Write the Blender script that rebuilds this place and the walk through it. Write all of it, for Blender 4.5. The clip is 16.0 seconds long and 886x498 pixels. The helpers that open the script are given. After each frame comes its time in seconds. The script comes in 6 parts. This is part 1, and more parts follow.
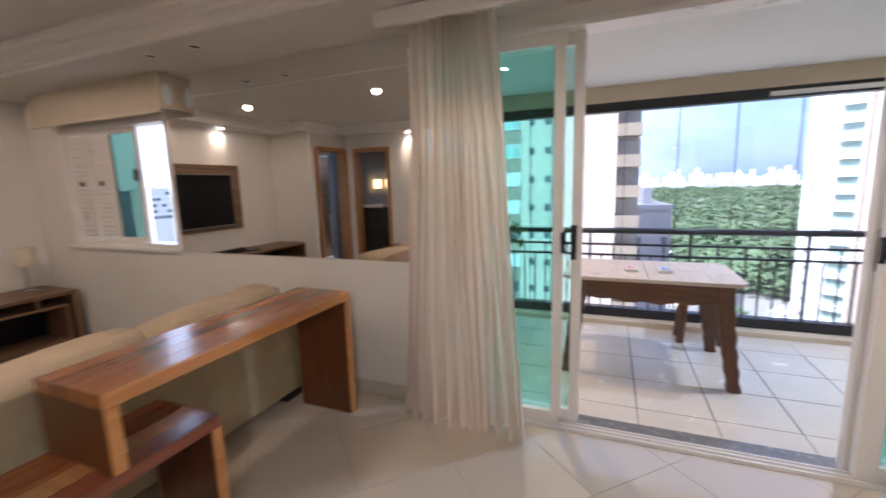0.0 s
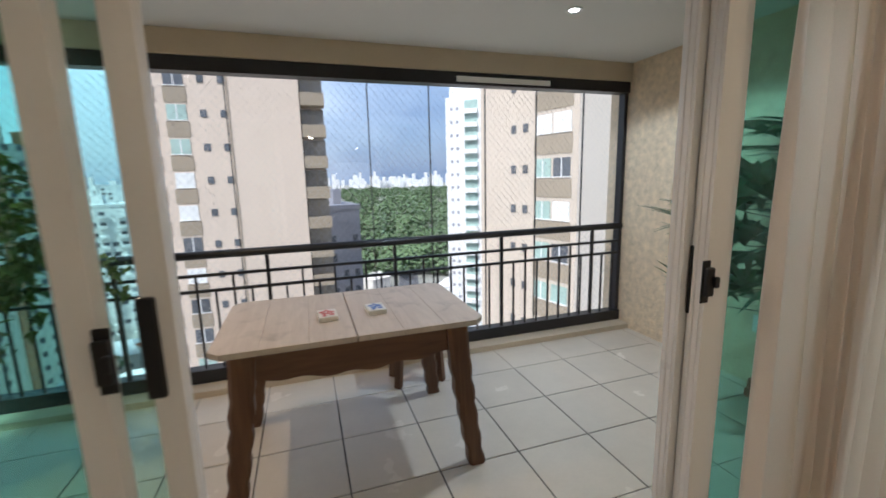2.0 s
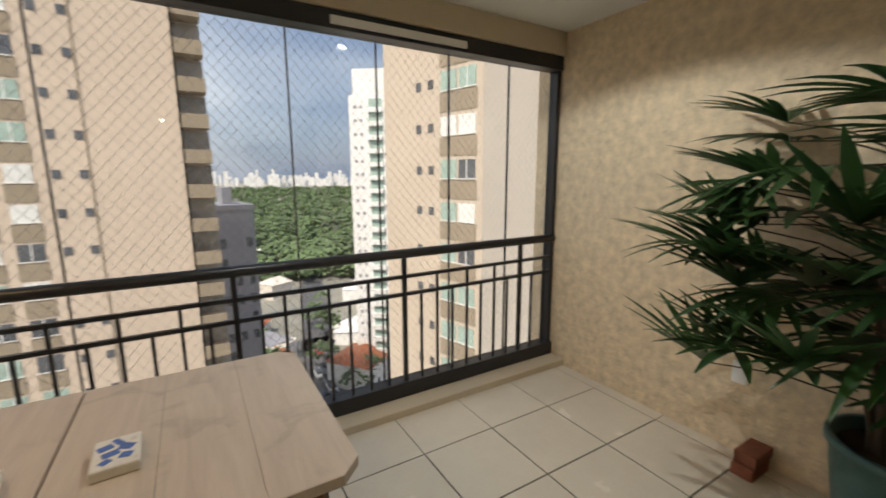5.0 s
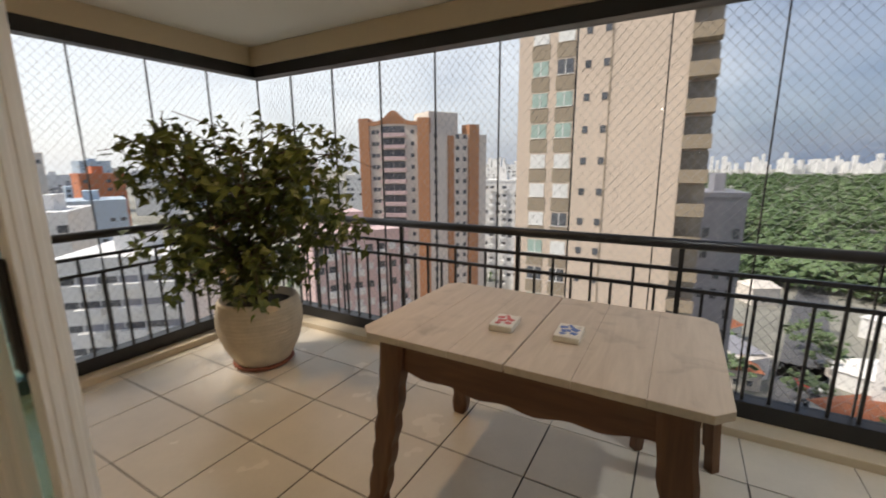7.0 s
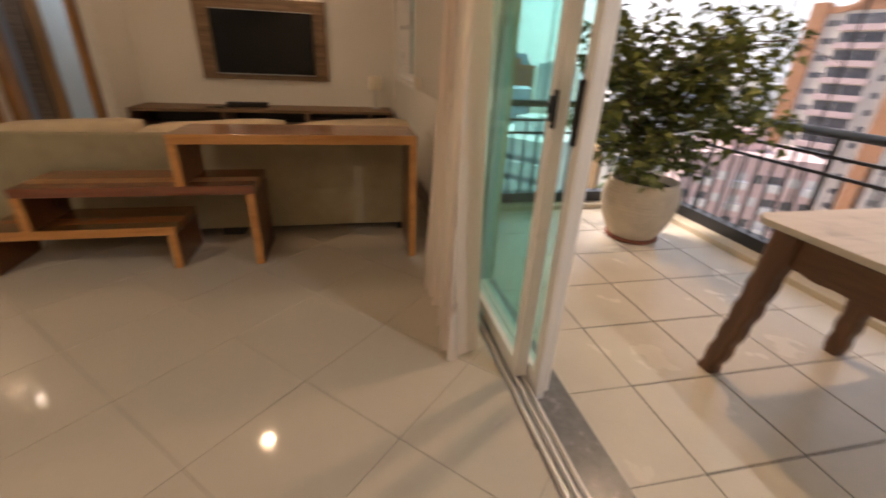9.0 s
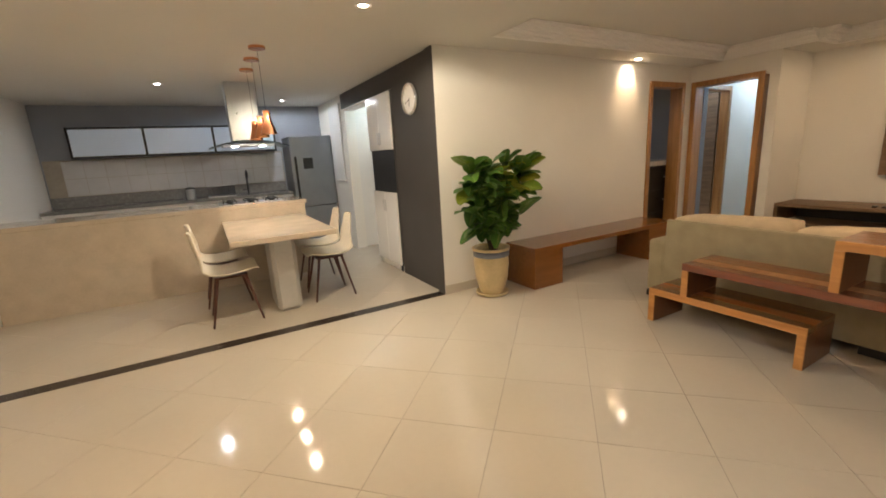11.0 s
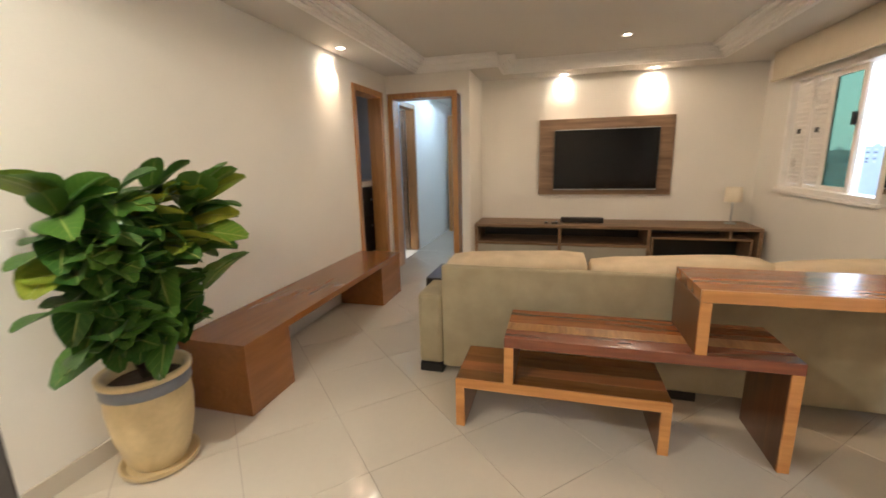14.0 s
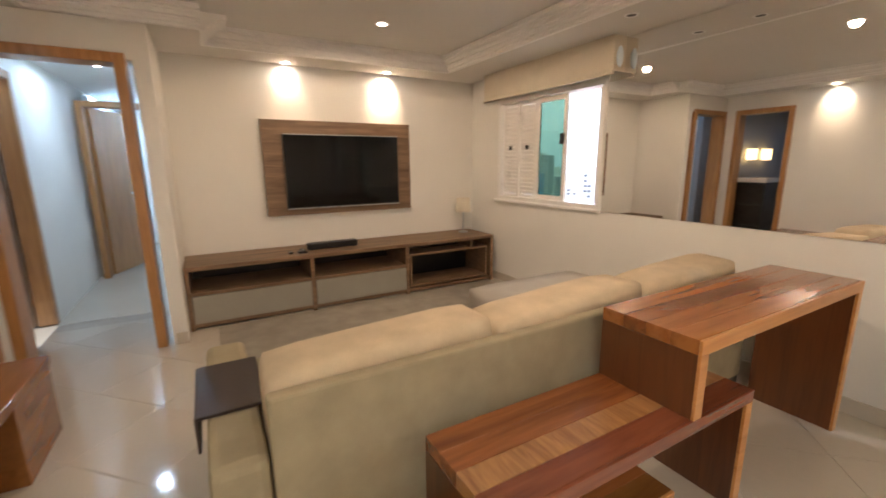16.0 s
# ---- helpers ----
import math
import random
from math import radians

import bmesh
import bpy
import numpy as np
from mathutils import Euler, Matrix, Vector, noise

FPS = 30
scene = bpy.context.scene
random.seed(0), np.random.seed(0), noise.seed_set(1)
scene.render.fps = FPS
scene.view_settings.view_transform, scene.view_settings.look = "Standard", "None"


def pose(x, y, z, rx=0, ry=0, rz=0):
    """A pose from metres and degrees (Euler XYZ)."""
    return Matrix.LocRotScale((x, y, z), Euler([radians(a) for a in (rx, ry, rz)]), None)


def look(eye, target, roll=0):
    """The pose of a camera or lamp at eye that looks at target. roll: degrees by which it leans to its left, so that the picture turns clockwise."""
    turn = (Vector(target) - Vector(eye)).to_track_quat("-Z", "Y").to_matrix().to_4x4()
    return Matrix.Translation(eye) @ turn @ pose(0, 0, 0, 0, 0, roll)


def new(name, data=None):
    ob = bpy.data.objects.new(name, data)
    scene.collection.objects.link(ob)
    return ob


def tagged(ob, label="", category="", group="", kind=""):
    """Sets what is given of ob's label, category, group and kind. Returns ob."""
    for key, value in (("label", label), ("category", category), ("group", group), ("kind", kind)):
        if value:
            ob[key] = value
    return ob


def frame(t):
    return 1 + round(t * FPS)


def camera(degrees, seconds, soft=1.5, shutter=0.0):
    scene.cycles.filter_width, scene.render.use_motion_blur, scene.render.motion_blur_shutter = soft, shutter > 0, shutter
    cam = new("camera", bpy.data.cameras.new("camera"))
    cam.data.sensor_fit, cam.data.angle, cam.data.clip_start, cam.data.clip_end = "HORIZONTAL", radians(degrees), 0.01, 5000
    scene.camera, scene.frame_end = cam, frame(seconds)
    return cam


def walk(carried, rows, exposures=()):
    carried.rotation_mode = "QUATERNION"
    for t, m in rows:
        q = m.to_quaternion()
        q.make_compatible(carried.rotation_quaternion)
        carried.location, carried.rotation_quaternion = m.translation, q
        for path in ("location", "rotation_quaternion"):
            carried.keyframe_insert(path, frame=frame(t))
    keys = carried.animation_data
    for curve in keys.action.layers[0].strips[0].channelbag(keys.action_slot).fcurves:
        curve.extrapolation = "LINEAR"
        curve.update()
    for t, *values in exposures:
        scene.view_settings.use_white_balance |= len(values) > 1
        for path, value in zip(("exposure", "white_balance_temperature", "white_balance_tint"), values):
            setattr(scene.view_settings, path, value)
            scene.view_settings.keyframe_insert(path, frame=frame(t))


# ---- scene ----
# ---- camera ----
LENS = 93.81
PATH = [
    (0, 0.161, 0.178, 1.420, 81.10, 1.61, 21.82),
    (0.5, 0.195, 0.567, 1.378, 80.71, 1.02, 7.38),
    (1, 0.272, 0.970, 1.382, 80.30, 1.09, -2.03),
    (1.5, 0.245, 1.375, 1.387, 80.29, 1.45, -10.23),
    (2, 0.261, 1.700, 1.374, 80.24, 1.34, -18.50),
    (2.5, 0.362, 1.970, 1.352, 80.06, 0.99, -27.07),
    (3, 0.412, 2.215, 1.344, 79.30, 0.88, -36.35),
    (3.2, 0.428, 2.319, 1.348, 79.09, 0.98, -40.06),
    (3.6, 0.489, 2.469, 1.346, 78.83, 0.88, -45.25),
    (4, 0.588, 2.590, 1.343, 79.02, 0.64, -46.15),
    (4.4, 0.693, 2.669, 1.341, 79.47, 0.38, -43.01),
    (4.8, 0.772, 2.692, 1.341, 79.98, 0.19, -36.07),
    (5.3, 0.785, 2.622, 1.345, 80.43, 0.20, -22.43),
    (5.5, 0.765, 2.571, 1.350, 80.54, 0.37, -15.89),
    (6, 0.710, 2.436, 1.354, 80.73, 0.50, 0.34),
    (6.5, 0.754, 2.381, 1.352, 80.15, 0.72, 16.73),
    (7, 0.896, 2.337, 1.313, 78.64, 0.49, 29.69),
    (7.5, 0.981, 2.313, 1.252, 74.12, -0.81, 37.37),
    (8, 1.047, 2.232, 1.222, 69.42, -1.73, 43.69),
    (8.5, 1.092, 2.042, 1.209, 66.58, -2.41, 56.42),
    (9, 1.171, 1.874, 1.219, 65.16, -2.40, 78.23),
    (9.5, 1.316, 1.837, 1.218, 66.35, -1.13, 103.42),
    (10, 1.478, 1.799, 1.271, 69.96, 1.02, 124.57),
    (10.2, 1.471, 1.803, 1.285, 71.56, 1.97, 132.24),
    (10.6, 1.523, 1.784, 1.317, 74.50, 3.10, 144.68),
    (11, 1.535, 1.746, 1.349, 77.17, 3.22, 150.10),
    (11.4, 1.501, 1.674, 1.375, 79.33, 2.76, 150.11),
    (11.8, 1.416, 1.551, 1.391, 80.73, 2.11, 146.30),
    (12.3, 1.232, 1.303, 1.387, 81.02, 1.66, 138.60),
    (12.5, 1.172, 1.161, 1.383, 80.68, 1.52, 135.56),
    (13, 0.909, 0.870, 1.361, 80.08, 1.65, 126.85),
    (13.5, 0.688, 0.568, 1.354, 79.08, 1.70, 116.75),
    (14, 0.513, 0.327, 1.333, 77.73, 1.33, 105.31),
    (14.5, 0.251, 0.062, 1.350, 77.18, 1.23, 95.03),
    (15, -0.015, -0.222, 1.375, 77.82, 1.16, 84.32),
    (15.5, -0.290, -0.376, 1.353, 78.24, 1.01, 72.74),
    (16, -0.648, -0.417, 1.349, 78.37, 0.48, 60.50),
]
cam = camera(LENS, 16.0, soft=1.7, shutter=0.35)
EXPOSURES = [(0.0, 1.62, 5300, 20), (0.5, 1.54, 5700, 22), (0.8, 1.3, 5700, 22), (1.2, 0.97, 5500, 18), (2.0, 0.68, 5700, 10), (3.0, 0.60, 6650, 11), (6.0, 0.34, 7100, 11),
             (7.0, 0.30, 6850, 12), (8.0, 0.52, 6900, 13), (8.7, 0.90, 6900, 18), (9.5, 1.48, 7000, 23), (10.2, 1.76, 6900, 15), (12.3, 1.92, 6200, 12), (14.0, 2.22, 5850, 11), (16.0, 2.25, 5900, 15)]
walk(cam, [(t, pose(x, y, z, rx, ry, rz)) for t, x, y, z, rx, ry, rz in PATH], EXPOSURES)

# ---- world and lights ----
world = bpy.data.worlds.new("sky")
scene.world = world
world.use_nodes = True
wn, wl = world.node_tree.nodes, world.node_tree.links
bg = wn["Background"]
sky = wn.new("ShaderNodeTexSky")
sky.sky_type, sky.sun_disc, sky.sun_elevation, sky.sun_rotation = "NISHITA", False, radians(48), radians(235)
sky.air_density, sky.dust_density = 1.2, 2.0
wc = wn.new("ShaderNodeTexCoord")
wm = wn.new("ShaderNodeMapping")
wm.inputs["Scale"].default_value = (1.0, 1.0, 2.6)
cloud = wn.new("ShaderNodeTexNoise")
cloud.inputs["Scale"].default_value, cloud.inputs["Detail"].default_value = 1.7, 7
grey = wn.new("ShaderNodeValToRGB")
grey.color_ramp.elements[0].position, grey.color_ramp.elements[0].color = 0.28, (1.3, 1.8, 2.85, 1)
grey.color_ramp.elements[1].position, grey.color_ramp.elements[1].color = 0.78, (6.2, 6.6, 7.1, 1)
mixs = wn.new("ShaderNodeMixRGB")
mixs.inputs["Fac"].default_value = 0.78
wl.new(wc.outputs["Generated"], wm.inputs["Vector"])
wl.new(wm.outputs["Vector"], cloud.inputs["Vector"])
sep = wn.new("ShaderNodeSeparateXYZ")
wl.new(wc.outputs["Generated"], sep.inputs[0])
lean_ = wn.new("ShaderNodeMath")
lean_.operation = "MULTIPLY_ADD"
lean_.inputs[1].default_value, lean_.inputs[2].default_value = -0.50, -0.12
wl.new(sep.outputs["X"], lean_.inputs[0])
front = wn.new("ShaderNodeMath")
front.operation = "ADD"
wl.new(cloud.outputs["Fac"], front.inputs[0])
wl.new(lean_.outputs[0], front.inputs[1])
wl.new(front.outputs[0], grey.inputs["Fac"])
wl.new(sky.outputs["Color"], mixs.inputs["Color1"])
wl.new(grey.outputs["Color"], mixs.inputs["Color2"])
wl.new(mixs.outputs["Color"], bg.inputs["Color"])
bg.inputs["Strength"].default_value = 0.145


def lamp(name, kind, m, energy, colour, **more):
    d = bpy.data.lights.new(name, kind)
    d.energy, d.color = energy, colour
    for k, v in more.items():
        if k == "size":
            d.size = v
        elif k == "angle":
            d.angle = v
        elif k == "radius":
            d.shadow_soft_size = v
        elif k == "spot":
            d.spot_size, d.spot_blend = radians(v), (0.6 if v < 100 else 0.2)
    ob = new(name, d)
    ob.matrix_world = m
    return ob


lamp("sun", "SUN", look((0, 0, 30), (18, 14, 0)), 3.8, (1.0, 0.95, 0.88), angle=radians(12))
WARM = (1.0, 0.71, 0.43)
COOL = (0.85, 0.93, 1.0)


# ---- materials ----
def nodes(name):
    m = bpy.data.materials.new(name)
    m.use_nodes = True
    return m, m.node_tree.nodes, m.node_tree.links, m.node_tree.nodes["Principled BSDF"]


def surf(name, c, rough=0.5, var=0.12, scale=3.0, bump=0.08, fine=60.0, metal=0.0, island=0.0, coat=0.0, spec=0.5):
    """A painted, mineral or cloth surface: stains at one scale, grain and relief at a finer one."""
    m, n, l, p = nodes(name)
    geo = n.new("ShaderNodeNewGeometry")
    big, small = n.new("ShaderNodeTexNoise"), n.new("ShaderNodeTexNoise")
    big.inputs["Scale"].default_value, big.inputs["Detail"].default_value = scale, 5
    small.inputs["Scale"].default_value, small.inputs["Detail"].default_value = fine, 4
    for t in (big, small):
        l.new(geo.outputs["Position"], t.inputs["Vector"])
    add = n.new("ShaderNodeMath")
    add.operation = "MULTIPLY_ADD"
    add.inputs[1].default_value = 0.35
    l.new(small.outputs["Fac"], add.inputs[0])
    l.new(big.outputs["Fac"], add.inputs[2])
    val = add.outputs[0]
    if island:
        info = n.new("ShaderNodeObjectInfo")
        a2 = n.new("ShaderNodeMath")
        a2.operation = "MULTIPLY_ADD"
        a2.inputs[1].default_value = island
        l.new(info.outputs["Random"], a2.inputs[0])
        l.new(val, a2.inputs[2])
        val = a2.outputs[0]
    r = n.new("ShaderNodeValToRGB")
    lo, hi = [max(0.0, v * (1 - var)) for v in c], [min(1.0, v * (1 + var)) for v in c]
    r.color_ramp.elements[0].position, r.color_ramp.elements[0].color = 0.35, (*lo, 1)
    r.color_ramp.elements[1].position, r.color_ramp.elements[1].color = 1.0 + island * 0.5, (*hi, 1)
    l.new(val, r.inputs["Fac"])
    l.new(r.outputs["Color"], p.inputs["Base Color"])
    rr = n.new("ShaderNodeMapRange")
    rr.inputs["To Min"].default_value, rr.inputs["To Max"].default_value = max(0.02, rough - 0.08), min(1.0, rough + 0.08)
    l.new(big.outputs["Fac"], rr.inputs["Value"])
    l.new(rr.outputs["Result"], p.inputs["Roughness"])
    p.inputs["Metallic"].default_value = metal
    p.inputs["Coat Weight"].default_value = coat
    p.inputs["Specular IOR Level"].default_value = spec
    if bump:
        b = n.new("ShaderNodeBump")
        b.inputs["Strength"].default_value, b.inputs["Distance"].default_value = bump, 0.01
        l.new(small.outputs["Fac"], b.inputs["Height"])
        l.new(b.outputs["Normal"], p.inputs["Normal"])
    return m


def wood(name, dark, light, stretch=(1, 14, 14), rough=0.35, bump=0.1, coat=0.0, plank=0.0, stain=0.0):
    """Timber with grain drawn out along the axis whose stretch is smallest."""
    m, n, l, p = nodes(name)
    geo = n.new("ShaderNodeNewGeometry")
    mp = n.new("ShaderNodeMapping")
    mp.inputs["Scale"].default_value = stretch
    l.new(geo.outputs["Position"], mp.inputs["Vector"])
    a, b = n.new("ShaderNodeTexNoise"), n.new("ShaderNodeTexNoise")
    a.inputs["Scale"].default_value, a.inputs["Detail"].default_value, a.inputs["Distortion"].default_value = 1.3, 6, 1.2
    b.inputs["Scale"].default_value, b.inputs["Detail"].default_value = 6.0, 8
    for t in (a, b):
        l.new(mp.outputs["Vector"], t.inputs["Vector"])
    add = n.new("ShaderNodeMath")
    add.operation = "MULTIPLY_ADD"
    add.inputs[1].default_value = 0.4
    l.new(b.outputs["Fac"], add.inputs[0])
    l.new(a.outputs["Fac"], add.inputs[2])
    val = add.outputs[0]
    if plank:
        info = n.new("ShaderNodeObjectInfo")
        c = n.new("ShaderNodeMath")
        c.operation = "MULTIPLY_ADD"
        c.inputs[1].default_value = plank
        l.new(info.outputs["Random"], c.inputs[0])
        l.new(val, c.inputs[2])
        val = c.outputs[0]
    r = n.new("ShaderNodeValToRGB")
    r.color_ramp.elements[0].position, r.color_ramp.elements[0].color = 0.45, (*dark, 1)
    r.color_ramp.elements[1].position, r.color_ramp.elements[1].color = 0.95 + plank, (*light, 1)
    l.new(val, r.inputs["Fac"])
    col = r.outputs["Color"]
    if stain:
        s = n.new("ShaderNodeTexNoise")
        s.inputs["Scale"].default_value, s.inputs["Detail"].default_value, s.inputs["Distortion"].default_value = 7.0, 6, 0.8
        l.new(geo.outputs["Position"], s.inputs["Vector"])
        sr = n.new("ShaderNodeMapRange")
        sr.inputs["From Min"].default_value, sr.inputs["From Max"].default_value, sr.inputs["To Max"].default_value = 0.56, 0.74, stain
        l.new(s.outputs["Fac"], sr.inputs["Value"])
        sm_ = n.new("ShaderNodeMixRGB")
        sm_.inputs["Color2"].default_value = (dark[0] * 0.35, dark[1] * 0.33, dark[2] * 0.3, 1)
        l.new(sr.outputs["Result"], sm_.inputs["Fac"])
        l.new(col, sm_.inputs["Color1"])
        col = sm_.outputs["Color"]
    l.new(col, p.inputs["Base Color"])
    p.inputs["Roughness"].default_value = rough
    p.inputs["Coat Weight"].default_value, p.inputs["Coat Roughness"].default_value = coat, 0.15
    bp = n.new("ShaderNodeBump")
    bp.inputs["Strength"].default_value, bp.inputs["Distance"].default_value = bump, 0.005
    l.new(b.outputs["Fac"], bp.inputs["Height"])
    l.new(bp.outputs["Normal"], p.inputs["Normal"])
    return m


def glass(name, tint, gloss=0.9):
    """A pane: tinted see-through, with a gloss that grows towards grazing views."""
    m, n, l, p = nodes(name)
    n.remove(p)
    tr, gl, lw, mx = n.new("ShaderNodeBsdfTransparent"), n.new("ShaderNodeBsdfGlossy"), n.new("ShaderNodeLayerWeight"), n.new("ShaderNodeMixShader")
    tr.inputs["Color"].default_value = (*tint, 1)
    gl.inputs["Roughness"].default_value = 0.01
    pw, ad = n.new("ShaderNodeMath"), n.new("ShaderNodeMath")
    pw.operation, ad.operation = "POWER", "MULTIPLY_ADD"
    pw.inputs[1].default_value, ad.inputs[1].default_value, ad.inputs[2].default_value = 5.0, gloss * 0.6, 0.025
    lw.inputs["Blend"].default_value = 0.5
    l.new(lw.outputs["Facing"], pw.inputs[0])
    l.new(pw.outputs[0], ad.inputs[0])
    l.new(ad.outputs[0], mx.inputs[0])
    l.new(tr.outputs[0], mx.inputs[1])
    l.new(gl.outputs[0], mx.inputs[2])
    l.new(mx.outputs[0], n["Material Output"].inputs["Surface"])
    return m


def sheer(name, c, through_share):
    """Thin cloth: part of the light passes straight, part is scattered through."""
    m, n, l, p = nodes(name)
    p.inputs["Base Color"].default_value, p.inputs["Roughness"].default_value = (*c, 1), 0.9
    tl, tr, m1, m2 = n.new("ShaderNodeBsdfTranslucent"), n.new("ShaderNodeBsdfTransparent"), n.new("ShaderNodeMixShader"), n.new("ShaderNodeMixShader")
    tl.inputs["Color"].default_value = (*c, 1)
    w = n.new("ShaderNodeTexNoise")
    w.inputs["Scale"].default_value = 300
    geo = n.new("ShaderNodeNewGeometry")
    l.new(geo.outputs["Position"], w.inputs["Vector"])
    mr = n.new("ShaderNodeMapRange")
    mr.inputs["To Min"].default_value, mr.inputs["To Max"].default_value = through_share * 0.5, through_share * 1.5
    l.new(w.outputs["Fac"], mr.inputs["Value"])
    m1.inputs[0].default_value = 0.33
    l.new(p.outputs[0], m1.inputs[1])
    l.new(tl.outputs[0], m1.inputs[2])
    l.new(mr.outputs[0], m2.inputs[0])
    l.new(m1.outputs[0], m2.inputs[1])
    l.new(tr.outputs[0], m2.inputs[2])
    l.new(m2.outputs[0], n["Material Output"].inputs["Surface"])
    return m


def glow(name, c, strength):
    m, n, l, p = nodes(name)
    p.inputs["Emission Color"].default_value, p.inputs["Emission Strength"].default_value = (*c, 1), strength
    p.inputs["Base Color"].default_value = (*c, 1)
    return m


def leafy(name, c, c2, rough=0.45):
    """Foliage: two greens by island, a little light let through."""
    m, n, l, p = nodes(name)
    geo = n.new("ShaderNodeNewGeometry")
    info = n.new("ShaderNodeObjectInfo")
    add = n.new("ShaderNodeMath")
    add.operation = "ADD"
    l.new(geo.outputs["Random Per Island"], add.inputs[0])
    l.new(info.outputs["Random"], add.inputs[1])
    fr = n.new("ShaderNodeMath")
    fr.operation = "FRACT"
    l.new(add.outputs[0], fr.inputs[0])
    r = n.new("ShaderNodeValToRGB")
    r.color_ramp.elements[0].color, r.color_ramp.elements[1].color = (*c, 1), (*c2, 1)
    l.new(fr.outputs[0], r.inputs["Fac"])
    l.new(r.outputs["Color"], p.inputs["Base Color"])
    p.inputs["Roughness"].default_value = rough
    tl, mx = n.new("ShaderNodeBsdfTranslucent"), n.new("ShaderNodeMixShader")
    l.new(r.outputs["Color"], tl.inputs["Color"])
    mx.inputs[0].default_value = 0.25
    l.new(p.outputs[0], mx.inputs[1])
    l.new(tl.outputs[0], mx.inputs[2])
    l.new(mx.outputs[0], n["Material Output"].inputs["Surface"])
    return m


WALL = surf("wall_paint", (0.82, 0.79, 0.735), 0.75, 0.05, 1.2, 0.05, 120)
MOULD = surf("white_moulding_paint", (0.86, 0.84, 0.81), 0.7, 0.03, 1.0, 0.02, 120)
# Same paint as the moulding, darker: the ceiling's shade is in this colour.
CEIL_SHADE = surf("shaded_ceiling_paint", (0.67, 0.645, 0.60), 0.8, 0.04, 1.0, 0.03, 120)
BALWALL = surf("textured_cream_wall", (0.73, 0.58, 0.39), 0.85, 0.24, 16, 1.0, 34)
BALCEIL = surf("balcony_ceiling_paint", (0.74, 0.73, 0.70), 0.8, 0.04, 1.0, 0.03, 100)
BEAM = surf("cream_beam_paint", (0.60, 0.50, 0.36), 0.8, 0.06, 3, 0.15, 60)
PORC = surf("polished_porcelain", (0.60, 0.54, 0.45), 0.045, 0.05, 1.6, 0.0, 30, island=0.05, spec=0.6)
BASEB = surf("matte_porcelain", (0.60, 0.54, 0.45), 0.45, 0.05, 1.6, 0.0, 30)
GROUT = surf("grout", (0.38, 0.335, 0.275), 0.9, 0.1, 20)
BALTILE = surf("balcony_ceramic", (0.69, 0.61, 0.49), 0.25, 0.07, 4, 0.02, 60, island=0.15)
BALGROUT = surf("dark_grout", (0.075, 0.065, 0.055), 0.9, 0.15, 20)
GRANITE = surf("grey_granite", (0.20, 0.195, 0.19), 0.25, 0.3, 30, 0.05, 150)
DARKSTONE = surf("dark_stone_strip", (0.035, 0.025, 0.02), 0.25, 0.2, 20)
BLACKMETAL = surf("black_enamel", (0.018, 0.018, 0.02), 0.38, 0.2, 8, 0.02, 100)
WHITEMETAL = surf("white_enamel_aluminium", (0.86, 0.83, 0.79), 0.3, 0.04, 4, 0.02, 100)
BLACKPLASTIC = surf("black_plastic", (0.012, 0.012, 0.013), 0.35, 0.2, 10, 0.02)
DOORGLASS = glass("green_tinted_glass", (0.74, 0.93, 0.90))
CLEAR = glass("clear_glass", (0.98, 0.985, 0.985), 0.6)
WINGLASS = glass("window_glass_green", (0.28, 0.38, 0.32))
CURTAIN = sheer("sheer_white_voile", (0.89, 0.79, 0.71), 0.08)
NET = surf("net_cord", (0.36, 0.36, 0.37), 0.8, 0.1, 20)
OAK = wood("honey_door_wood", (0.30, 0.13, 0.035), (0.50, 0.25, 0.08), (14, 14, 1), 0.4, 0.06, 0.3)
WALNUT = wood("brown_oak_veneer", (0.13, 0.075, 0.040), (0.30, 0.19, 0.11), (12, 1, 14), 0.5, 0.1)
REDWOOD = wood("red_brown_bench_wood", (0.215, 0.080, 0.018), (0.285, 0.112, 0.028), (1, 10, 10), 0.24, 0.06, 0.35)
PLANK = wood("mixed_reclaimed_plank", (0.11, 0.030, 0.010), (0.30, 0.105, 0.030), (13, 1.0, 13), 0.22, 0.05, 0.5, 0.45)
# PLANK on end, darkened: the legs' shade is in the wood colour.
PLANKV_SHADE = wood("shaded_reclaimed_board", (0.062, 0.019, 0.007), (0.145, 0.048, 0.014), (13, 13, 1.0), 0.3, 0.08, 0.4, 0.3)
HONEY = wood("honey_edge_wood", (0.42, 0.17, 0.045), (0.62, 0.30, 0.09), (13, 1.0, 13), 0.35, 0.06, 0.3)
REDDARK = wood("dark_red_plank", (0.12, 0.030, 0.013), (0.24, 0.070, 0.028), (13, 1.0, 13), 0.25, 0.06, 0.5)
OLIVE = wood("olive_honey_plank", (0.125, 0.047, 0.011), (0.235, 0.095, 0.024), (13, 1.0, 13), 0.25, 0.06, 0.45, 0.1)
ORANGEW = wood("orange_honey_plank", (0.26, 0.085, 0.020), (0.44, 0.17, 0.045), (13, 1.0, 13), 0.25, 0.06, 0.5, 0.2)
STRIPE = wood("pale_striped_inlay", (0.22, 0.085, 0.026), (0.46, 0.24, 0.085), (3.0, 16, 13), 0.3, 0.08, 0.4)
GREYWOOD = wood("weathered_tabletop", (0.49, 0.395, 0.31), (0.61, 0.505, 0.405), (14, 1.6, 14), 0.5, 0.14, 0.0, 0.05, 0.35)
RUSTIC = wood("rustic_brown_leg", (0.082, 0.032, 0.012), (0.17, 0.074, 0.030), (12, 12, 1.2), 0.5, 0.25, 0.1)
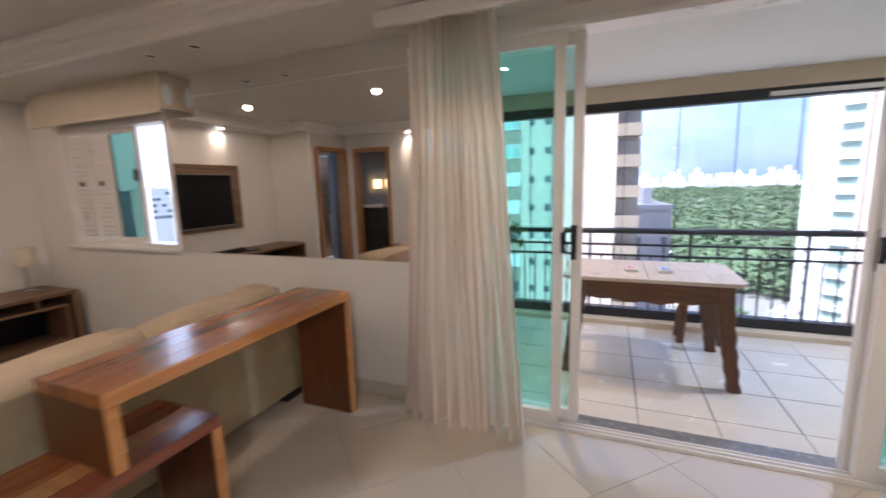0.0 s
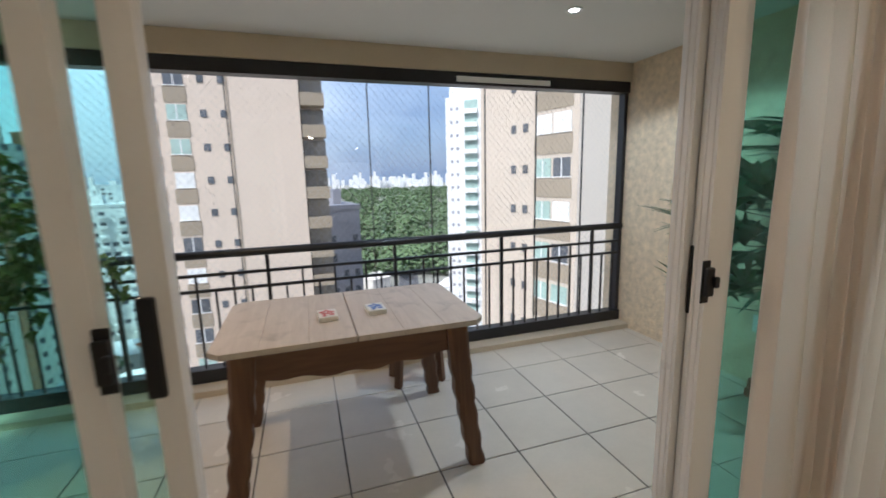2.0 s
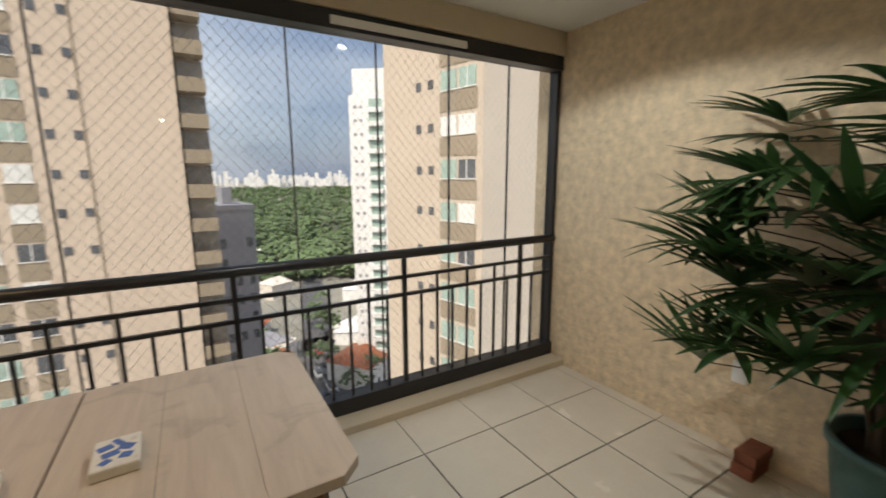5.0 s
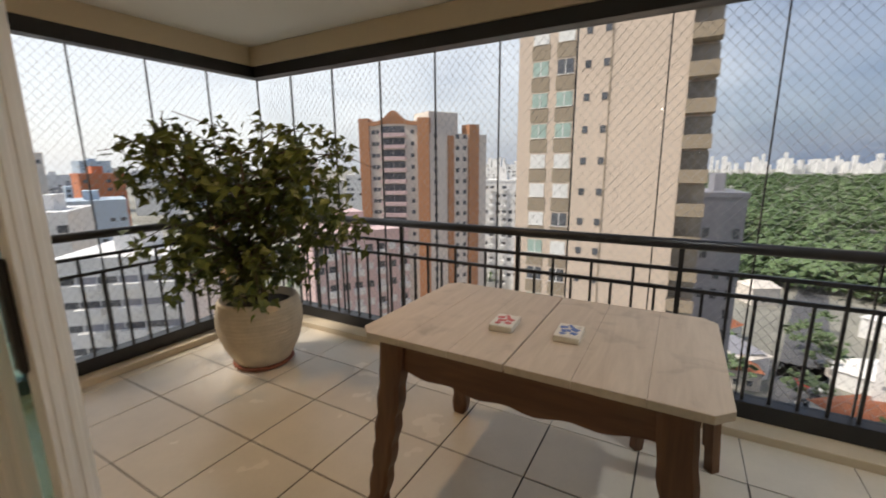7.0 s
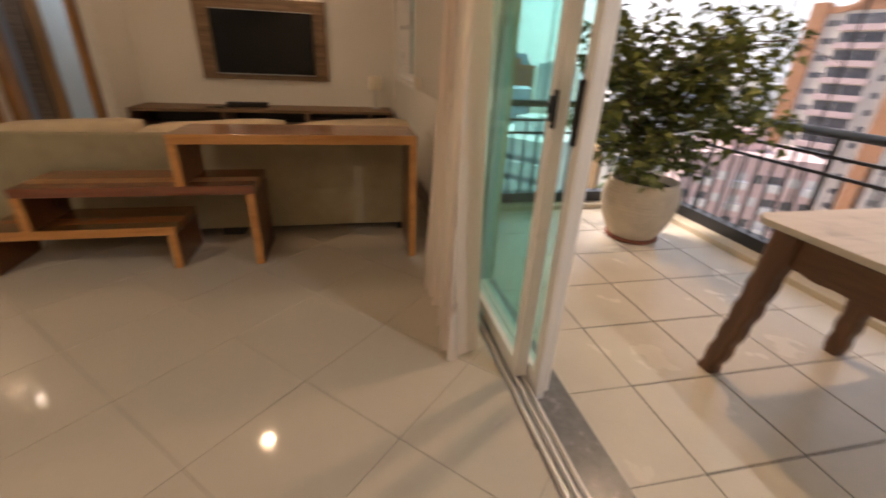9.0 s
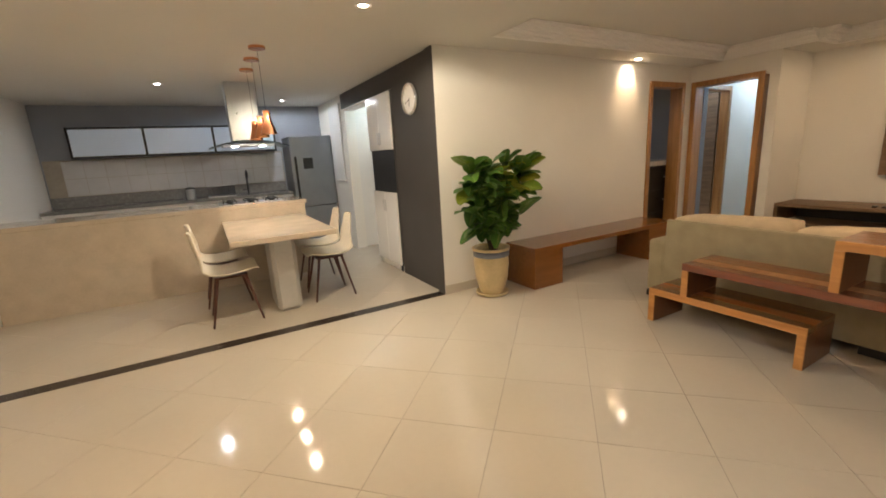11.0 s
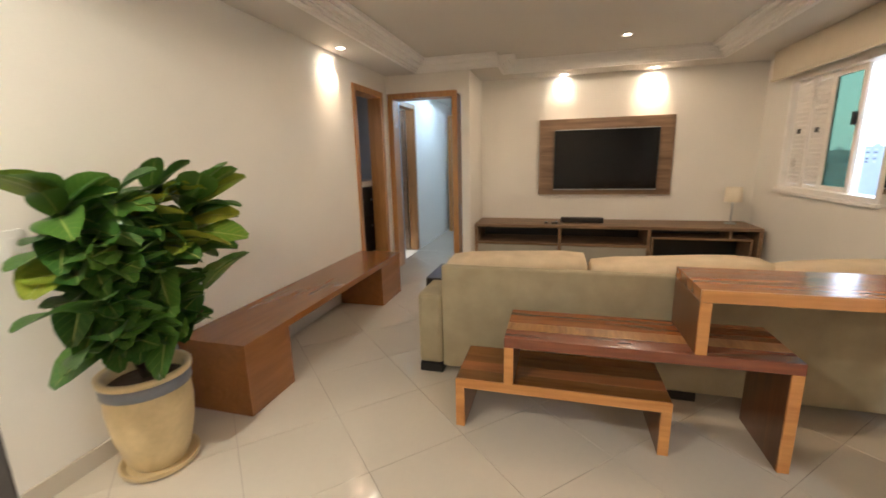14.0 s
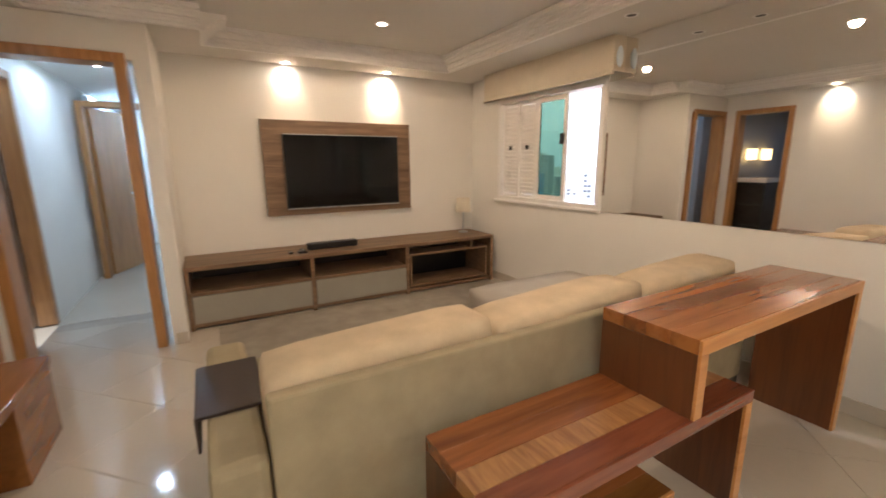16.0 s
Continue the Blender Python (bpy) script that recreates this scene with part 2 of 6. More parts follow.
RUSTICX = wood("rustic_brown_apron", (0.082, 0.032, 0.012), (0.17, 0.074, 0.030), (1.2, 12, 12), 0.5, 0.25, 0.1)
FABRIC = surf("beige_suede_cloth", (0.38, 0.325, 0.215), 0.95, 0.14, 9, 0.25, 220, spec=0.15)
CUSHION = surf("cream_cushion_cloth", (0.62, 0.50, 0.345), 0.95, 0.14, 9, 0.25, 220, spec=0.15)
CHAISE = surf("pale_grey_chaise_cloth", (0.50, 0.46, 0.40), 0.95, 0.10, 5, 0.25, 220, spec=0.15)
RUG = surf("grey_beige_rug", (0.36, 0.32, 0.26), 0.98, 0.2, 6, 0.6, 240, spec=0.1)
SCREEN = surf("tv_screen", (0.004, 0.004, 0.005), 0.10, 0.1, 2, 0.0, spec=0.25)
SILVER = surf("brushed_steel", (0.50, 0.52, 0.54), 0.3, 0.08, 6, 0.02, 200, metal=0.9)
CHROME = surf("chrome", (0.75, 0.75, 0.76), 0.12, 0.03, 6, 0.0, 100, metal=1.0)
COPPER = surf("copper", (0.80, 0.36, 0.18), 0.18, 0.08, 6, 0.0, 100, metal=1.0)
DARKPANEL = surf("dark_cement_paint", (0.060, 0.055, 0.053), 0.7, 0.18, 3, 0.15, 70)
GREYWALL = surf("kitchen_grey_paint", (0.30, 0.32, 0.36), 0.7, 0.05, 2, 0.05, 90)
WHITELAC = surf("white_lacquer", (0.82, 0.80, 0.77), 0.15, 0.03, 3, 0.0, 60)
MARBLE = surf("beige_quartz_top", (0.52, 0.44, 0.34), 0.12, 0.12, 6, 0.0, 60)
WHITEGLASS = surf("blue_white_glass_front", (0.62, 0.72, 0.86), 0.08, 0.03, 3, 0.0, 60)
SPLASH = surf("pale_splash_tile", (0.55, 0.55, 0.56), 0.15, 0.08, 5, 0.02, 60)
SHELL = surf("cream_chair_shell", (0.66, 0.60, 0.48), 0.6, 0.06, 8, 0.1, 120)
CHAIRLEG = wood("dark_red_chair_leg", (0.06, 0.018, 0.012), (0.12, 0.04, 0.025), (12, 12, 1), 0.4)
LAMPSHADE = surf("cream_lamp_shade", (0.74, 0.66, 0.52), 0.9, 0.05, 8, 0.2, 200)
PLANTPOT = surf("glazed_yellow_pot", (0.58, 0.45, 0.24), 0.35, 0.15, 10, 0.1, 40)
POTBAND = surf("blue_grey_band", (0.16, 0.17, 0.20), 0.4, 0.15, 20, 0.1)
BALPOT = surf("ribbed_sand_pot", (0.56, 0.47, 0.35), 0.85, 0.15, 12, 0.3, 90)
TEALPOT = surf("dark_teal_pot", (0.055, 0.13, 0.125), 0.35, 0.15, 12, 0.05)
BRICKRED = surf("red_clay", (0.26, 0.09, 0.05), 0.85, 0.2, 20, 0.3)
SOIL = surf("potting_soil", (0.045, 0.030, 0.020), 0.95, 0.3, 30, 0.8, 80)
BARK = surf("bark", (0.10, 0.07, 0.045), 0.9, 0.3, 30, 0.6, 90)
LEAF = leafy("small_tree_leaf", (0.054, 0.072, 0.014), (0.145, 0.165, 0.036), 0.5)
PALM = leafy("palm_leaf", (0.020, 0.056, 0.017), (0.046, 0.105, 0.030), 0.4)


def veined(name, c, c2, rough, side):
    """A broad leaf: two greens by leaf, paler side veins slanting off the midrib."""
    m = leafy(name, c, c2, rough)
    n, l, p = m.node_tree.nodes, m.node_tree.links, m.node_tree.nodes["Principled BSDF"]
    base = p.inputs["Base Color"].links[0].from_socket
    tc, sp = n.new("ShaderNodeTexCoord"), n.new("ShaderNodeSeparateXYZ")
    l.new(tc.outputs["Generated"], sp.inputs[0])
    prev = None
    for op, a, b in (("SUBTRACT", sp.outputs["Y"], 0.5), ("ABSOLUTE", None, 0.0), ("MULTIPLY", None, -0.75), ("ADD", None, sp.outputs["X"]), ("MULTIPLY", None, 8.0), ("PINGPONG", None, 0.5), ("LESS_THAN", None, 0.045)):
        q = n.new("ShaderNodeMath")
        q.operation = op
        l.new(a if a is not None else prev, q.inputs[0])
        if isinstance(b, float):
            q.inputs[1].default_value = b
        else:
            l.new(b, q.inputs[1])
        prev = q.outputs[0]
    fade = n.new("ShaderNodeMath")
    fade.operation = "MULTIPLY"
    fade.inputs[1].default_value = 0.6
    l.new(prev, fade.inputs[0])
    mx = n.new("ShaderNodeMixRGB")
    mx.inputs["Color2"].default_value = (*side, 1)
    l.new(fade.outputs[0], mx.inputs["Fac"])
    l.new(base, mx.inputs["Color1"])
    l.new(mx.outputs["Color"], p.inputs["Base Color"])
    return m


CROTON = veined("croton_leaf", (0.032, 0.105, 0.020), (0.095, 0.215, 0.036), 0.34, (0.24, 0.34, 0.08))
CROTONY = veined("croton_leaf_yellow", (0.13, 0.23, 0.025), (0.38, 0.38, 0.04), 0.35, (0.45, 0.42, 0.08))
VEIN = surf("yellow_vein", (0.34, 0.39, 0.11), 0.4, 0.1, 10, 0.0)
WHITEPLASTIC = surf("white_plastic", (0.82, 0.81, 0.78), 0.4, 0.03, 5, 0.0)
CERAMIC = surf("white_ceramic_tile", (0.72, 0.68, 0.60), 0.3, 0.1, 20, 0.05)
REDINK = surf("red_glaze", (0.55, 0.04, 0.04), 0.3, 0.1, 20, 0.0)
BLUEINK = surf("blue_glaze", (0.05, 0.13, 0.42), 0.3, 0.1, 20, 0.0)
BULB = glow("lit_led", (1.0, 0.86, 0.66), 28)
BULBCOOL = glow("lit_cool_led", (0.92, 0.96, 1.0), 22)
LAMPGLOW = glow("lit_bedroom_shade", (1.0, 0.62, 0.22), 1.3)
BLUEDARK = surf("dark_blue_grey_cloth", (0.05, 0.055, 0.07), 0.7, 0.3, 16, 0.2)
BLINDCLOTH = surf("cream_roller_cloth", (0.62, 0.55, 0.43), 0.8, 0.05, 6, 0.2, 160)
m_mirror, mn, ml, mp_ = nodes("mirror_silver")
mp_.inputs["Metallic"].default_value, mp_.inputs["Roughness"].default_value, mp_.inputs["Base Color"].default_value = 1.0, 0.004, (0.86, 0.86, 0.85, 1)
MIRROR = m_mirror


# ---- mesh helpers ----
def box(bm, x0, x1, y0, y1, z0, z1):
    v = [bm.verts.new(p) for p in ((x0, y0, z0), (x1, y0, z0), (x1, y1, z0), (x0, y1, z0), (x0, y0, z1), (x1, y0, z1), (x1, y1, z1), (x0, y1, z1))]
    for f in ((3, 2, 1, 0), (4, 5, 6, 7), (0, 1, 5, 4), (1, 2, 6, 5), (2, 3, 7, 6), (3, 0, 4, 7)):
        bm.faces.new([v[i] for i in f])
    return v


def boxes(*rows):
    bm = bmesh.new()
    for r in rows:
        box(bm, *r)
    return bm


def lathe(bm, prof, cx=0, cy=0, seg=28, caps=True):
    """A turned body: prof is rows of radius, height."""
    rings = []
    for r, z in prof:
        rings.append([bm.verts.new((cx + r * math.cos(2 * math.pi * i / seg), cy + r * math.sin(2 * math.pi * i / seg), z)) for i in range(seg)])
    for a, b in zip(rings, rings[1:]):
        for i in range(seg):
            bm.faces.new((a[i], a[(i + 1) % seg], b[(i + 1) % seg], b[i]))
    if caps:
        bm.faces.new(list(reversed(rings[0])))
        bm.faces.new(rings[-1])
    return bm


def tube(bm, pts, r, seg=8, r1=None):
    """A round bar along a line of points, tapering to r1."""
    pts = [Vector(p) for p in pts]
    rings = []
    for i, p in enumerate(pts):
        d = (pts[min(i + 1, len(pts) - 1)] - pts[max(i - 1, 0)]).normalized()
        u = d.cross(Vector((0, 0, 1)))
        u = Vector((1, 0, 0)) if u.length < 1e-3 else u.normalized()
        w = d.cross(u).normalized()
        rr = r + ((r1 if r1 is not None else r) - r) * i / max(1, len(pts) - 1)
        rings.append([bm.verts.new(p + rr * (math.cos(2 * math.pi * k / seg) * u + math.sin(2 * math.pi * k / seg) * w)) for k in range(seg)])
    for a, b in zip(rings, rings[1:]):
        for k in range(seg):
            bm.faces.new((a[k], a[(k + 1) % seg], b[(k + 1) % seg], b[k]))
    bm.faces.new(list(reversed(rings[0])))
    bm.faces.new(rings[-1])
    return bm


def soften(bm, w, seg=2):
    bmesh.ops.bevel(bm, geom=bm.edges[:], offset=w, segments=seg, affect="EDGES", profile=0.5, clamp_overlap=True)
    return bm


def mesh_of(name, bm, material, smooth=False):
    bmesh.ops.recalc_face_normals(bm, faces=bm.faces[:])
    me = bpy.data.meshes.new(name)
    if smooth:
        for f in bm.faces:
            f.smooth = True
    bm.to_mesh(me)
    bm.free()
    for m in (material if isinstance(material, (list, tuple)) else [material]):
        me.materials.append(m)
    return me


ROOTS = {}


def thing(name, at, label, category, group=""):
    """An empty at the base of a thing, to hold its parts."""
    ob = new(name)
    ob.location = at
    ob.empty_display_size = 0.1
    ROOTS[ob] = Vector(at)
    return tagged(ob, label, category, group)


def part(name, bm, material, parent, label="", bevel=0.0, smooth=False):
    """One mesh, in world metres, as a part of a thing or of a part."""
    if bevel:
        soften(bm, bevel)
    ob = new(name, mesh_of(name, bm, material, smooth))
    ob.parent = parent
    if parent in ROOTS:
        ob.matrix_parent_inverse = Matrix.Translation(-ROOTS[parent])
    return tagged(ob, label)


def single(name, bm, material, label, category, bevel=0.0, smooth=False, kind="", group=""):
    """A thing or a piece of the setting that is one mesh."""
    if bevel:
        soften(bm, bevel)
    ob = new(name, mesh_of(name, bm, material, smooth))
    return tagged(ob, label, category, group, kind)


def setting(name, bm, material, label, category="wall", bevel=0.0):
    return single(name, bm, material, label, category, bevel, kind="structure")


def piece(name, me, parent, m):
    """One of many alike pieces, on shared mesh data."""
    ob = new(name, me)
    ob.parent = parent
    ob.matrix_basis = m
    return ob


EYE0 = (0.72, 2.35)


def polar(az, d):
    return EYE0[0] + d * math.sin(radians(az)), EYE0[1] + d * math.cos(radians(az))


BZ = -0.124      # balcony floor
LOW, HIGH = 2.285, 2.40   # soffit and tray ceiling
TVX, MIRY, LEFTY = -5.05, 2.49, -1.66

# ---- structure ----
floor_bm = boxes((TVX - 0.2, 3.4, LEFTY, 2.45, -0.16, -0.003))
floor = setting("floor", floor_bm, GROUT, "polished cream porcelain floor laid diagonally", "floor")
kitchen_floor = setting("kitchen_floor", boxes((-0.75, 3.4, -6.0, -1.78, -0.16, -0.003)), GROUT, "polished cream porcelain kitchen floor", "floor")
setting("floor_edge", boxes((TVX, -0.951, 2.4492, MIRY, -0.1, -0.0005), (2.201, 3.4, 2.4492, MIRY, -0.1, -0.0005)), PORC, "polished cream porcelain along the wall", "floor")
setting("floor_strip", boxes((-0.40, 3.4, -1.78, LEFTY, -0.1, 0.0015)), DARKSTONE, "dark stone strip between living room and kitchen", "floor")
setting("corridor_floor", boxes((-9.5, TVX - 0.2, -2.6, 0.2, -0.16, 0.0), (TVX - 0.2, -4.3, LEFTY - 0.001, LEFTY, -0.16, 0.0)), PORC, "polished cream corridor floor", "floor")
setting("bedroom_floor", boxes((-4.6, -0.95, -5.0, LEFTY, -0.16, -0.001)), PORC, "polished cream bedroom floor", "floor")
balcony_floor = setting("balcony_floor", boxes((-2.75, 3.25, 2.69, 5.08, BZ - 0.2, BZ - 0.004)), BALGROUT, "cream ceramic balcony floor with dark joints", "floor")
setting("sill", boxes((-1.0, 2.25, 2.536, 2.70, -0.2, -0.018)), GRANITE, "grey granite sill of the balcony door", "floor", 0.004)

# wall with the window, the mirror and the balcony door
setting("wall_north", boxes((TVX - 0.15, -4.51, MIRY, 2.66, 0, 2.6), (-4.51, -3.07, MIRY, 2.66, 0, 0.95), (-4.51, -3.07, MIRY, 2.66, 2.01, 2.6),
                            (-3.07, -0.95, MIRY, 2.66, 0, 2.6), (-0.95, 2.2, MIRY, 2.66, 2.2, 2.6), (2.2, 3.5, MIRY, 2.66, 0, 2.6)), WALL, "cream painted wall with window and balcony door")
setting("balcony_back_wall", boxes((-2.75, -0.97, 2.665, 2.69, BZ, 2.5), (2.22, 3.2, 2.665, 2.69, BZ, 2.5), (-0.97, 2.22, 2.665, 2.69, 2.21, 2.5)), BALWALL, "textured cream outer wall of the balcony")
setting("wall_west", boxes((TVX - 0.15, TVX, -0.70, MIRY, 0, 2.6)), WALL, "cream painted wall behind the television")
setting("wall_jog", boxes((TVX, -4.27, -0.76, -0.66, 0, 2.6), (-4.42, -4.27, LEFTY, -1.60, 0, 2.6), (-4.42, -4.27, -1.60, -0.76, 2.05, 2.6)), WALL, "cream painted wall round the corridor door")
setting("wall_south", boxes((-3.42, -0.37, LEFTY - 0.13, LEFTY, 0, 2.6), (-4.42, -4.12, LEFTY - 0.13, LEFTY, 0, 2.6), (-4.12, -3.42, LEFTY - 0.13, LEFTY, 2.05, 2.6)), WALL, "cream painted wall with the bedroom door")
setting("wall_east", boxes((3.4, 3.55, -6.0, 2.66, 0, 2.6)), WALL, "plain cream wall")
setting("kitchen_side_wall", boxes((-0.55, -0.40, -3.44, LEFTY - 0.13, 0, 2.6), (-0.55, -0.40, -4.42, -3.44, 2.05, 2.6), (-0.55, -0.40, -6.0, -4.42, 0, 2.6)), WALL, "white kitchen side wall with laundry doorway")
setting("kitchen_back_wall", boxes((-0.75, 3.4, -6.05, -5.9, 0, 2.6)), GREYWALL, "grey painted kitchen wall")
setting("bedroom_walls", boxes((-4.6, -0.55, -5.1, -5.0, 0, 2.6), (-4.7, -4.6, -5.1, LEFTY, 0, 2.6), (-0.98, -0.9, -5.0, LEFTY - 0.13, 0, 2.6)), GREYWALL, "grey bedroom walls")
setting("corridor_walls", boxes((-7.1, -5.32, LEFTY - 0.13, LEFTY - 0.02, 0, 2.6), (-5.32, -4.62, LEFTY - 0.13, LEFTY - 0.02, 2.05, 2.6), (-6.3, -6.2, -2.6, LEFTY - 0.13, 0, 2.6), (-9.5, -7.1, LEFTY - 0.13, LEFTY - 0.02, 0, 2.6), (-9.5, -7.1, -0.78, -0.68, 0, 2.6), (-7.1, TVX - 0.15, -0.78, -0.68, 0, 2.6), (-9.6, -9.5, -2.6, 0.2, 0, 2.6), (-9.6, -4.7, -2.72, -2.6, 0, 2.6), (-9.6, TVX - 0.15, 0.2, 0.3, 0, 2.6)), WALL, "white corridor walls")
setting("laundry_walls", boxes((-0.898, -0.86, -4.6, -3.3, 0, 2.6), (-0.86, -0.551, -4.6, -4.5, 0, 2.6), (-0.86, -0.551, -3.4, -3.3, 0, 2.6)), WHITELAC, "white laundry wall beyond the doorway")

# ceilings
TX0, TX1, TY0, TY1 = -4.66, -0.75, -1.27, 1.93
bmc = boxes((-9.6, TX0, -5.1, 2.66, LOW, LOW + 0.3), (TX1, 3.5, -6.05, 2.66, LOW, LOW + 0.3), (TX0, TX1, -5.1, TY0, LOW, LOW + 0.3), (TX0, TX1, TY1, 2.66, LOW, LOW + 0.3),
            (TX0, -4.22, TY0, -0.33, LOW, LOW + 0.3), (TX0, TX1, TY0, TY1, HIGH, HIGH + 0.15))
setting("ceiling", bmc, CEIL_SHADE, "cream plaster ceiling with a raised tray", "ceiling")
setting("balcony_ceiling", boxes((-2.9, 3.4, 2.66, 5.2, 2.36, 2.6)), BALCEIL, "white balcony ceiling", "ceiling")


def moulding(bm, ax, s0, s1, c, sign):
    """A stepped crown run along an axis; c is the tray's edge, sign points into the tray."""
    for w, z0, z1 in ((0.022, LOW - 0.006, LOW + 0.016), (0.045, LOW + 0.016, LOW + 0.036), (0.062, LOW + 0.036, LOW + 0.046), (0.10, LOW + 0.046, LOW + 0.074), (0.118, LOW + 0.074, LOW + 0.084), (0.165, LOW + 0.084, HIGH - 0.001)):
        a, b = sorted((c - sign * 0.012, c + sign * w))
        box(bm, *((s0, s1, a, b, z0, z1) if ax == "x" else (a, b, s0, s1, z0, z1)))


crown = bmesh.new()
moulding(crown, "x", -4.22, TX1, TY0, 1)
moulding(crown, "x", TX0, TX1, TY1, -1)
moulding(crown, "y", -0.33, TY1, TX0, 1)
moulding(crown, "y", TY0, -0.33, -4.22, 1)
moulding(crown, "x", TX0, -4.22, -0.33, 1)
setting("crown_moulding", crown, MOULD, "stepped white plaster crown moulding", "moulding")
setting("curtain_cornice", boxes((-0.97, 2.6, 2.12, 2.16, LOW - 0.075, LOW - 0.002)), MOULD, "white plaster curtain cornice", "moulding", 0.006)
setting("baseboard", boxes((-3.42, -0.37, LEFTY, LEFTY + 0.012, 0, 0.09), (-0.40, -0.37, -1.79, LEFTY - 0.002, 0, 0.09), (TVX, -0.95, MIRY - 0.012, MIRY, 0, 0.09), (TVX, TVX + 0.012, -0.66, MIRY - 0.014, 0, 0.09),
                           (-4.268, -4.256, -0.74, -0.66, 0, 0.09)), BASEB, "cream porcelain baseboard", "baseboard", 0.002)

# mirror on the wall
single("wall_mirror", boxes((-3.05, -0.95, MIRY - 0.010, MIRY - 0.002, 0.94, LOW - 0.004)), MIRROR, "large frameless wall mirror above the sofa", "mirror")

# balcony side walls, beam, kerb
setting("balcony_wall_east", boxes((3.19, 3.4, 2.66, 5.2, BZ - 0.2, 2.5)), BALWALL, "textured cream balcony wall")
setting("balcony_beam", boxes((-2.75, 3.19, 4.93, 5.14, 2.20, 2.359), (-2.75, -2.55, 2.69, 4.93, 2.20, 2.359)), BEAM, "cream beam above the balcony glazing", "beam", 0.004)
setting("kerb", boxes((-2.75, 3.19, 4.82, 5.12, BZ - 0.003, -0.075), (-2.75, -2.45, 2.69, 4.82, BZ - 0.003, -0.075)), BEAM, "cream kerb under the balcony railing", "kerb", 0.006)


# ---- doors ----
def door_frame(name, ax, a0, a1, c0, c1, top, label):
    """Casing round an opening; ax is the axis along the wall."""
    root = thing(name, ((a0 + a1) / 2, (c0 + c1) / 2, 0) if ax == "x" else ((c0 + c1) / 2, (a0 + a1) / 2, 0), label, "door frame")
    root["kind"] = "structure"
    w = 0.065
    for n, r in (("jamb", (a0, a0 + w, 0, top)), ("jamb", (a1 - w, a1, 0, top)), ("head", (a0 + w, a1 - w, top - w, top))):
        b = boxes((r[0], r[1], c0, c1, r[2], r[3])) if ax == "x" else boxes((c0, c1, r[0], r[1], r[2], r[3]))
        part(n, b, OAK, root, bevel=0.006)
    return root


door_frame("door_1", "y", -1.64, -0.80, -4.44, -4.248, 2.085, "honey wooden frame of the open corridor doorway")
door_frame("door_2", "x", -4.13, -3.40, LEFTY - 0.15, LEFTY + 0.02, 2.085, "honey wooden frame of the bedroom doorway")
door_frame("door_3", "y", -1.62, -0.84, -7.12, -6.95, 2.085, "honey wooden frame of the far room's doorway")
leaf = thing("open_door", (-7.14, -1.55, 0), "honey wooden door standing half open at the corridor's end", "door")
swing = Matrix.Translation((-7.14, -1.545, 0)) @ Matrix.Rotation(radians(158), 4, "Z")
bm = soften(boxes((0.0, 0.66, -0.02, 0.02, 0.01, 2.03)), 0.003)
bmesh.ops.transform(bm, matrix=swing, verts=bm.verts)
part("door_leaf", bm, OAK, leaf)
bm = tube(bmesh.new(), ((0.60, -0.02, 1.0), (0.60, -0.06, 1.0), (0.49, -0.065, 1.0)), 0.009)
bmesh.ops.transform(bm, matrix=swing, verts=bm.verts)
part("door_handle", bm, CHROME, leaf, "chrome lever handle", smooth=True)
door_frame("door_4", "x", -5.34, -4.61, LEFTY - 0.14, LEFTY - 0.01, 2.085, "honey wooden frame of the bathroom doorway")
dl = thing("wooden_door", (-5.28, -2.14, 0), "brown wooden door standing open into the bathroom", "door")
part("door_leaf", boxes((-5.295, -5.26, -2.45, -1.81, 0.01, 2.02)), WALNUT, dl, bevel=0.003)
part("door_handle", tube(bmesh.new(), ((-5.26, -2.38, 1.0), (-5.22, -2.38, 1.0), (-5.215, -2.26, 1.0)), 0.009), CHROME, dl, "chrome lever handle", smooth=True)
va = thing("vanity_unit", (-4.92, -2.4, 0), "white bathroom vanity with a pale basin top", "vanity")
part("body", boxes((-5.14, -4.72, -2.59, -2.22, 0.25, 0.80)), WHITELAC, va, bevel=0.004)
part("basin_top", boxes((-5.15, -4.705, -2.595, -2.20, 0.801, 0.86)), CERAMIC, va, "pale ceramic basin top", 0.012)
part("foot", boxes((-5.10, -4.76, -2.56, -2.26, 0.0, 0.249)), BLACKMETAL, va)
single("bathroom_mirror", boxes((-5.12, -4.74, -2.598, -2.585, 1.05, 1.85)), MIRROR, "frameless bathroom mirror above the vanity", "mirror")


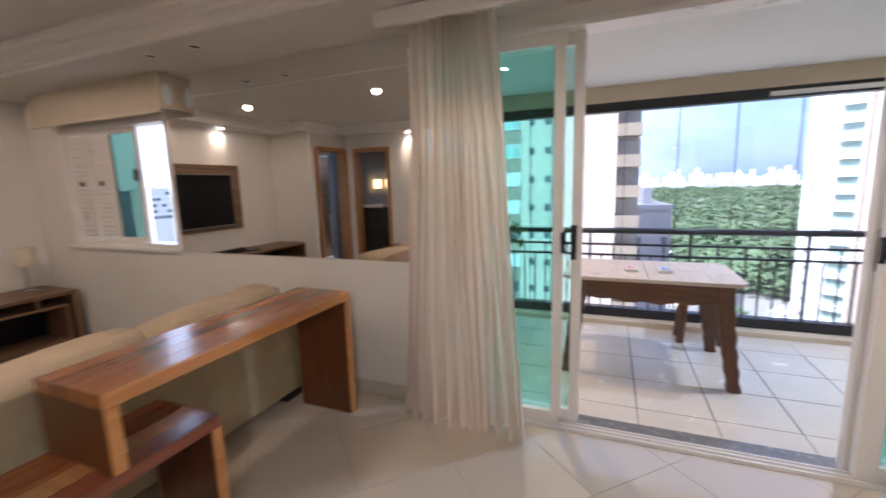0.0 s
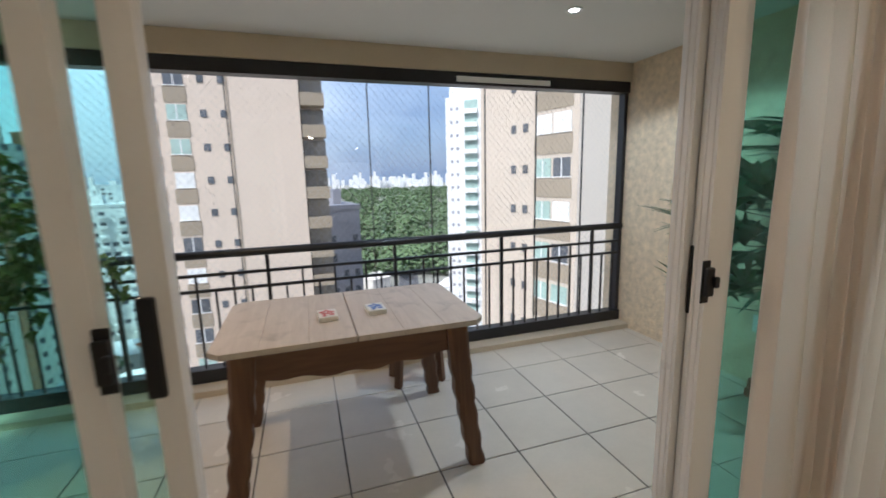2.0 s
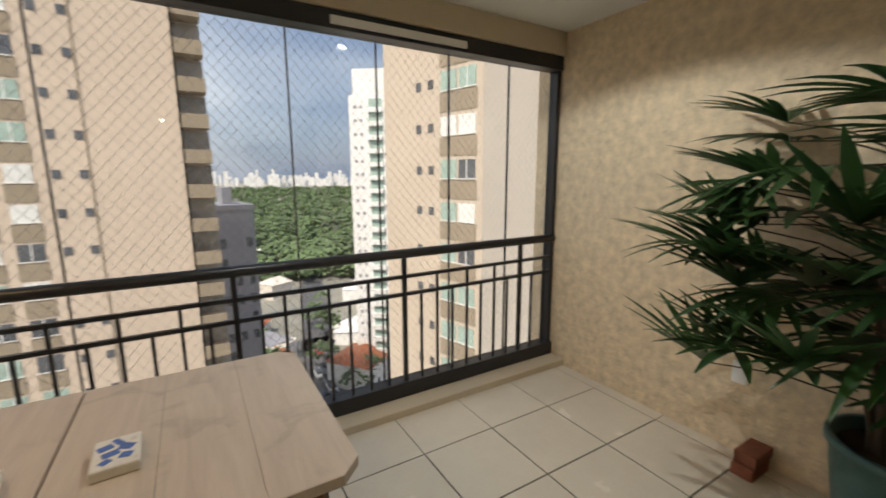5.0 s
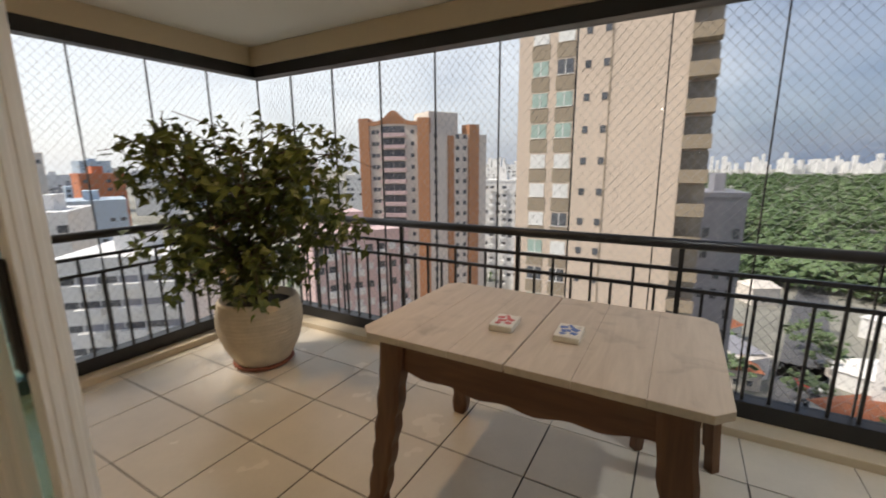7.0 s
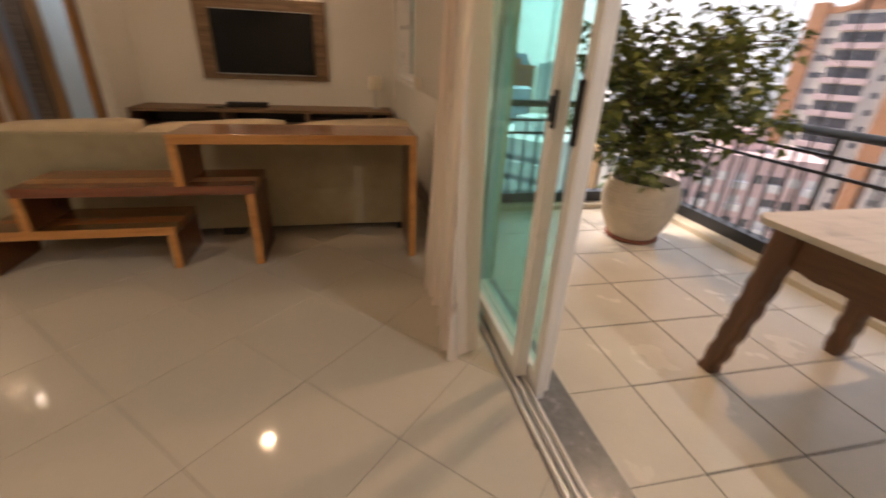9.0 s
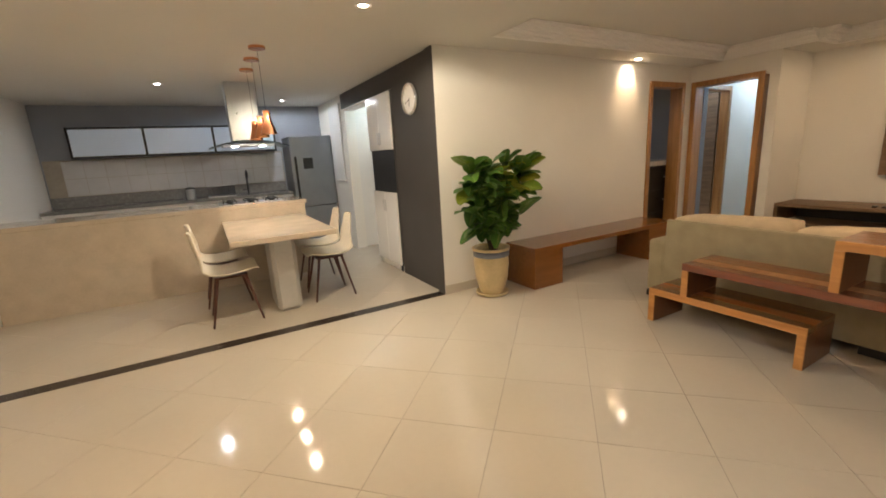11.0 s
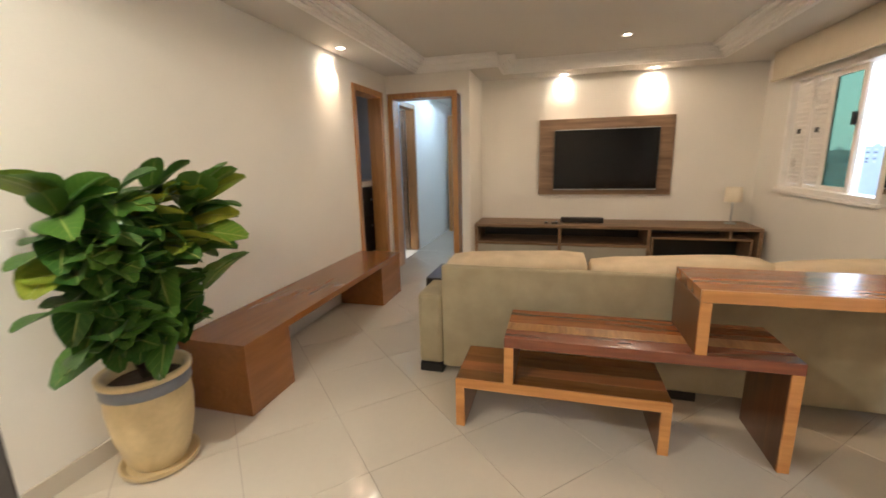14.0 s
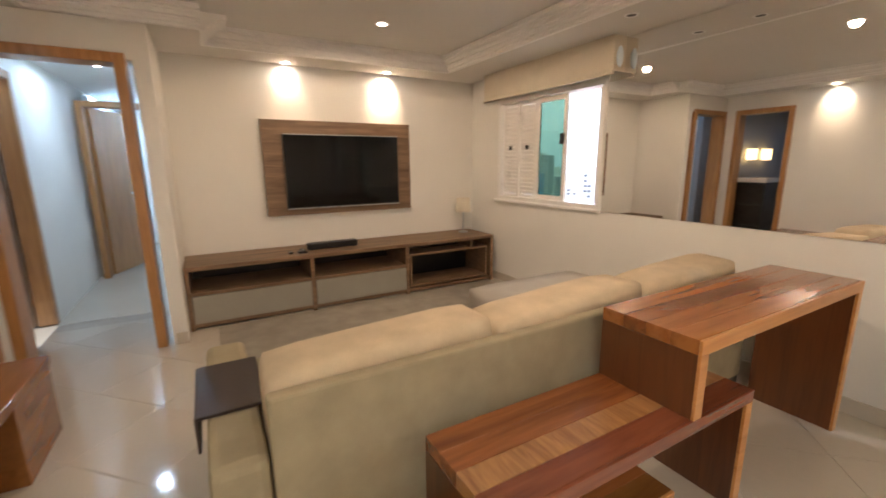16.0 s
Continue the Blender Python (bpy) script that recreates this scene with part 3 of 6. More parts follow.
# ---- sliding balcony door ----
def slider(name, x0, x1, y, handle_x, label, s=0.056):
    root = thing(name, ((x0 + x1) / 2, y, 0.02), label, "sliding door", "panels of the balcony door")
    for n, r in (("stile", (x0, x0 + s, 0.02, 2.17)), ("stile", (x1 - s, x1, 0.02, 2.17)), ("rail", (x0 + s, x1 - s, 0.02, 0.085)), ("rail", (x0 + s, x1 - s, 2.11, 2.17))):
        b_ = boxes((r[0], r[1], y - 0.026, y + 0.024, r[2], r[3]))
        if n == "stile":
            for g in (-0.010, 0.009):
                box(b_, r[0] - 0.0025, r[1] + 0.0025, y + g - 0.006, y + g + 0.006, r[2] + 0.004, r[3] - 0.004)
        part(n, b_, WHITEMETAL, root, bevel=0.002)
    pane = part("pane", boxes((x0 + s - 0.01, x1 - s + 0.01, y - 0.004, y + 0.004, 0.075, 2.12)), DOORGLASS, root, "green tinted glass")
    pane.visible_shadow = False
    if handle_x is not None:
        plate = part("handle_plate", boxes((handle_x - 0.016, handle_x + 0.016, y - 0.038, y - 0.0265, 0.985, 1.178)), BLACKPLASTIC, root, "black handle plate", 0.005)

    return root


def latch(root, x, y):
    """A black turning latch on the inner side of a fixed stile."""
    part("latch_plate", boxes((x - 0.013, x + 0.013, y - 0.032, y - 0.0265, 1.03, 1.145)), BLACKPLASTIC, root, "black latch plate", 0.002)
    part("latch", soften(boxes((x - 0.012, x + 0.014, y - 0.046, y - 0.0322, 1.05, 1.128), (x + 0.004, x + 0.018, y - 0.058, y - 0.0458, 1.075, 1.105)), 0.004), BLACKPLASTIC, root, "black latch knob")


latch(slider("sliding_door", -0.94, -0.076, 2.518, None, "white framed green glass panel, fixed", 0.050), -0.070, 2.518)
slider("sliding_door", -0.85, 0.020, 2.572, -0.020, "white framed green glass panel, slid open", 0.050)
slider("sliding_door", 1.228, 2.10, 2.572, 1.264, "white framed green glass panel, slid open")
latch(slider("sliding_door", 1.252, 2.19, 2.518, None, "white framed green glass panel, fixed", 0.085), 1.246, 2.518)
trk = thing("door_track", (0.6, 2.52, 0), "white aluminium track and outer frame of the balcony door", "door track")
trk["kind"] = "structure"
for y in (2.465, 2.500, 2.531):
    part("track_rail", boxes((-0.95, 2.2, y - 0.004, y + 0.004, -0.03, 0.018)), WHITEMETAL, trk)
part("track_base", boxes((-0.95, 2.2, 2.45, 2.535, -0.10, -0.004)), SILVER, trk, bevel=0.002)
for a, b in ((-0.95, 0.020), (1.228, 2.2)):
    part("track_rail", boxes((a, b, 2.55, 2.58, -0.0175, 0.019)), WHITEMETAL, trk)
part("head", boxes((-0.95, 2.2, 2.46, 2.62, 2.172, 2.20)), WHITEMETAL, trk)
for x in (-0.95, 2.19):
    part("side_post", boxes((x, x + 0.01, 2.47, 2.62, 0.0, 2.172)), WHITEMETAL, trk)


def curtain(name, x0, x1, y0, folds, flare, seed, label, deep=1.0):
    """A hanging cloth in folds that spread towards the hem."""
    rnd = random.Random(seed)
    bm = bmesh.new()
    nx, nz = folds * 12, 24
    ph = [rnd.uniform(0.7, 1.3) for _ in range(folds + 1)]
    rows = []
    for j in range(nz + 1):
        f = j / nz
        z = 0.012 + (LOW - 0.03) * (1 - f)
        row = []
        for i in range(nx + 1):
            u = i / nx
            k = folds * min(1.0, max(0.0, u + 0.045 * math.sin(5.3 * u + seed) * math.sin(math.pi * u) + 0.03 * math.sin(11 * u + 2 * seed) * math.sin(math.pi * u)))
            a = ph[int(min(k, folds - 1))] * (1 - k % 1) + ph[min(int(k) + 1, folds)] * (k % 1)
            x = x0 + (x1 - x0) * u + flare * f * (u - 0.35) + 0.012 * math.sin(7 * k + 3 * f)
            y = y0 + deep * (0.022 + 0.05 * f) * a * math.sin(2 * math.pi * k + 0.9 * math.sin(2.6 * f + 3 * ph[int(k) % folds])) + 0.015 * math.sin(3 * f + 9 * u)
            row.append(bm.verts.new((x, y, z + (0.01 * math.sin(5 * k) if j == nz else 0))))
        rows.append(row)
    for a, b in zip(rows, rows[1:]):
        for i in range(nx):
            bm.faces.new((a[i], a[i + 1], b[i + 1], b[i]))
    root = thing(name, ((x0 + x1) / 2, y0, 0), label, "curtain", "curtains of the balcony door")
    part("cloth", bm, CURTAIN, root, smooth=True)
    part("rod", tube(bmesh.new(), ((x0 - 0.05, y0, LOW - 0.012), (x1 + 0.05, y0, LOW - 0.012)), 0.01), WHITEMETAL, root, "white curtain rail", smooth=True)
    return root


curtain("curtain", -0.87, -0.41, 2.32, 11, 0.29, 3, "sheer white voile curtain drawn aside")
curtain("curtain", 1.34, 2.25, 2.385, 13, -0.06, 5, "sheer white voile curtain drawn aside", 0.6)

# ---- balcony glazing and railing ----
gz = thing("balcony_glazing", (0.3, 5.03, -0.07), "frameless clear glass panels in black rails", "glazing")
part("bottom_channel", boxes((-2.66, 3.19, 4.95, 5.06, -0.073, 0.025)), BLACKMETAL, gz, bevel=0.004)
part("bottom_channel", boxes((-2.66, -2.55, 2.69, 4.95, -0.073, 0.025)), BLACKMETAL, gz, bevel=0.004)
part("top_channel", boxes((-2.66, 3.19, 4.95, 5.07, 2.105, 2.20)), BLACKMETAL, gz, bevel=0.004)
part("top_channel", boxes((-2.66, -2.55, 2.69, 4.95, 2.105, 2.20)), BLACKMETAL, gz, bevel=0.004)
part("side_channel", boxes((3.15, 3.188, 4.97, 5.05, 0.025, 2.105)), BLACKMETAL, gz, bevel=0.004)
part("cover_strip", boxes((1.48, 2.33, 4.935, 4.9495, 2.125, 2.165)), WHITEMETAL, gz, "pale cover strip")
edges_x = [-2.60] + [-2.664 + i * 0.4915 for i in range(1, 12)] + [3.15]
for a, b in zip(edges_x, edges_x[1:]):
    g = part("pane", boxes((a + 0.003, b - 0.003, 5.026, 5.034, 0.025, 2.105)), CLEAR, gz)
    g.visible_shadow = False
    part("seam", boxes((b - 0.0035, b + 0.0035, 5.022, 5.038, 0.03, 2.10)), BLACKMETAL, gz, "dark seam")
edges_y = [2.70 + i * 0.46 for i in range(5)] + [5.02]
for a, b in zip(edges_y, edges_y[1:]):
    g = part("pane", boxes((-2.614, -2.606, a + 0.003, b - 0.003, 0.025, 2.105)), CLEAR, gz)
    g.visible_shadow = False
    part("seam", boxes((-2.618, -2.602, b - 0.0035, b + 0.0035, 0.03, 2.10)), BLACKMETAL, gz, "dark seam")

rl = thing("balcony_railing", (0.3, 4.99, -0.07), "black steel balcony railing with thick round handrail", "railing")
YR, XR = 4.985, -2.57
part("handrail", tube(bmesh.new(), ((XR, YR, 0.872), (3.185, YR, 0.872)), 0.030, 12), BLACKMETAL, rl, smooth=True)
part("handrail", tube(bmesh.new(), ((XR, 2.69, 0.872), (XR, YR, 0.872)), 0.030, 12), BLACKMETAL, rl, smooth=True)
for z in (0.725, 0.610):
    part("middle_rail", boxes((XR, 3.185, YR - 0.011, YR + 0.011, z - 0.011, z + 0.011)), BLACKMETAL, rl)
    part("middle_rail", boxes((XR - 0.011, XR + 0.011, 2.69, YR - 0.012, z - 0.011, z + 0.011)), BLACKMETAL, rl)


def bar(x, y, r, z0, z1, name):
    part(name, boxes((x - r, x + r, y - r, y + r, z0, z1)), BLACKMETAL, rl)


posts = [0.93 + 0.962 * k for k in range(-3, 3)]
for x in posts:
    bar(x, YR, 0.013, 0.02, 0.85, "post")
    for k in range(1, 8):
        xx = x + k * 0.962 / 8
        if xx < 3.16:
            bar(xx, YR, 0.0075, 0.02, 0.60, "baluster")
            if k % 2 == 0:
                bar(xx, YR, 0.008, 0.62, 0.715, "stub")
for k in range(8):
    xx = posts[0] - k * 0.962 / 8
    if xx > XR + 0.03 and k:
        bar(xx, YR, 0.0075, 0.02, 0.60, "baluster")
for k in range(19):
    yy = 2.75 + k * 0.12
    if k % 8 == 4:
        bar(XR, yy, 0.013, 0.02, 0.85, "post")
    else:
        bar(XR, yy, 0.0075, 0.02, 0.60, "baluster")
        if k % 2 == 0:
            bar(XR, yy, 0.008, 0.62, 0.715, "stub")


def net(bm, to, length, z0, z1, step, r):
    """Diamond mesh of straight cords in a plane; to(s, z) gives the place."""
    h, lean = z1 - z0, 1.15
    for sgn in (1, -1):
        s = -h / lean if sgn > 0 else 0.0
        while s < length + (0 if sgn > 0 else h / lean):
            s1 = s + sgn * h / lean
            a, b = (s, z0), (s1, z1)
            t0, t1 = 0.0, 1.0
            ds = b[0] - a[0]
            for lim, keep_above in ((0.0, True), (length, False)):
                t = (lim - a[0]) / ds
                if (ds > 0) == keep_above:
                    t0 = max(t0, t)
                else:
                    t1 = min(t1, t)
            if t1 - t0 > 0.01:
                p, q = to(a[0] + ds * t0, z0 + h * t0), to(a[0] + ds * t1, z0 + h * t1)
                tube(bm, (p, q), r, 3)
            s += step


nb = bmesh.new()
net(nb, lambda s, z: (-2.62 + s, 5.075, z), 5.8, 0.03, 2.10, 0.056, 0.0011)
net(nb, lambda s, z: (-2.645, 2.70 + s, z), 2.37, 0.03, 2.10, 0.056, 0.0011)
single("safety_net", nb, NET, "fine grey diamond safety net outside the glass", "net", kind="stuff")

# ---- balcony things ----
tb = thing("rustic_table", (0.4, 3.97, BZ), "rustic brown table with weathered grey plank top", "table")
X0, X1, Y0, Y1, TZ = -0.172, 1.074, 3.508, 4.302, 0.68


def top_board(x0, x1, cut0, cut1):
    bm = bmesh.new()
    pts = [(x0, Y0 + (0.05 if cut0 else 0)), (x0 + (0.05 if cut0 else 0), Y0), (x1 - (0.05 if cut1 else 0), Y0), (x1, Y0 + (0.05 if cut1 else 0)),
           (x1, Y1 - (0.05 if cut1 else 0)), (x1 - (0.05 if cut1 else 0), Y1), (x0 + (0.05 if cut0 else 0), Y1), (x0, Y1 - (0.05 if cut0 else 0))]
    keep = []
    for p in pts:
        if not keep or (Vector(p) - Vector(keep[-1])).length > 1e-5:
            keep.append(p)
    a = [bm.verts.new((x, y, TZ - 0.028)) for x, y in keep]
    b = [bm.verts.new((x, y, TZ)) for x, y in keep]
    bm.faces.new(list(reversed(a)))
    bm.faces.new(b)
    for i in range(len(keep)):
        j = (i + 1) % len(keep)
        bm.faces.new((a[i], a[j], b[j], b[i]))
    return soften(bm, 0.0025)


cuts = [X0, 0.03, 0.235, 0.442, 0.448, 0.66, 0.865, X1]
for i, (a, b) in enumerate(zip(cuts, cuts[1:])):
    if b - a > 0.01:
        part("plank", top_board(a + 0.0002, b - 0.0002, i == 0, i == len(cuts) - 2), GREYWOOD, tb)


def apron(x0, x1, y, deep):
    """A board with a scalloped lower edge."""
    bm = bmesh.new()
    n = 60
    lo, hi, lo2, hi2 = [], [], [], []
    for i in range(n + 1):
        u = i / n
        x = x0 + (x1 - x0) * u
        c = abs(2 * u - 1)
        z = TZ - 0.035 - deep * (0.78 + 0.22 * (1 - c ** 1.6)) + 0.008 * math.sin(u * 30) * (1 - c * 0.3) + 0.02 * (c > 0.9)
        for l, yy, zz in ((lo, y, z), (hi, y, TZ - 0.029), (lo2, y + 0.026, z), (hi2, y + 0.026, TZ - 0.029)):
            l.append(bm.verts.new((x, yy, zz)))
    for i in range(n):
        bm.faces.new((lo[i], lo[i + 1], hi[i + 1], hi[i]))
        bm.faces.new((hi2[i], hi2[i + 1], lo2[i + 1], lo2[i]))
        bm.faces.new((lo2[i], lo2[i + 1], lo[i + 1], lo[i]))
    bm.faces.new((lo[0], hi[0], hi2[0], lo2[0]))
    bm.faces.new((lo[n], lo2[n], hi2[n], hi[n]))
    return bm


part("apron", apron(X0 + 0.10, X1 - 0.10, Y0 + 0.075, 0.165), RUSTICX, tb)
part("apron", apron(X0 + 0.10, X1 - 0.10, Y1 - 0.10, 0.165), RUSTICX, tb)
for x in (X0 + 0.09, X1 - 0.12):
    part("side_apron", boxes((x, x + 0.026, Y0 + 0.10, Y1 - 0.10, TZ - 0.17, TZ - 0.029)), RUSTICX, tb, bevel=0.003)


def wavy_leg(tx, ty, bx, by, seed):
    """A splayed square leg with notched, carved edges."""
    rnd = random.Random(seed)
    bm = bmesh.new()
    rings = []
    n = 34
    for i in range(n + 1):
        u = i / n
        z = TZ - 0.03 + (BZ - TZ + 0.03) * u
        cx, cy = tx + (bx - tx) * u ** 1.35, ty + (by - ty) * u ** 1.35
        w = 0.056 - 0.016 * u + (0.011 * abs(math.sin(u * 19 + seed)) - 0.006 if u > 0.24 else 0) + rnd.uniform(-0.001, 0.001)
        d = 0.040 - 0.006 * u
        rings.append([bm.verts.new((cx + a * w, cy + b * d, z)) for a, b in ((-1, -0.7), (-0.7, -1), (0.7, -1), (1, -0.7), (1, 0.7), (0.7, 1), (-0.7, 1), (-1, 0.7))])
    for a, b in zip(rings, rings[1:]):
        for k in range(8):
            bm.faces.new((a[k], a[(k + 1) % 8], b[(k + 1) % 8], b[k]))
    bm.faces.new(list(reversed(rings[0])))
    bm.faces.new(rings[-1])
    return bm


for i, (tx, ty, bx, by) in enumerate(((X0 + 0.125, Y0 + 0.085, -0.135, 3.55), (X1 - 0.13, Y0 + 0.085, 1.03, 3.55), (X0 + 0.125, Y1 - 0.085, -0.135, 4.335), (X1 - 0.13, Y1 - 0.085, 1.03, 4.335))):
    part("leg", wavy_leg(tx, ty, bx, by, i + 1), RUSTIC, tb)


def coaster(cx, cy, rot, ink, label):
    root = thing("ceramic_tile", (cx, cy, TZ), label, "tile", "painted tiles on the table")
    s = boxes((-0.0465, 0.0465, -0.067, 0.067, 0.0, 0.026))
    soften(s, 0.004)
    m = Matrix.Translation((cx, cy, TZ)) @ Matrix.Rotation(radians(rot), 4, "Z")
    bmesh.ops.transform(s, matrix=m, verts=s.verts)
    part("body", s, CERAMIC, root)
    ink_bm = bmesh.new()
    for a, b, l, w, r in ((-0.022, 0.030, 0.030, 0.022, 20), (0.004, 0.045, 0.014, 0.040, 30), (0.020, 0.012, 0.030, 0.024, -35), (-0.010, -0.010, 0.034, 0.022, 15), (0.020, -0.035, 0.024, 0.022, -20), (-0.018, -0.048, 0.022, 0.018, 40)):
        t = boxes((-l / 2, l / 2, -w / 2, w / 2, 0.0262, 0.0272))
        bmesh.ops.transform(t, matrix=m @ Matrix.Translation((a, b * 0.8, 0)) @ Matrix.Rotation(radians(r), 4, "Z"), verts=t.verts)
        me = bpy.data.meshes.new("tmp")
        t.to_mesh(me)
        t.free()
        ink_bm.from_mesh(me)
        bpy.data.meshes.remove(me)
    part("painted_mark", ink_bm, ink, root)


coaster(0.330, 3.821, 4, REDINK, "white ceramic tile with red brush strokes")
coaster(0.579, 3.836, 3, BLUEINK, "white ceramic tile with blue brush strokes")

st = thing("wooden_stool", (0.95, 4.57, BZ), "low rustic brown wooden stool behind the table", "stool")
part("seat", boxes((0.80, 1.155, 4.44, 4.72, 0.335, 0.37)), RUSTICX, st, bevel=0.006)
for x in (0.84, 1.11):
    for y in (4.47, 4.67):
        bm = bmesh.new()
        tube(bm, ((x, y, 0.335), (x + (0.03 if x > 0.9 else -0.03), y, BZ)), 0.032, 4)
        part("leg", bm, RUSTIC, st)


def scatter(bm, co, faces, m):
    vs = [bm.verts.new(m @ Vector(c)) for c in co]
    for f in faces:
        bm.faces.new([vs[i] for i in f])


def potted_tree():
    cx, cy = -1.74, 4.20
    root = thing("potted_tree", (cx, cy, BZ), "bushy green small-leaved tree in a ribbed sand pot", "potted plant")
    part("saucer", lathe(bmesh.new(), ((0.19, BZ), (0.215, BZ + 0.02), (0.215, BZ + 0.035), (0.17, BZ + 0.03)), cx, cy), BRICKRED, root, "red clay saucer", smooth=False)
    prof = []
    n = 46
    for i in range(n + 1):
        u = i / n
        r = 0.135 + 0.155 * math.sin(math.pi * (0.09 + 0.60 * u)) ** 0.9
        r += 0.0035 * math.sin(i * 2.3)
        prof.append((r * 1.03, BZ + 0.033 + 0.475 * u))
    rt = prof[-1][0]
    prof += [(rt - 0.012, BZ + 0.512), (rt - 0.03, BZ + 0.505), (rt - 0.035, BZ + 0.44)]
    part("pot", lathe(bmesh.new(), prof, cx, cy, 36), BALPOT, root, "ribbed sand-coloured pot", smooth=True)
    part("soil", lathe(bmesh.new(), ((rt - 0.037, BZ + 0.43), (rt - 0.037, BZ + 0.455), (0.02, BZ + 0.47)), cx, cy), SOIL, root, "dark soil", smooth=True)
    rnd = random.Random(11)
    tips = []
    tr = bmesh.new()
    for k in range(7):
        a = k * 0.9 + rnd.uniform(-0.2, 0.2)
        lean = rnd.uniform(0.12, 0.34)
        pts = [Vector((cx + 0.05 * math.cos(a), cy + 0.05 * math.sin(a), BZ + 0.45))]
        for j in range(1, 6):
            u = j / 5
            pts.append(Vector((cx + math.cos(a) * lean * u * (1 + 0.5 * u) + rnd.uniform(-0.02, 0.02), cy + math.sin(a) * lean * u * (1 + 0.5 * u) + rnd.uniform(-0.02, 0.02), BZ + 0.45 + 1.07 * u)))
        tube(tr, pts, 0.016, 6, 0.006)
        for j in range(2, 6):
            for q in range(4):
                b = rnd.uniform(0, 6.28)
                ln = rnd.uniform(0.22, 0.62)
                end = pts[j] + Vector((math.cos(b) * ln, math.sin(b) * ln, rnd.uniform(-0.24, 0.30)))
                end = Vector((max(end.x, cx - 0.58), min(max(end.y, cy - 0.62), cy + 0.60), min(end.z, 1.60)))
                mid = (pts[j] + end) / 2 + Vector((0, 0, 0.06))
                tube(tr, (pts[j], mid, end), 0.005, 4, 0.002)
                tips += [(pts[j], mid, end)]
        for q in range(3):
            b = rnd.uniform(0, 6.28)
            ln = rnd.uniform(0.18, 0.42)
            end = pts[1] + Vector((math.cos(b) * ln, math.sin(b) * ln, rnd.uniform(-0.12, 0.16)))
            mid = (pts[1] + end) / 2 + Vector((0, 0, 0.05))
            tube(tr, (pts[1], mid, end), 0.004, 4, 0.002)
            tips += [(pts[1], mid, end)]
    part("trunk", tr, BARK, root, "thin brown stems", smooth=True)
    crown = bmesh.new()
    co = [(0, 0, 0), (0.30, 0.40, 0.05), (0.52, 0.20, 0.02), (1, 0, -0.12), (0.52, -0.20, 0.02), (0.30, -0.40, 0.05)]
    fc = [(0, 1, 2, 3), (0, 3, 4, 5)]
    for a, m, e in tips:
        for _ in range(36):
            u = rnd.random() ** 0.7
            p = (a * (1 - u) + m * u if u < 0.5 else m * (1 - u) + e * u) + Vector((rnd.gauss(0, 0.055), rnd.gauss(0, 0.055), rnd.gauss(0, 0.055)))
            hr = math.hypot((p.x - cx) / (0.86 - 0.55 * max(0.0, p.z - 1.2) if p.x > cx else 0.70), (p.y - cy) / 0.74)
            top = 1.78 - 0.34 * hr * hr + 0.06 * math.sin(5 * p.x + 3 * p.y)
            if p.z > top or hr > 1 or p.x < -2.56 or p.y > 4.97 or p.z < 0.43 or (hr < 0.42 and rnd.random() < 0.5):
                continue
            s = rnd.uniform(0.054, 0.098)
            M = Matrix.Translation(p) @ Euler((rnd.uniform(-0.9, 0.9), rnd.uniform(-0.2, 1.1), rnd.uniform(0, 6.28))).to_matrix().to_4x4() @ Matrix.Diagonal((s, s * 1.1, s, 1))
            scatter(crown, co, fc, M)
    for k, (dx, dz) in enumerate(((0.35, 0.25), (0.62, 0.10), (0.80, 0.0), (0.95, -0.10), (1.05, -0.18), (0.9, 0.1), (0.72, -0.2))):
        for _ in range(26):
            p = Vector((cx + dx + rnd.gauss(0, 0.05), cy - 0.1 + rnd.gauss(0, 0.05), 1.12 + dz + rnd.gauss(0, 0.06)))
            s = rnd.uniform(0.05, 0.08)
            scatter(crown, co, fc, Matrix.Translation(p) @ Euler((rnd.uniform(-0.9, 0.9), rnd.uniform(0, 1.2), rnd.uniform(0, 6.28))).to_matrix().to_4x4() @ Matrix.Diagonal((s, s * 1.1, s, 1)))
    part("crown", crown, LEAF, root, "many small green leaves")


potted_tree()


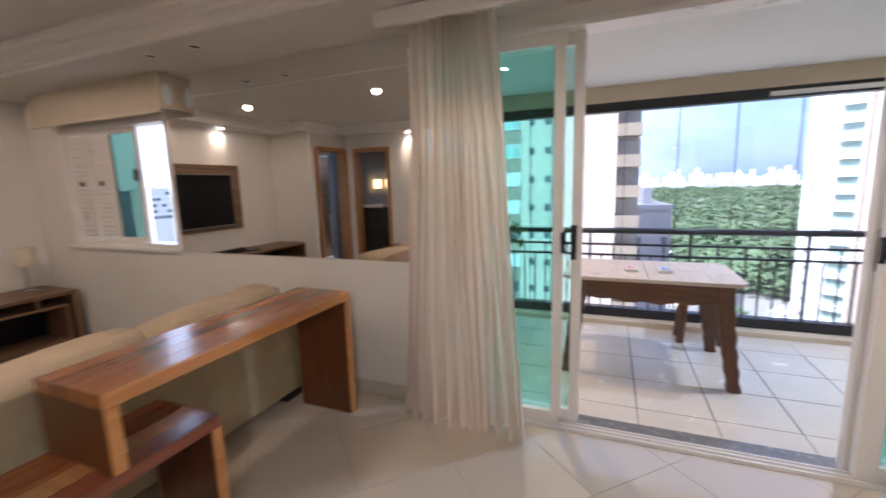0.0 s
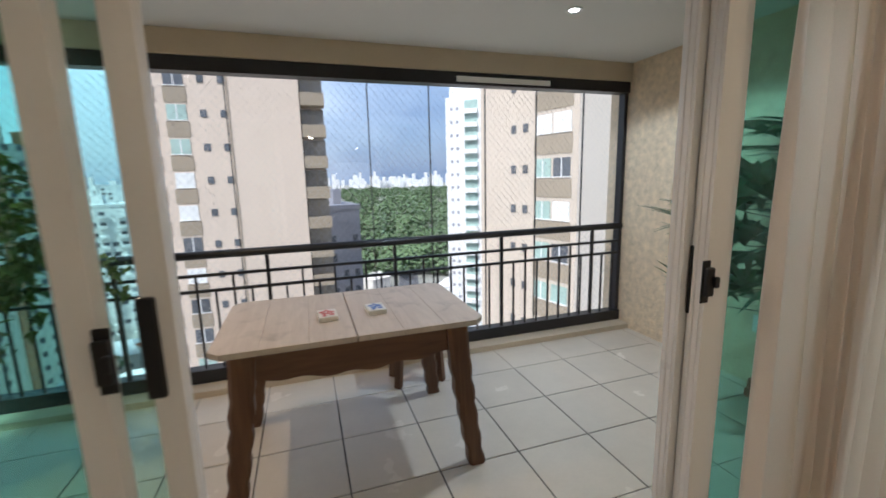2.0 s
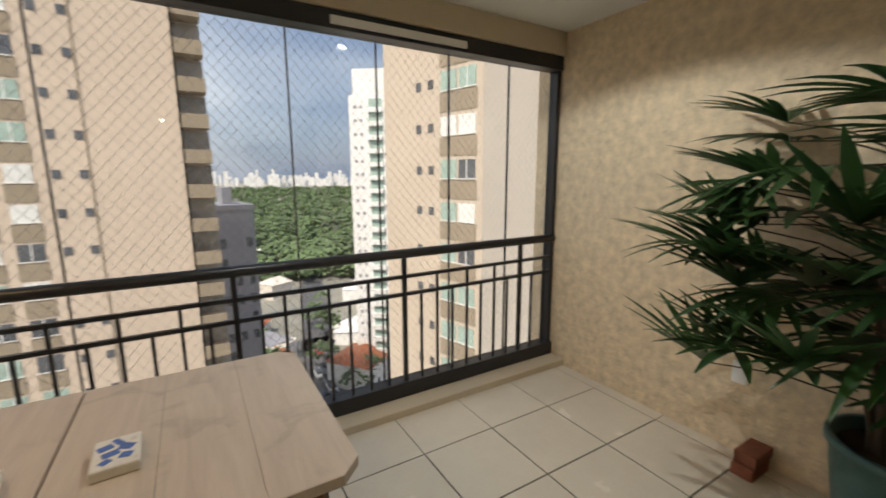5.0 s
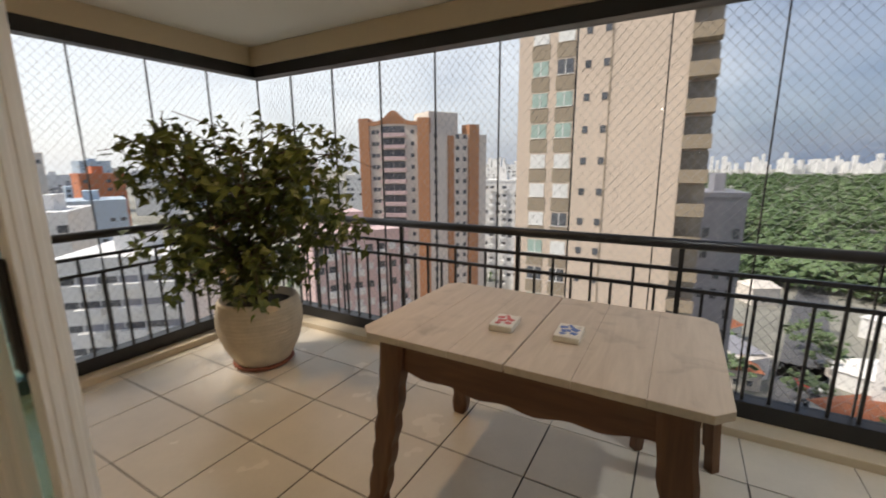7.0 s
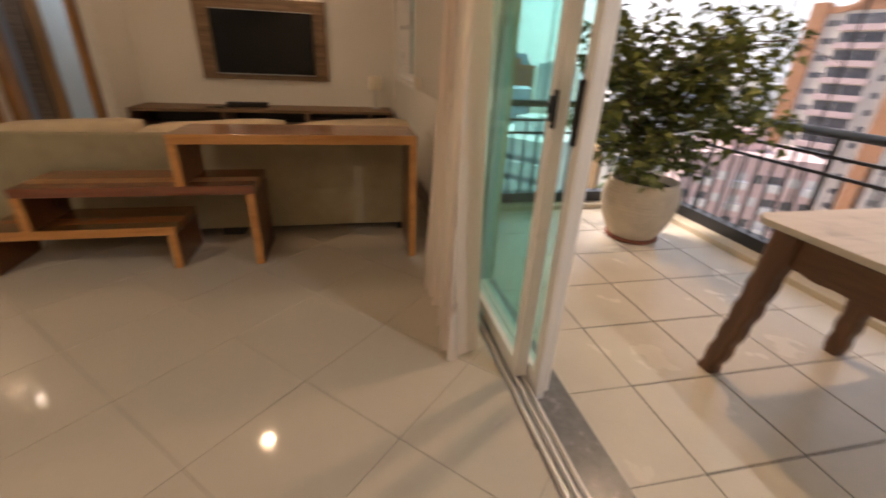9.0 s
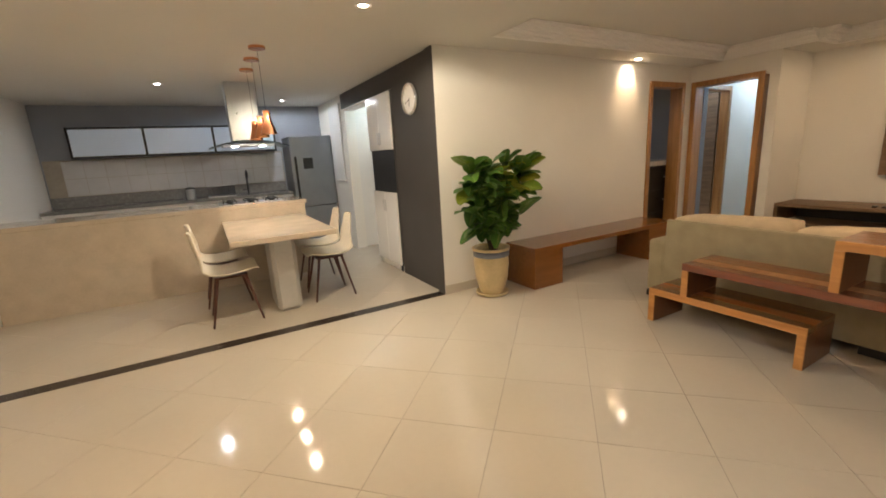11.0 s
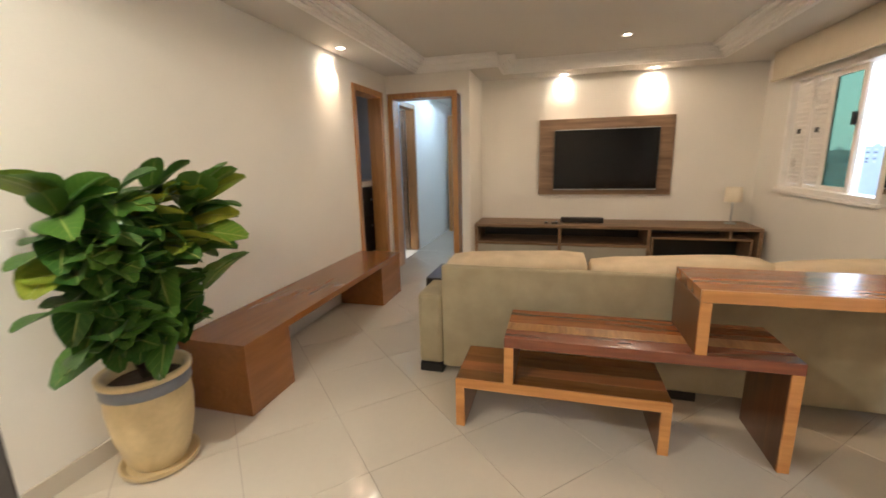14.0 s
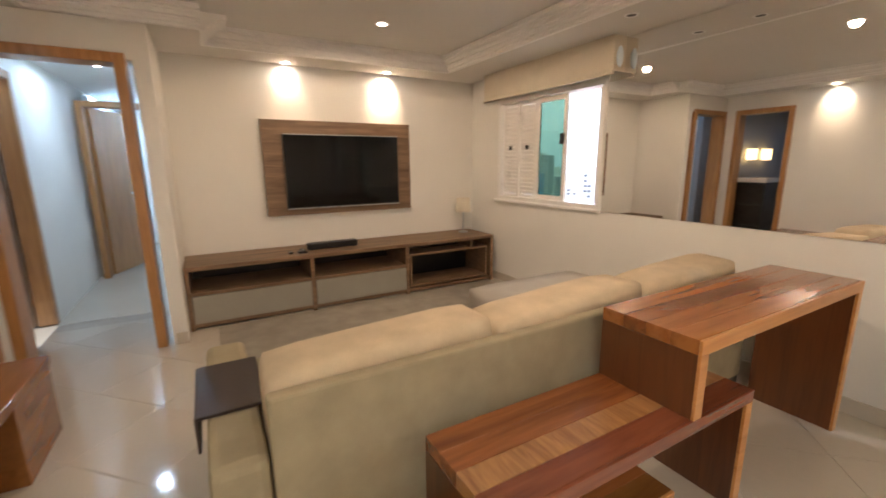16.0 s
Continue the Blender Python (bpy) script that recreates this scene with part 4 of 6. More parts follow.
def palm():
    cx, cy = 2.93, 2.96
    root = thing("potted_palm", (cx, cy, BZ), "green fan palm in a dark teal pot", "potted plant")
    part("pot", lathe(bmesh.new(), ((0.13, BZ), (0.17, BZ + 0.12), (0.205, BZ + 0.34), (0.22, BZ + 0.455), (0.235, BZ + 0.46), (0.235, BZ + 0.49), (0.21, BZ + 0.49), (0.20, BZ + 0.44)), cx, cy), TEALPOT, root, "dark teal glazed pot", smooth=True)
    part("soil", lathe(bmesh.new(), ((0.198, BZ + 0.42), (0.198, BZ + 0.445), (0.02, BZ + 0.45)), cx, cy), SOIL, root)
    rnd = random.Random(4)
    stems, lf = bmesh.new(), bmesh.new()
    for k in range(72):
        a = rnd.gauss(2.5, 1.5)
        zt = 0.64 + 0.92 * rnd.random() ** 0.9
        r0 = rnd.uniform(0.02, 0.11)
        base = Vector((cx + r0 * math.cos(a), cy + r0 * math.sin(a), BZ + 0.44))
        knee = Vector((cx + (r0 + 0.05) * math.cos(a), cy + (r0 + 0.05) * math.sin(a), zt - 0.15))
        out = rnd.uniform(0.12, 0.34) + 0.22 * max(0.0, math.cos(a - 2.4))
        hub = knee + Vector((out * math.cos(a), out * math.sin(a), rnd.uniform(0.0, 0.20)))
        hub.x = min(hub.x, 3.12 - rnd.uniform(0, 0.1))
        hub.y = max(hub.y, 2.78 + rnd.uniform(0, 0.1))
        tube(stems, (base, knee), 0.011, 6, 0.008)
        tube(stems, (knee, (knee + hub) / 2 + Vector((0, 0, 0.03)), hub), 0.004, 4, 0.003)
        nb_ = rnd.randint(9, 13)
        tilt = rnd.uniform(0.0, 0.68)
        for q in range(nb_):
            b = a + (q / (nb_ - 1) - 0.5) * 3.3
            ln = rnd.uniform(0.26, 0.40) * (1 - 0.25 * abs(q / (nb_ - 1) - 0.5))
            d = Vector((math.cos(b), math.sin(b), 0.75 - tilt * 1.05))
            side = Vector((-math.sin(b), math.cos(b), 0)) * rnd.uniform(0.015, 0.022)
            rows = []
            for j in range(6):
                u = j / 5
                p = hub + d * ln * u - Vector((0, 0, (0.10 + 0.50 * tilt) * ln * u * u))
                p.x, p.y = min(p.x, 3.175), max(p.y, 2.70)
                w = min(1.0, 0.25 + 3.2 * u) * min(1.0, 0.12 + 2.6 * (1 - u))
                rows.append((lf.verts.new(p + side * w + Vector((0, 0, 0.006 * w))), lf.verts.new(p), lf.verts.new(p - side * w + Vector((0, 0, 0.006 * w)))))
            for r1, r2 in zip(rows, rows[1:]):
                lf.faces.new((r1[0], r1[1], r2[1], r2[0]))
                lf.faces.new((r1[1], r1[2], r2[2], r2[1]))
    part("stem", stems, BARK, root, "brown fibrous stems", smooth=True)
    part("frond", lf, PALM, root, "dark green fan fronds", smooth=True)


palm()
bk = thing("clay_brick_stack", (3.05, 3.48, BZ), "two red clay bricks beside the teal pot", "brick")
for i in range(2):
    part("brick", boxes((2.98 + 0.02 * i, 3.16 + 0.02 * i, 3.43, 3.53, BZ + 0.062 * i, BZ + 0.06 + 0.062 * i)), BRICKRED, bk, bevel=0.005)
so = thing("wall_socket", (3.19, 3.62, 0.30), "white electric socket on the balcony wall", "socket")
part("plate", boxes((3.180, 3.1895, 3.58, 3.655, 0.26, 0.38)), WHITEPLASTIC, so, bevel=0.003)
part("insert", boxes((3.177, 3.1799, 3.60, 3.635, 0.295, 0.345)), WHITEPLASTIC, so, bevel=0.002)


# ---- lamps of the place, and added fill lamps ----
def downlight(x, y, z, mat, power, colour, label, spot=176):
    root = thing("downlight", (x, y, z), label, "downlight", "recessed ceiling lamps")
    part("trim_ring", lathe(bmesh.new(), ((0.0285, z - 0.001), (0.052, z - 0.001), (0.050, z - 0.007), (0.030, z - 0.007)), x, y, 24, False), WHITEPLASTIC, root, smooth=False)
    part("diffuser", lathe(bmesh.new(), ((0.028, z - 0.001), (0.028, z - 0.004)), x, y, 24), mat, root, "lit lamp face")
    if power:
        lamp("downlight_bulb", "SPOT", look((x, y, z - 0.012), (x, y + 0.0001, 0)), power, colour, radius=0.035, spot=spot)


def wall_spot(x, y, z, dx, dy, power):
    root = thing("wall_spot", (x, y, z), "small lit spot set in the soffit, washing the wall", "spotlight", "soffit spots")
    part("trim_ring", lathe(bmesh.new(), ((0.030, z - 0.001), (0.046, z - 0.001), (0.044, z - 0.006), (0.032, z - 0.006)), x, y, 24, False), WHITEPLASTIC, root)
    part("diffuser", lathe(bmesh.new(), ((0.031, z - 0.001), (0.031, z - 0.004)), x, y, 24), BULB, root, "lit lamp face")
    lamp("wall_spot_bulb", "SPOT", look((x, y, z - 0.012), (x + dx, y + dy, z - 0.15)), power, WARM, radius=0.03, spot=84)


downlight(-3.87, 0.884, HIGH, BULB, 10.5, WARM, "lit recessed lamp in the tray ceiling")
downlight(-2.10, 0.90, HIGH, BULB, 10.5, WARM, "lit recessed lamp in the tray ceiling")
downlight(0.50, -0.95, LOW, BULB, 34, (1.0, 0.88, 0.66), "lit recessed lamp in the low ceiling")
downlight(2.0, 0.6, LOW, BULB, 21, WARM, "lit recessed lamp in the low ceiling")
downlight(1.80, -4.0, LOW, BULBCOOL, 6, COOL, "lit recessed lamp above the kitchen")
downlight(0.3, -5.2, LOW, BULBCOOL, 9, COOL, "lit recessed lamp above the kitchen")
downlight(1.90, 4.02, 2.36, BULBCOOL, 54, COOL, "lit cool recessed lamp in the balcony ceiling", 150)
downlight(-0.7, 3.77, 2.36, BULB, 36, WARM, "lit warm recessed lamp in the balcony ceiling", 150)
downlight(-5.9, -1.2, LOW, BULBCOOL, 8, (0.58, 0.80, 1.0), "lit recessed lamp in the corridor")
downlight(-8.2, -1.3, LOW, BULBCOOL, 22, (0.58, 0.80, 1.0), "lit recessed lamp in the far room")
# Bedroom: no known lamp here, added out of view to brighten the dresser.
downlight(-1.8, -3.9, LOW, BULBCOOL, 8, COOL, "unseen fill lamp added in the bedroom")
downlight(-4.98, -2.15, LOW, BULBCOOL, 5, (0.72, 0.87, 1.0), "lit recessed lamp in the bathroom")
# Laundry: added lamp in place of the cool daylight that fills it.
downlight(-0.71, -3.95, LOW, BULBCOOL, 4, (0.72, 0.93, 1.0), "unseen lamp added in the laundry for its daylight")
wall_spot(-4.955, 0.343, LOW, -0.10, 0, 3)
wall_spot(-4.93, 1.34, LOW, -0.12, 0, 9)
wall_spot(-2.97, LEFTY + 0.14, LOW, 0, -0.12, 6)
for x, y in ((-2.6, 2.1), (-2.2, 2.1)):
    d = thing("unlit_spot", (x, y, LOW), "small unlit spot set in the soffit", "spotlight", "soffit spots")
    part("trim_ring", lathe(bmesh.new(), ((0.030, LOW - 0.001), (0.046, LOW - 0.001), (0.044, LOW - 0.006), (0.032, LOW - 0.006)), x, y, 20, False), WHITEPLASTIC, d)
    part("diffuser", lathe(bmesh.new(), ((0.031, LOW - 0.001), (0.031, LOW - 0.003)), x, y, 20), BLACKPLASTIC, d)

# ---- window with roller blind ----
wd = thing("window_1", (-3.79, 2.53, 0.95), "white sliding window, louvred shutter half open, green pane", "window")
wd["kind"] = "structure"
for n, r in (("frame", (-4.51, -4.47, 0.95, 2.01)), ("frame", (-3.11, -3.07, 0.95, 2.01)), ("frame", (-4.47, -3.11, 0.95, 0.99)), ("frame", (-4.47, -3.11, 1.97, 2.01))):
    part(n, boxes((r[0], r[1], 2.478, 2.62, r[2], r[3])), WHITEMETAL, wd, bevel=0.004)
part("sill", boxes((-4.54, -3.05, 2.455, 2.488, 0.925, 0.952)), WHITEMETAL, wd, bevel=0.004)
for k, x in enumerate((-4.46, -4.22)):
    sh = part("shutter_frame", boxes((x, x + 0.03, 2.53 + 0.025 * k, 2.552 + 0.025 * k, 0.99, 1.97), (x + 0.22, x + 0.25, 2.53 + 0.025 * k, 2.552 + 0.025 * k, 0.99, 1.97), (x + 0.03, x + 0.22, 2.53 + 0.025 * k, 2.552 + 0.025 * k, 0.99, 1.02), (x + 0.03, x + 0.22, 2.53 + 0.025 * k, 2.552 + 0.025 * k, 1.94, 1.97)), WHITEMETAL, wd)
    for j in range(22):
        z = 1.03 + j * 0.0415
        bm = boxes((x + 0.031, x + 0.219, -0.011, 0.011, -0.018, 0.018))
        bmesh.ops.transform(bm, matrix=Matrix.Translation((0, 2.541 + 0.025 * k, z + 0.015)) @ Matrix.Rotation(0.5, 4, "X"), verts=bm.verts)
        part("slat", bm, WHITEMETAL, wd)
    part("latch", boxes((x + 0.10, x + 0.14, 2.515 + 0.025 * k, 2.529 + 0.025 * k, 1.49, 1.53)), BLACKPLASTIC, wd)
part("sash", boxes((-3.97, -3.93, 2.555, 2.58, 0.99, 1.97), (-3.60, -3.56, 2.555, 2.58, 0.99, 1.97), (-3.93, -3.60, 2.555, 2.58, 0.99, 1.03), (-3.93, -3.60, 2.555, 2.58, 1.93, 1.97)), WHITEMETAL, wd)
pn = part("pane", boxes((-3.93, -3.60, 2.565, 2.571, 1.03, 1.93)), WINGLASS, wd, "green glass pane")
pn.visible_shadow = False
part("latch", boxes((-3.62, -3.585, 2.53, 2.554, 1.52, 1.62)), BLACKPLASTIC, wd)
part("sash", boxes((-3.22, -3.19, 2.585, 2.61, 0.99, 1.97)), WHITEMETAL, wd)
bl = thing("roller_blind", (-3.7, 2.42, 2.0), "rolled-up cream roller blind under a cream pelmet", "blind")
part("pelmet", boxes((-4.60, -2.935, 2.345, 2.362, 2.03, LOW - 0.002)), BLINDCLOTH, bl, bevel=0.003)
part("end_cap", boxes((-2.935, -2.915, 2.345, 2.488, 2.03, LOW - 0.002)), BLINDCLOTH, bl, "cream end board", 0.003)
# A reflection on the end board, built as a solid pale oval.
bm = lathe(bmesh.new(), ((0.010, 0.0), (0.040, 0.003), (0.046, 0.012), (0.036, 0.020), (0.006, 0.024)), 0, 0, 24)
bmesh.ops.transform(bm, matrix=Matrix.Translation((-2.914, 2.40, 2.13)) @ Matrix.Rotation(radians(90), 4, "Y") @ Matrix.Diagonal((1.7, 0.8, 1.0, 1.0)), verts=bm.verts)
part("oval_reflection", bm, surf("pale_oval_reflection", (0.66, 0.74, 0.80), 0.35, 0.05), bl, "pale blue oval, a reflection built as a piece", smooth=True)
part("cloth_roll", tube(bmesh.new(), ((-4.58, 2.43, 2.14), (-2.94, 2.43, 2.14)), 0.04, 14), BLINDCLOTH, bl, smooth=True)
part("bottom_bar", boxes((-4.62, -2.92, 2.342, 2.368, 2.004, 2.029)), BLINDCLOTH, bl, bevel=0.004)

# ---- television and console ----
tv = thing("television", (TVX + 0.03, 0.85, 0.86), "black flat television on a brown oak wall panel", "television")
for n, r in (("panel_board", (0.08, 1.615, 1.64, 1.775)), ("panel_board", (0.08, 1.615, 0.855, 0.925)), ("panel_board", (0.08, 0.30, 0.925, 1.64)), ("panel_board", (1.42, 1.615, 0.925, 1.64)), ("panel_board", (0.30, 1.42, 0.926, 1.639))):
    part(n, boxes((TVX + 0.001, TVX + 0.05, r[0], r[1], r[2], r[3])), WALNUT, tv, "brown oak board", 0.003)
part("bezel", boxes((TVX + 0.055, TVX + 0.095, 0.265, 1.452, 0.915, 1.645)), BLACKPLASTIC, tv, bevel=0.006)
part("screen", boxes((TVX + 0.0955, TVX + 0.097, 0.277, 1.440, 0.937, 1.633)), SCREEN, tv, "glossy black screen")
part("top_edge", boxes((TVX + 0.0955, TVX + 0.099, 0.27, 1.447, 1.637, 1.644)), SILVER, tv, "thin silver edge")
part("bottom_edge", boxes((TVX + 0.0955, TVX + 0.099, 0.27, 1.447, 0.917, 0.926)), SILVER, tv, "thin silver edge")

cs = thing("media_console", (-4.77, 0.88, 0), "long low brown oak media console with glossy grey drawers", "console")
CX0, CX1, CY0, CY1, CT = TVX + 0.015, -4.49, -0.655, 2.42, 0.54
part("top", boxes((CX0, CX1, CY0, CY1, CT - 0.035, CT)), WALNUT, cs, bevel=0.003)
part("base", boxes((CX0, CX1 - 0.01, CY0 + 0.036, CY1 - 0.036, 0.02, 0.05)), WALNUT, cs)
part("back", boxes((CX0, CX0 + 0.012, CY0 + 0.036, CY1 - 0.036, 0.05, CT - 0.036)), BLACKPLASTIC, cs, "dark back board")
for y in (CY0, 0.345, 1.31, CY1 - 0.035):
    part("upright", boxes((CX0, CX1, y, y + 0.035, 0.0, CT - 0.036)), WALNUT, cs, bevel=0.002)
for a, b in ((CY0 + 0.036, 0.344), (0.381, 1.309)):
    part("shelf", boxes((CX0 + 0.013, CX1, a, b, 0.295, 0.32)), WALNUT, cs)
    dr = part("drawer", boxes((CX1 - 0.02, CX1 + 0.004, a + 0.004, b - 0.004, 0.055, 0.29)), surf("grey_gloss_drawer", (0.36, 0.34, 0.29), 0.18, 0.08, 3, 0.0), cs, "glossy grey drawer front", 0.003)
part("inner_frame", boxes((CX1 - 0.30, CX1 - 0.01, 1.36, 2.34, 0.40, 0.42), (CX1 - 0.30, CX1 - 0.01, 1.36, 2.34, 0.07, 0.09), (CX1 - 0.30, CX1 - 0.01, 1.36, 1.38, 0.09, 0.40), (CX1 - 0.30, CX1 - 0.01, 2.32, 2.34, 0.09, 0.40)), WALNUT, cs)
part("support", boxes((CX1 - 0.3, CX1 - 0.02, 2.12, 2.14, 0.42, CT - 0.036)), WALNUT, cs)
sb = thing("soundbar", (-4.72, 0.61, CT), "small black soundbar on the media console", "speaker")
part("body", boxes((-4.77, -4.68, 0.37, 0.86, CT + 0.004, CT + 0.065)), BLACKPLASTIC, sb, bevel=0.01)
part("foot", boxes((-4.76, -4.69, 0.40, 0.43, CT, CT + 0.006), (-4.76, -4.69, 0.80, 0.83, CT, CT + 0.006)), BLACKPLASTIC, sb)
for i, (x, y, w) in enumerate(((-4.62, 0.20, 0.05), (-4.60, 0.28, 0.05), (-4.63, 0.32, 0.12))):
    rc = thing("remote_control", (x, y, CT), "small dark remote control on the media console", "remote", "remotes on the console")
    part("body", boxes((x - w, x + w * 0.4, y - 0.018, y + 0.018, CT, CT + 0.018)), BLACKPLASTIC, rc, bevel=0.004)
    part("button", boxes((x - w * 0.5, x - w * 0.2, y - 0.006, y + 0.006, CT + 0.018, CT + 0.020)), SILVER, rc)
tl = thing("table_lamp", (-4.83, 2.22, CT), "small cream table lamp, unlit, on the console", "lamp")
part("base", lathe(bmesh.new(), ((0.055, CT), (0.055, CT + 0.012), (0.012, CT + 0.02)), -4.83, 2.22, 20), SILVER, tl, smooth=False)
part("stem", lathe(bmesh.new(), ((0.009, CT + 0.018), (0.009, CT + 0.30)), -4.83, 2.22, 10), SILVER, tl, smooth=True)
part("shade", lathe(bmesh.new(), ((0.088, CT + 0.25), (0.080, CT + 0.41), (0.077, CT + 0.41), (0.085, CT + 0.25)), -4.83, 2.22, 28, False), LAMPSHADE, tl, "cream drum shade", smooth=True)

# ---- sofa ----
sf = thing("sofa", (-2.4, 0.9, 0), "beige suede corner sofa with chaise and loose cushions", "sofa")


def pad(x0, x1, y0, y1, z0, z1, r, sag=0.0, seed=0, rise=0.0):
    """A stuffed block: rounded edges and an uneven top."""
    bm = boxes((x0, x1, y0, y1, z0, z1))
    bmesh.ops.subdivide_edges(bm, edges=bm.edges[:], cuts=5, use_grid_fill=True)
    cx, cy, cz = (x0 + x1) / 2, (y0 + y1) / 2, (z0 + z1) / 2
    hx, hy, hz = (x1 - x0) / 2, (y1 - y0) / 2, (z1 - z0) / 2
    for v in bm.verts:
        d = Vector((v.co.x - cx, v.co.y - cy, v.co.z - cz))
        q = Vector((max(-hx + r, min(hx - r, d.x)), max(-hy + r, min(hy - r, d.y)), max(-hz + r, min(hz - r, d.z))))
        o = d - q
        if o.length > 1e-6:
            o = o.normalized() * r
        v.co = Vector((cx, cy, cz)) + q + o
        if sag:
            f = noise.noise(Vector((v.co.x * 3 + seed, v.co.y * 3, v.co.z * 3)))
            v.co += Vector((0.3 * f, 0.3 * f, f)) * sag
            if v.co.z > cz:
                v.co.z -= sag * 0.5 * (abs(d.y) / hy) ** 3
        if rise and v.co.z > cz:
            v.co.z += rise * d.y / hy * (v.co.z - cz) / hz
    return bm


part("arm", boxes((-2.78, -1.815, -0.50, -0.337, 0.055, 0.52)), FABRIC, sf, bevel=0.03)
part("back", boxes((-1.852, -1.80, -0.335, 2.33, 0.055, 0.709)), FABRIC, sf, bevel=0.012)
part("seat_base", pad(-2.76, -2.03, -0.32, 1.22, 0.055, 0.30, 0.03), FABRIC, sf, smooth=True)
part("chaise", pad(-3.22, -2.03, 1.23, 2.33, 0.055, 0.43, 0.05), CHAISE, sf, "pale grey chaise", smooth=True)
part("seat_cushion", pad(-2.77, -2.04, -0.315, 0.45, 0.305, 0.44, 0.05), FABRIC, sf, smooth=True)
part("seat_cushion", pad(-2.77, -2.04, 0.455, 1.22, 0.305, 0.44, 0.05), FABRIC, sf, smooth=True)
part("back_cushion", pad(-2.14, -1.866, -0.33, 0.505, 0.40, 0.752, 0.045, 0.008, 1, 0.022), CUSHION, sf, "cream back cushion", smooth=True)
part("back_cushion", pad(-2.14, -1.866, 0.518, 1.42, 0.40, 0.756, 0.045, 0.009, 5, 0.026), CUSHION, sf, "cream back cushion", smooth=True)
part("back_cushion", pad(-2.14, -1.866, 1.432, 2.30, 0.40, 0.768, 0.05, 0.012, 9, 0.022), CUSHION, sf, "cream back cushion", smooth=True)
for x, y in ((-1.86, -0.43), (-2.68, -0.43), (-1.86, 1.0), (-1.86, 2.24), (-3.1, 2.24), (-3.1, 1.32)):
    part("foot", boxes((x - 0.05, x + 0.05, y - 0.06, y + 0.09, 0.0, 0.056)), BLACKPLASTIC, sf, "dark wooden foot", 0.004)
tr_ = thing("arm_tray", (-2.3, -0.42, 0.52), "dark brown wooden tray draped over the sofa arm", "tray")
part("top", boxes((-2.52, -2.118, -0.525, -0.31, 0.521, 0.532)), surf("dark_tray_wood", (0.045, 0.030, 0.024), 0.5, 0.2, 8), tr_)
part("side_flap", boxes((-2.52, -2.118, -0.535, -0.5255, 0.40, 0.531)), surf("dark_tray_wood_side", (0.045, 0.030, 0.024), 0.5, 0.2, 8), tr_, bevel=0.002)
single("rug", boxes((-4.45, -2.50, -0.45, 2.30, 0.0005, 0.014)), RUG, "grey-beige short-pile rug before the sofa", "rug", 0.005)


# ---- stepped wooden side tables ----
def stepped(name, y0, y1, ztop, thick, left_z0, right_z0, legw, label, tops, front):
    root = thing(name, (-1.5, (y0 + y1) / 2, right_z0 if right_z0 < left_z0 else left_z0), label, "table", "stepped wooden tables behind the sofa")
    xb, xf = -1.70, -1.325
    cutx = [xb + (xf - xb) * k / 4 for k in range(5)]
    for i, (a, b) in enumerate(zip(cutx, cutx[1:])):
        part("plank", boxes((a + 0.0005, b - 0.0005, y0, y1, ztop - thick, ztop)), tops[i], root, bevel=0.0015)
    part("edge", boxes((xf, xf + 0.012, y0, y1, ztop - thick, ztop)), front, root, "front edge", bevel=0.002)
    if left_z0 is not None:
        part("leg", boxes((xb, xf, y0, y0 + legw, left_z0, ztop - thick - 0.0005)), PLANKV_SHADE, root, bevel=0.001)
        part("edge", boxes((xf + 0.0002, xf + 0.012, y0, y0 + legw, left_z0, ztop - thick - 0.0005)), HONEY, root, "honey front edge", bevel=0.002)
    part("leg", boxes((xb, xf, y1 - legw, y1, right_z0, ztop - thick - 0.0005)), PLANKV_SHADE, root, bevel=0.001)
    part("edge", boxes((xf + 0.0002, xf + 0.012, y1 - legw, y1, right_z0, ztop - thick - 0.0005)), HONEY, root, "honey front edge", bevel=0.002)
    return root


stepped("low_table", -0.135, 0.845, 0.262, 0.048, 0.0, 0.0, 0.045, "lowest step of a glossy mixed-wood table set", (OLIVE, OLIVE, PLANK, OLIVE), HONEY)
stepped("middle_table", 0.105, 1.305, 0.503, 0.050, 0.2625, 0.0, 0.045, "middle step of a glossy mixed-wood table set", (PLANK, PLANK, STRIPE, REDDARK), REDDARK)
stepped("console_table", 0.905, 2.255, 0.788, 0.052, 0.5035, 0.0, 0.045, "tall glossy mixed-wood console table behind the sofa", (ORANGEW, PLANK, ORANGEW, ORANGEW), HONEY)

# ---- long bench ----
bn = thing("long_bench", (-2.2, -1.43, 0), "long red-brown wooden bench with block ends along the wall", "bench")
part("top", boxes((-3.34, -1.12, LEFTY + 0.014, -1.205, 0.37, 0.415)), REDWOOD, bn, bevel=0.003)
part("end_block", boxes((-1.50, -1.125, LEFTY + 0.014, -1.210, 0.0, 0.369)), REDWOOD, bn, bevel=0.003)
part("end_block", boxes((-3.335, -2.88, LEFTY + 0.014, -1.210, 0.0, 0.369)), REDWOOD, bn, bevel=0.003)
sw = thing("light_switch", (-0.535, LEFTY, 1.05), "white light switch plate on the cream wall", "switch")
part("plate", boxes((-0.572, -0.497, LEFTY + 0.001, LEFTY + 0.009, 0.99, 1.11)), WHITEPLASTIC, sw, bevel=0.003)
part("rocker", boxes((-0.549, -0.520, LEFTY + 0.009, LEFTY + 0.013, 1.02, 1.08)), WHITEPLASTIC, sw, bevel=0.001)


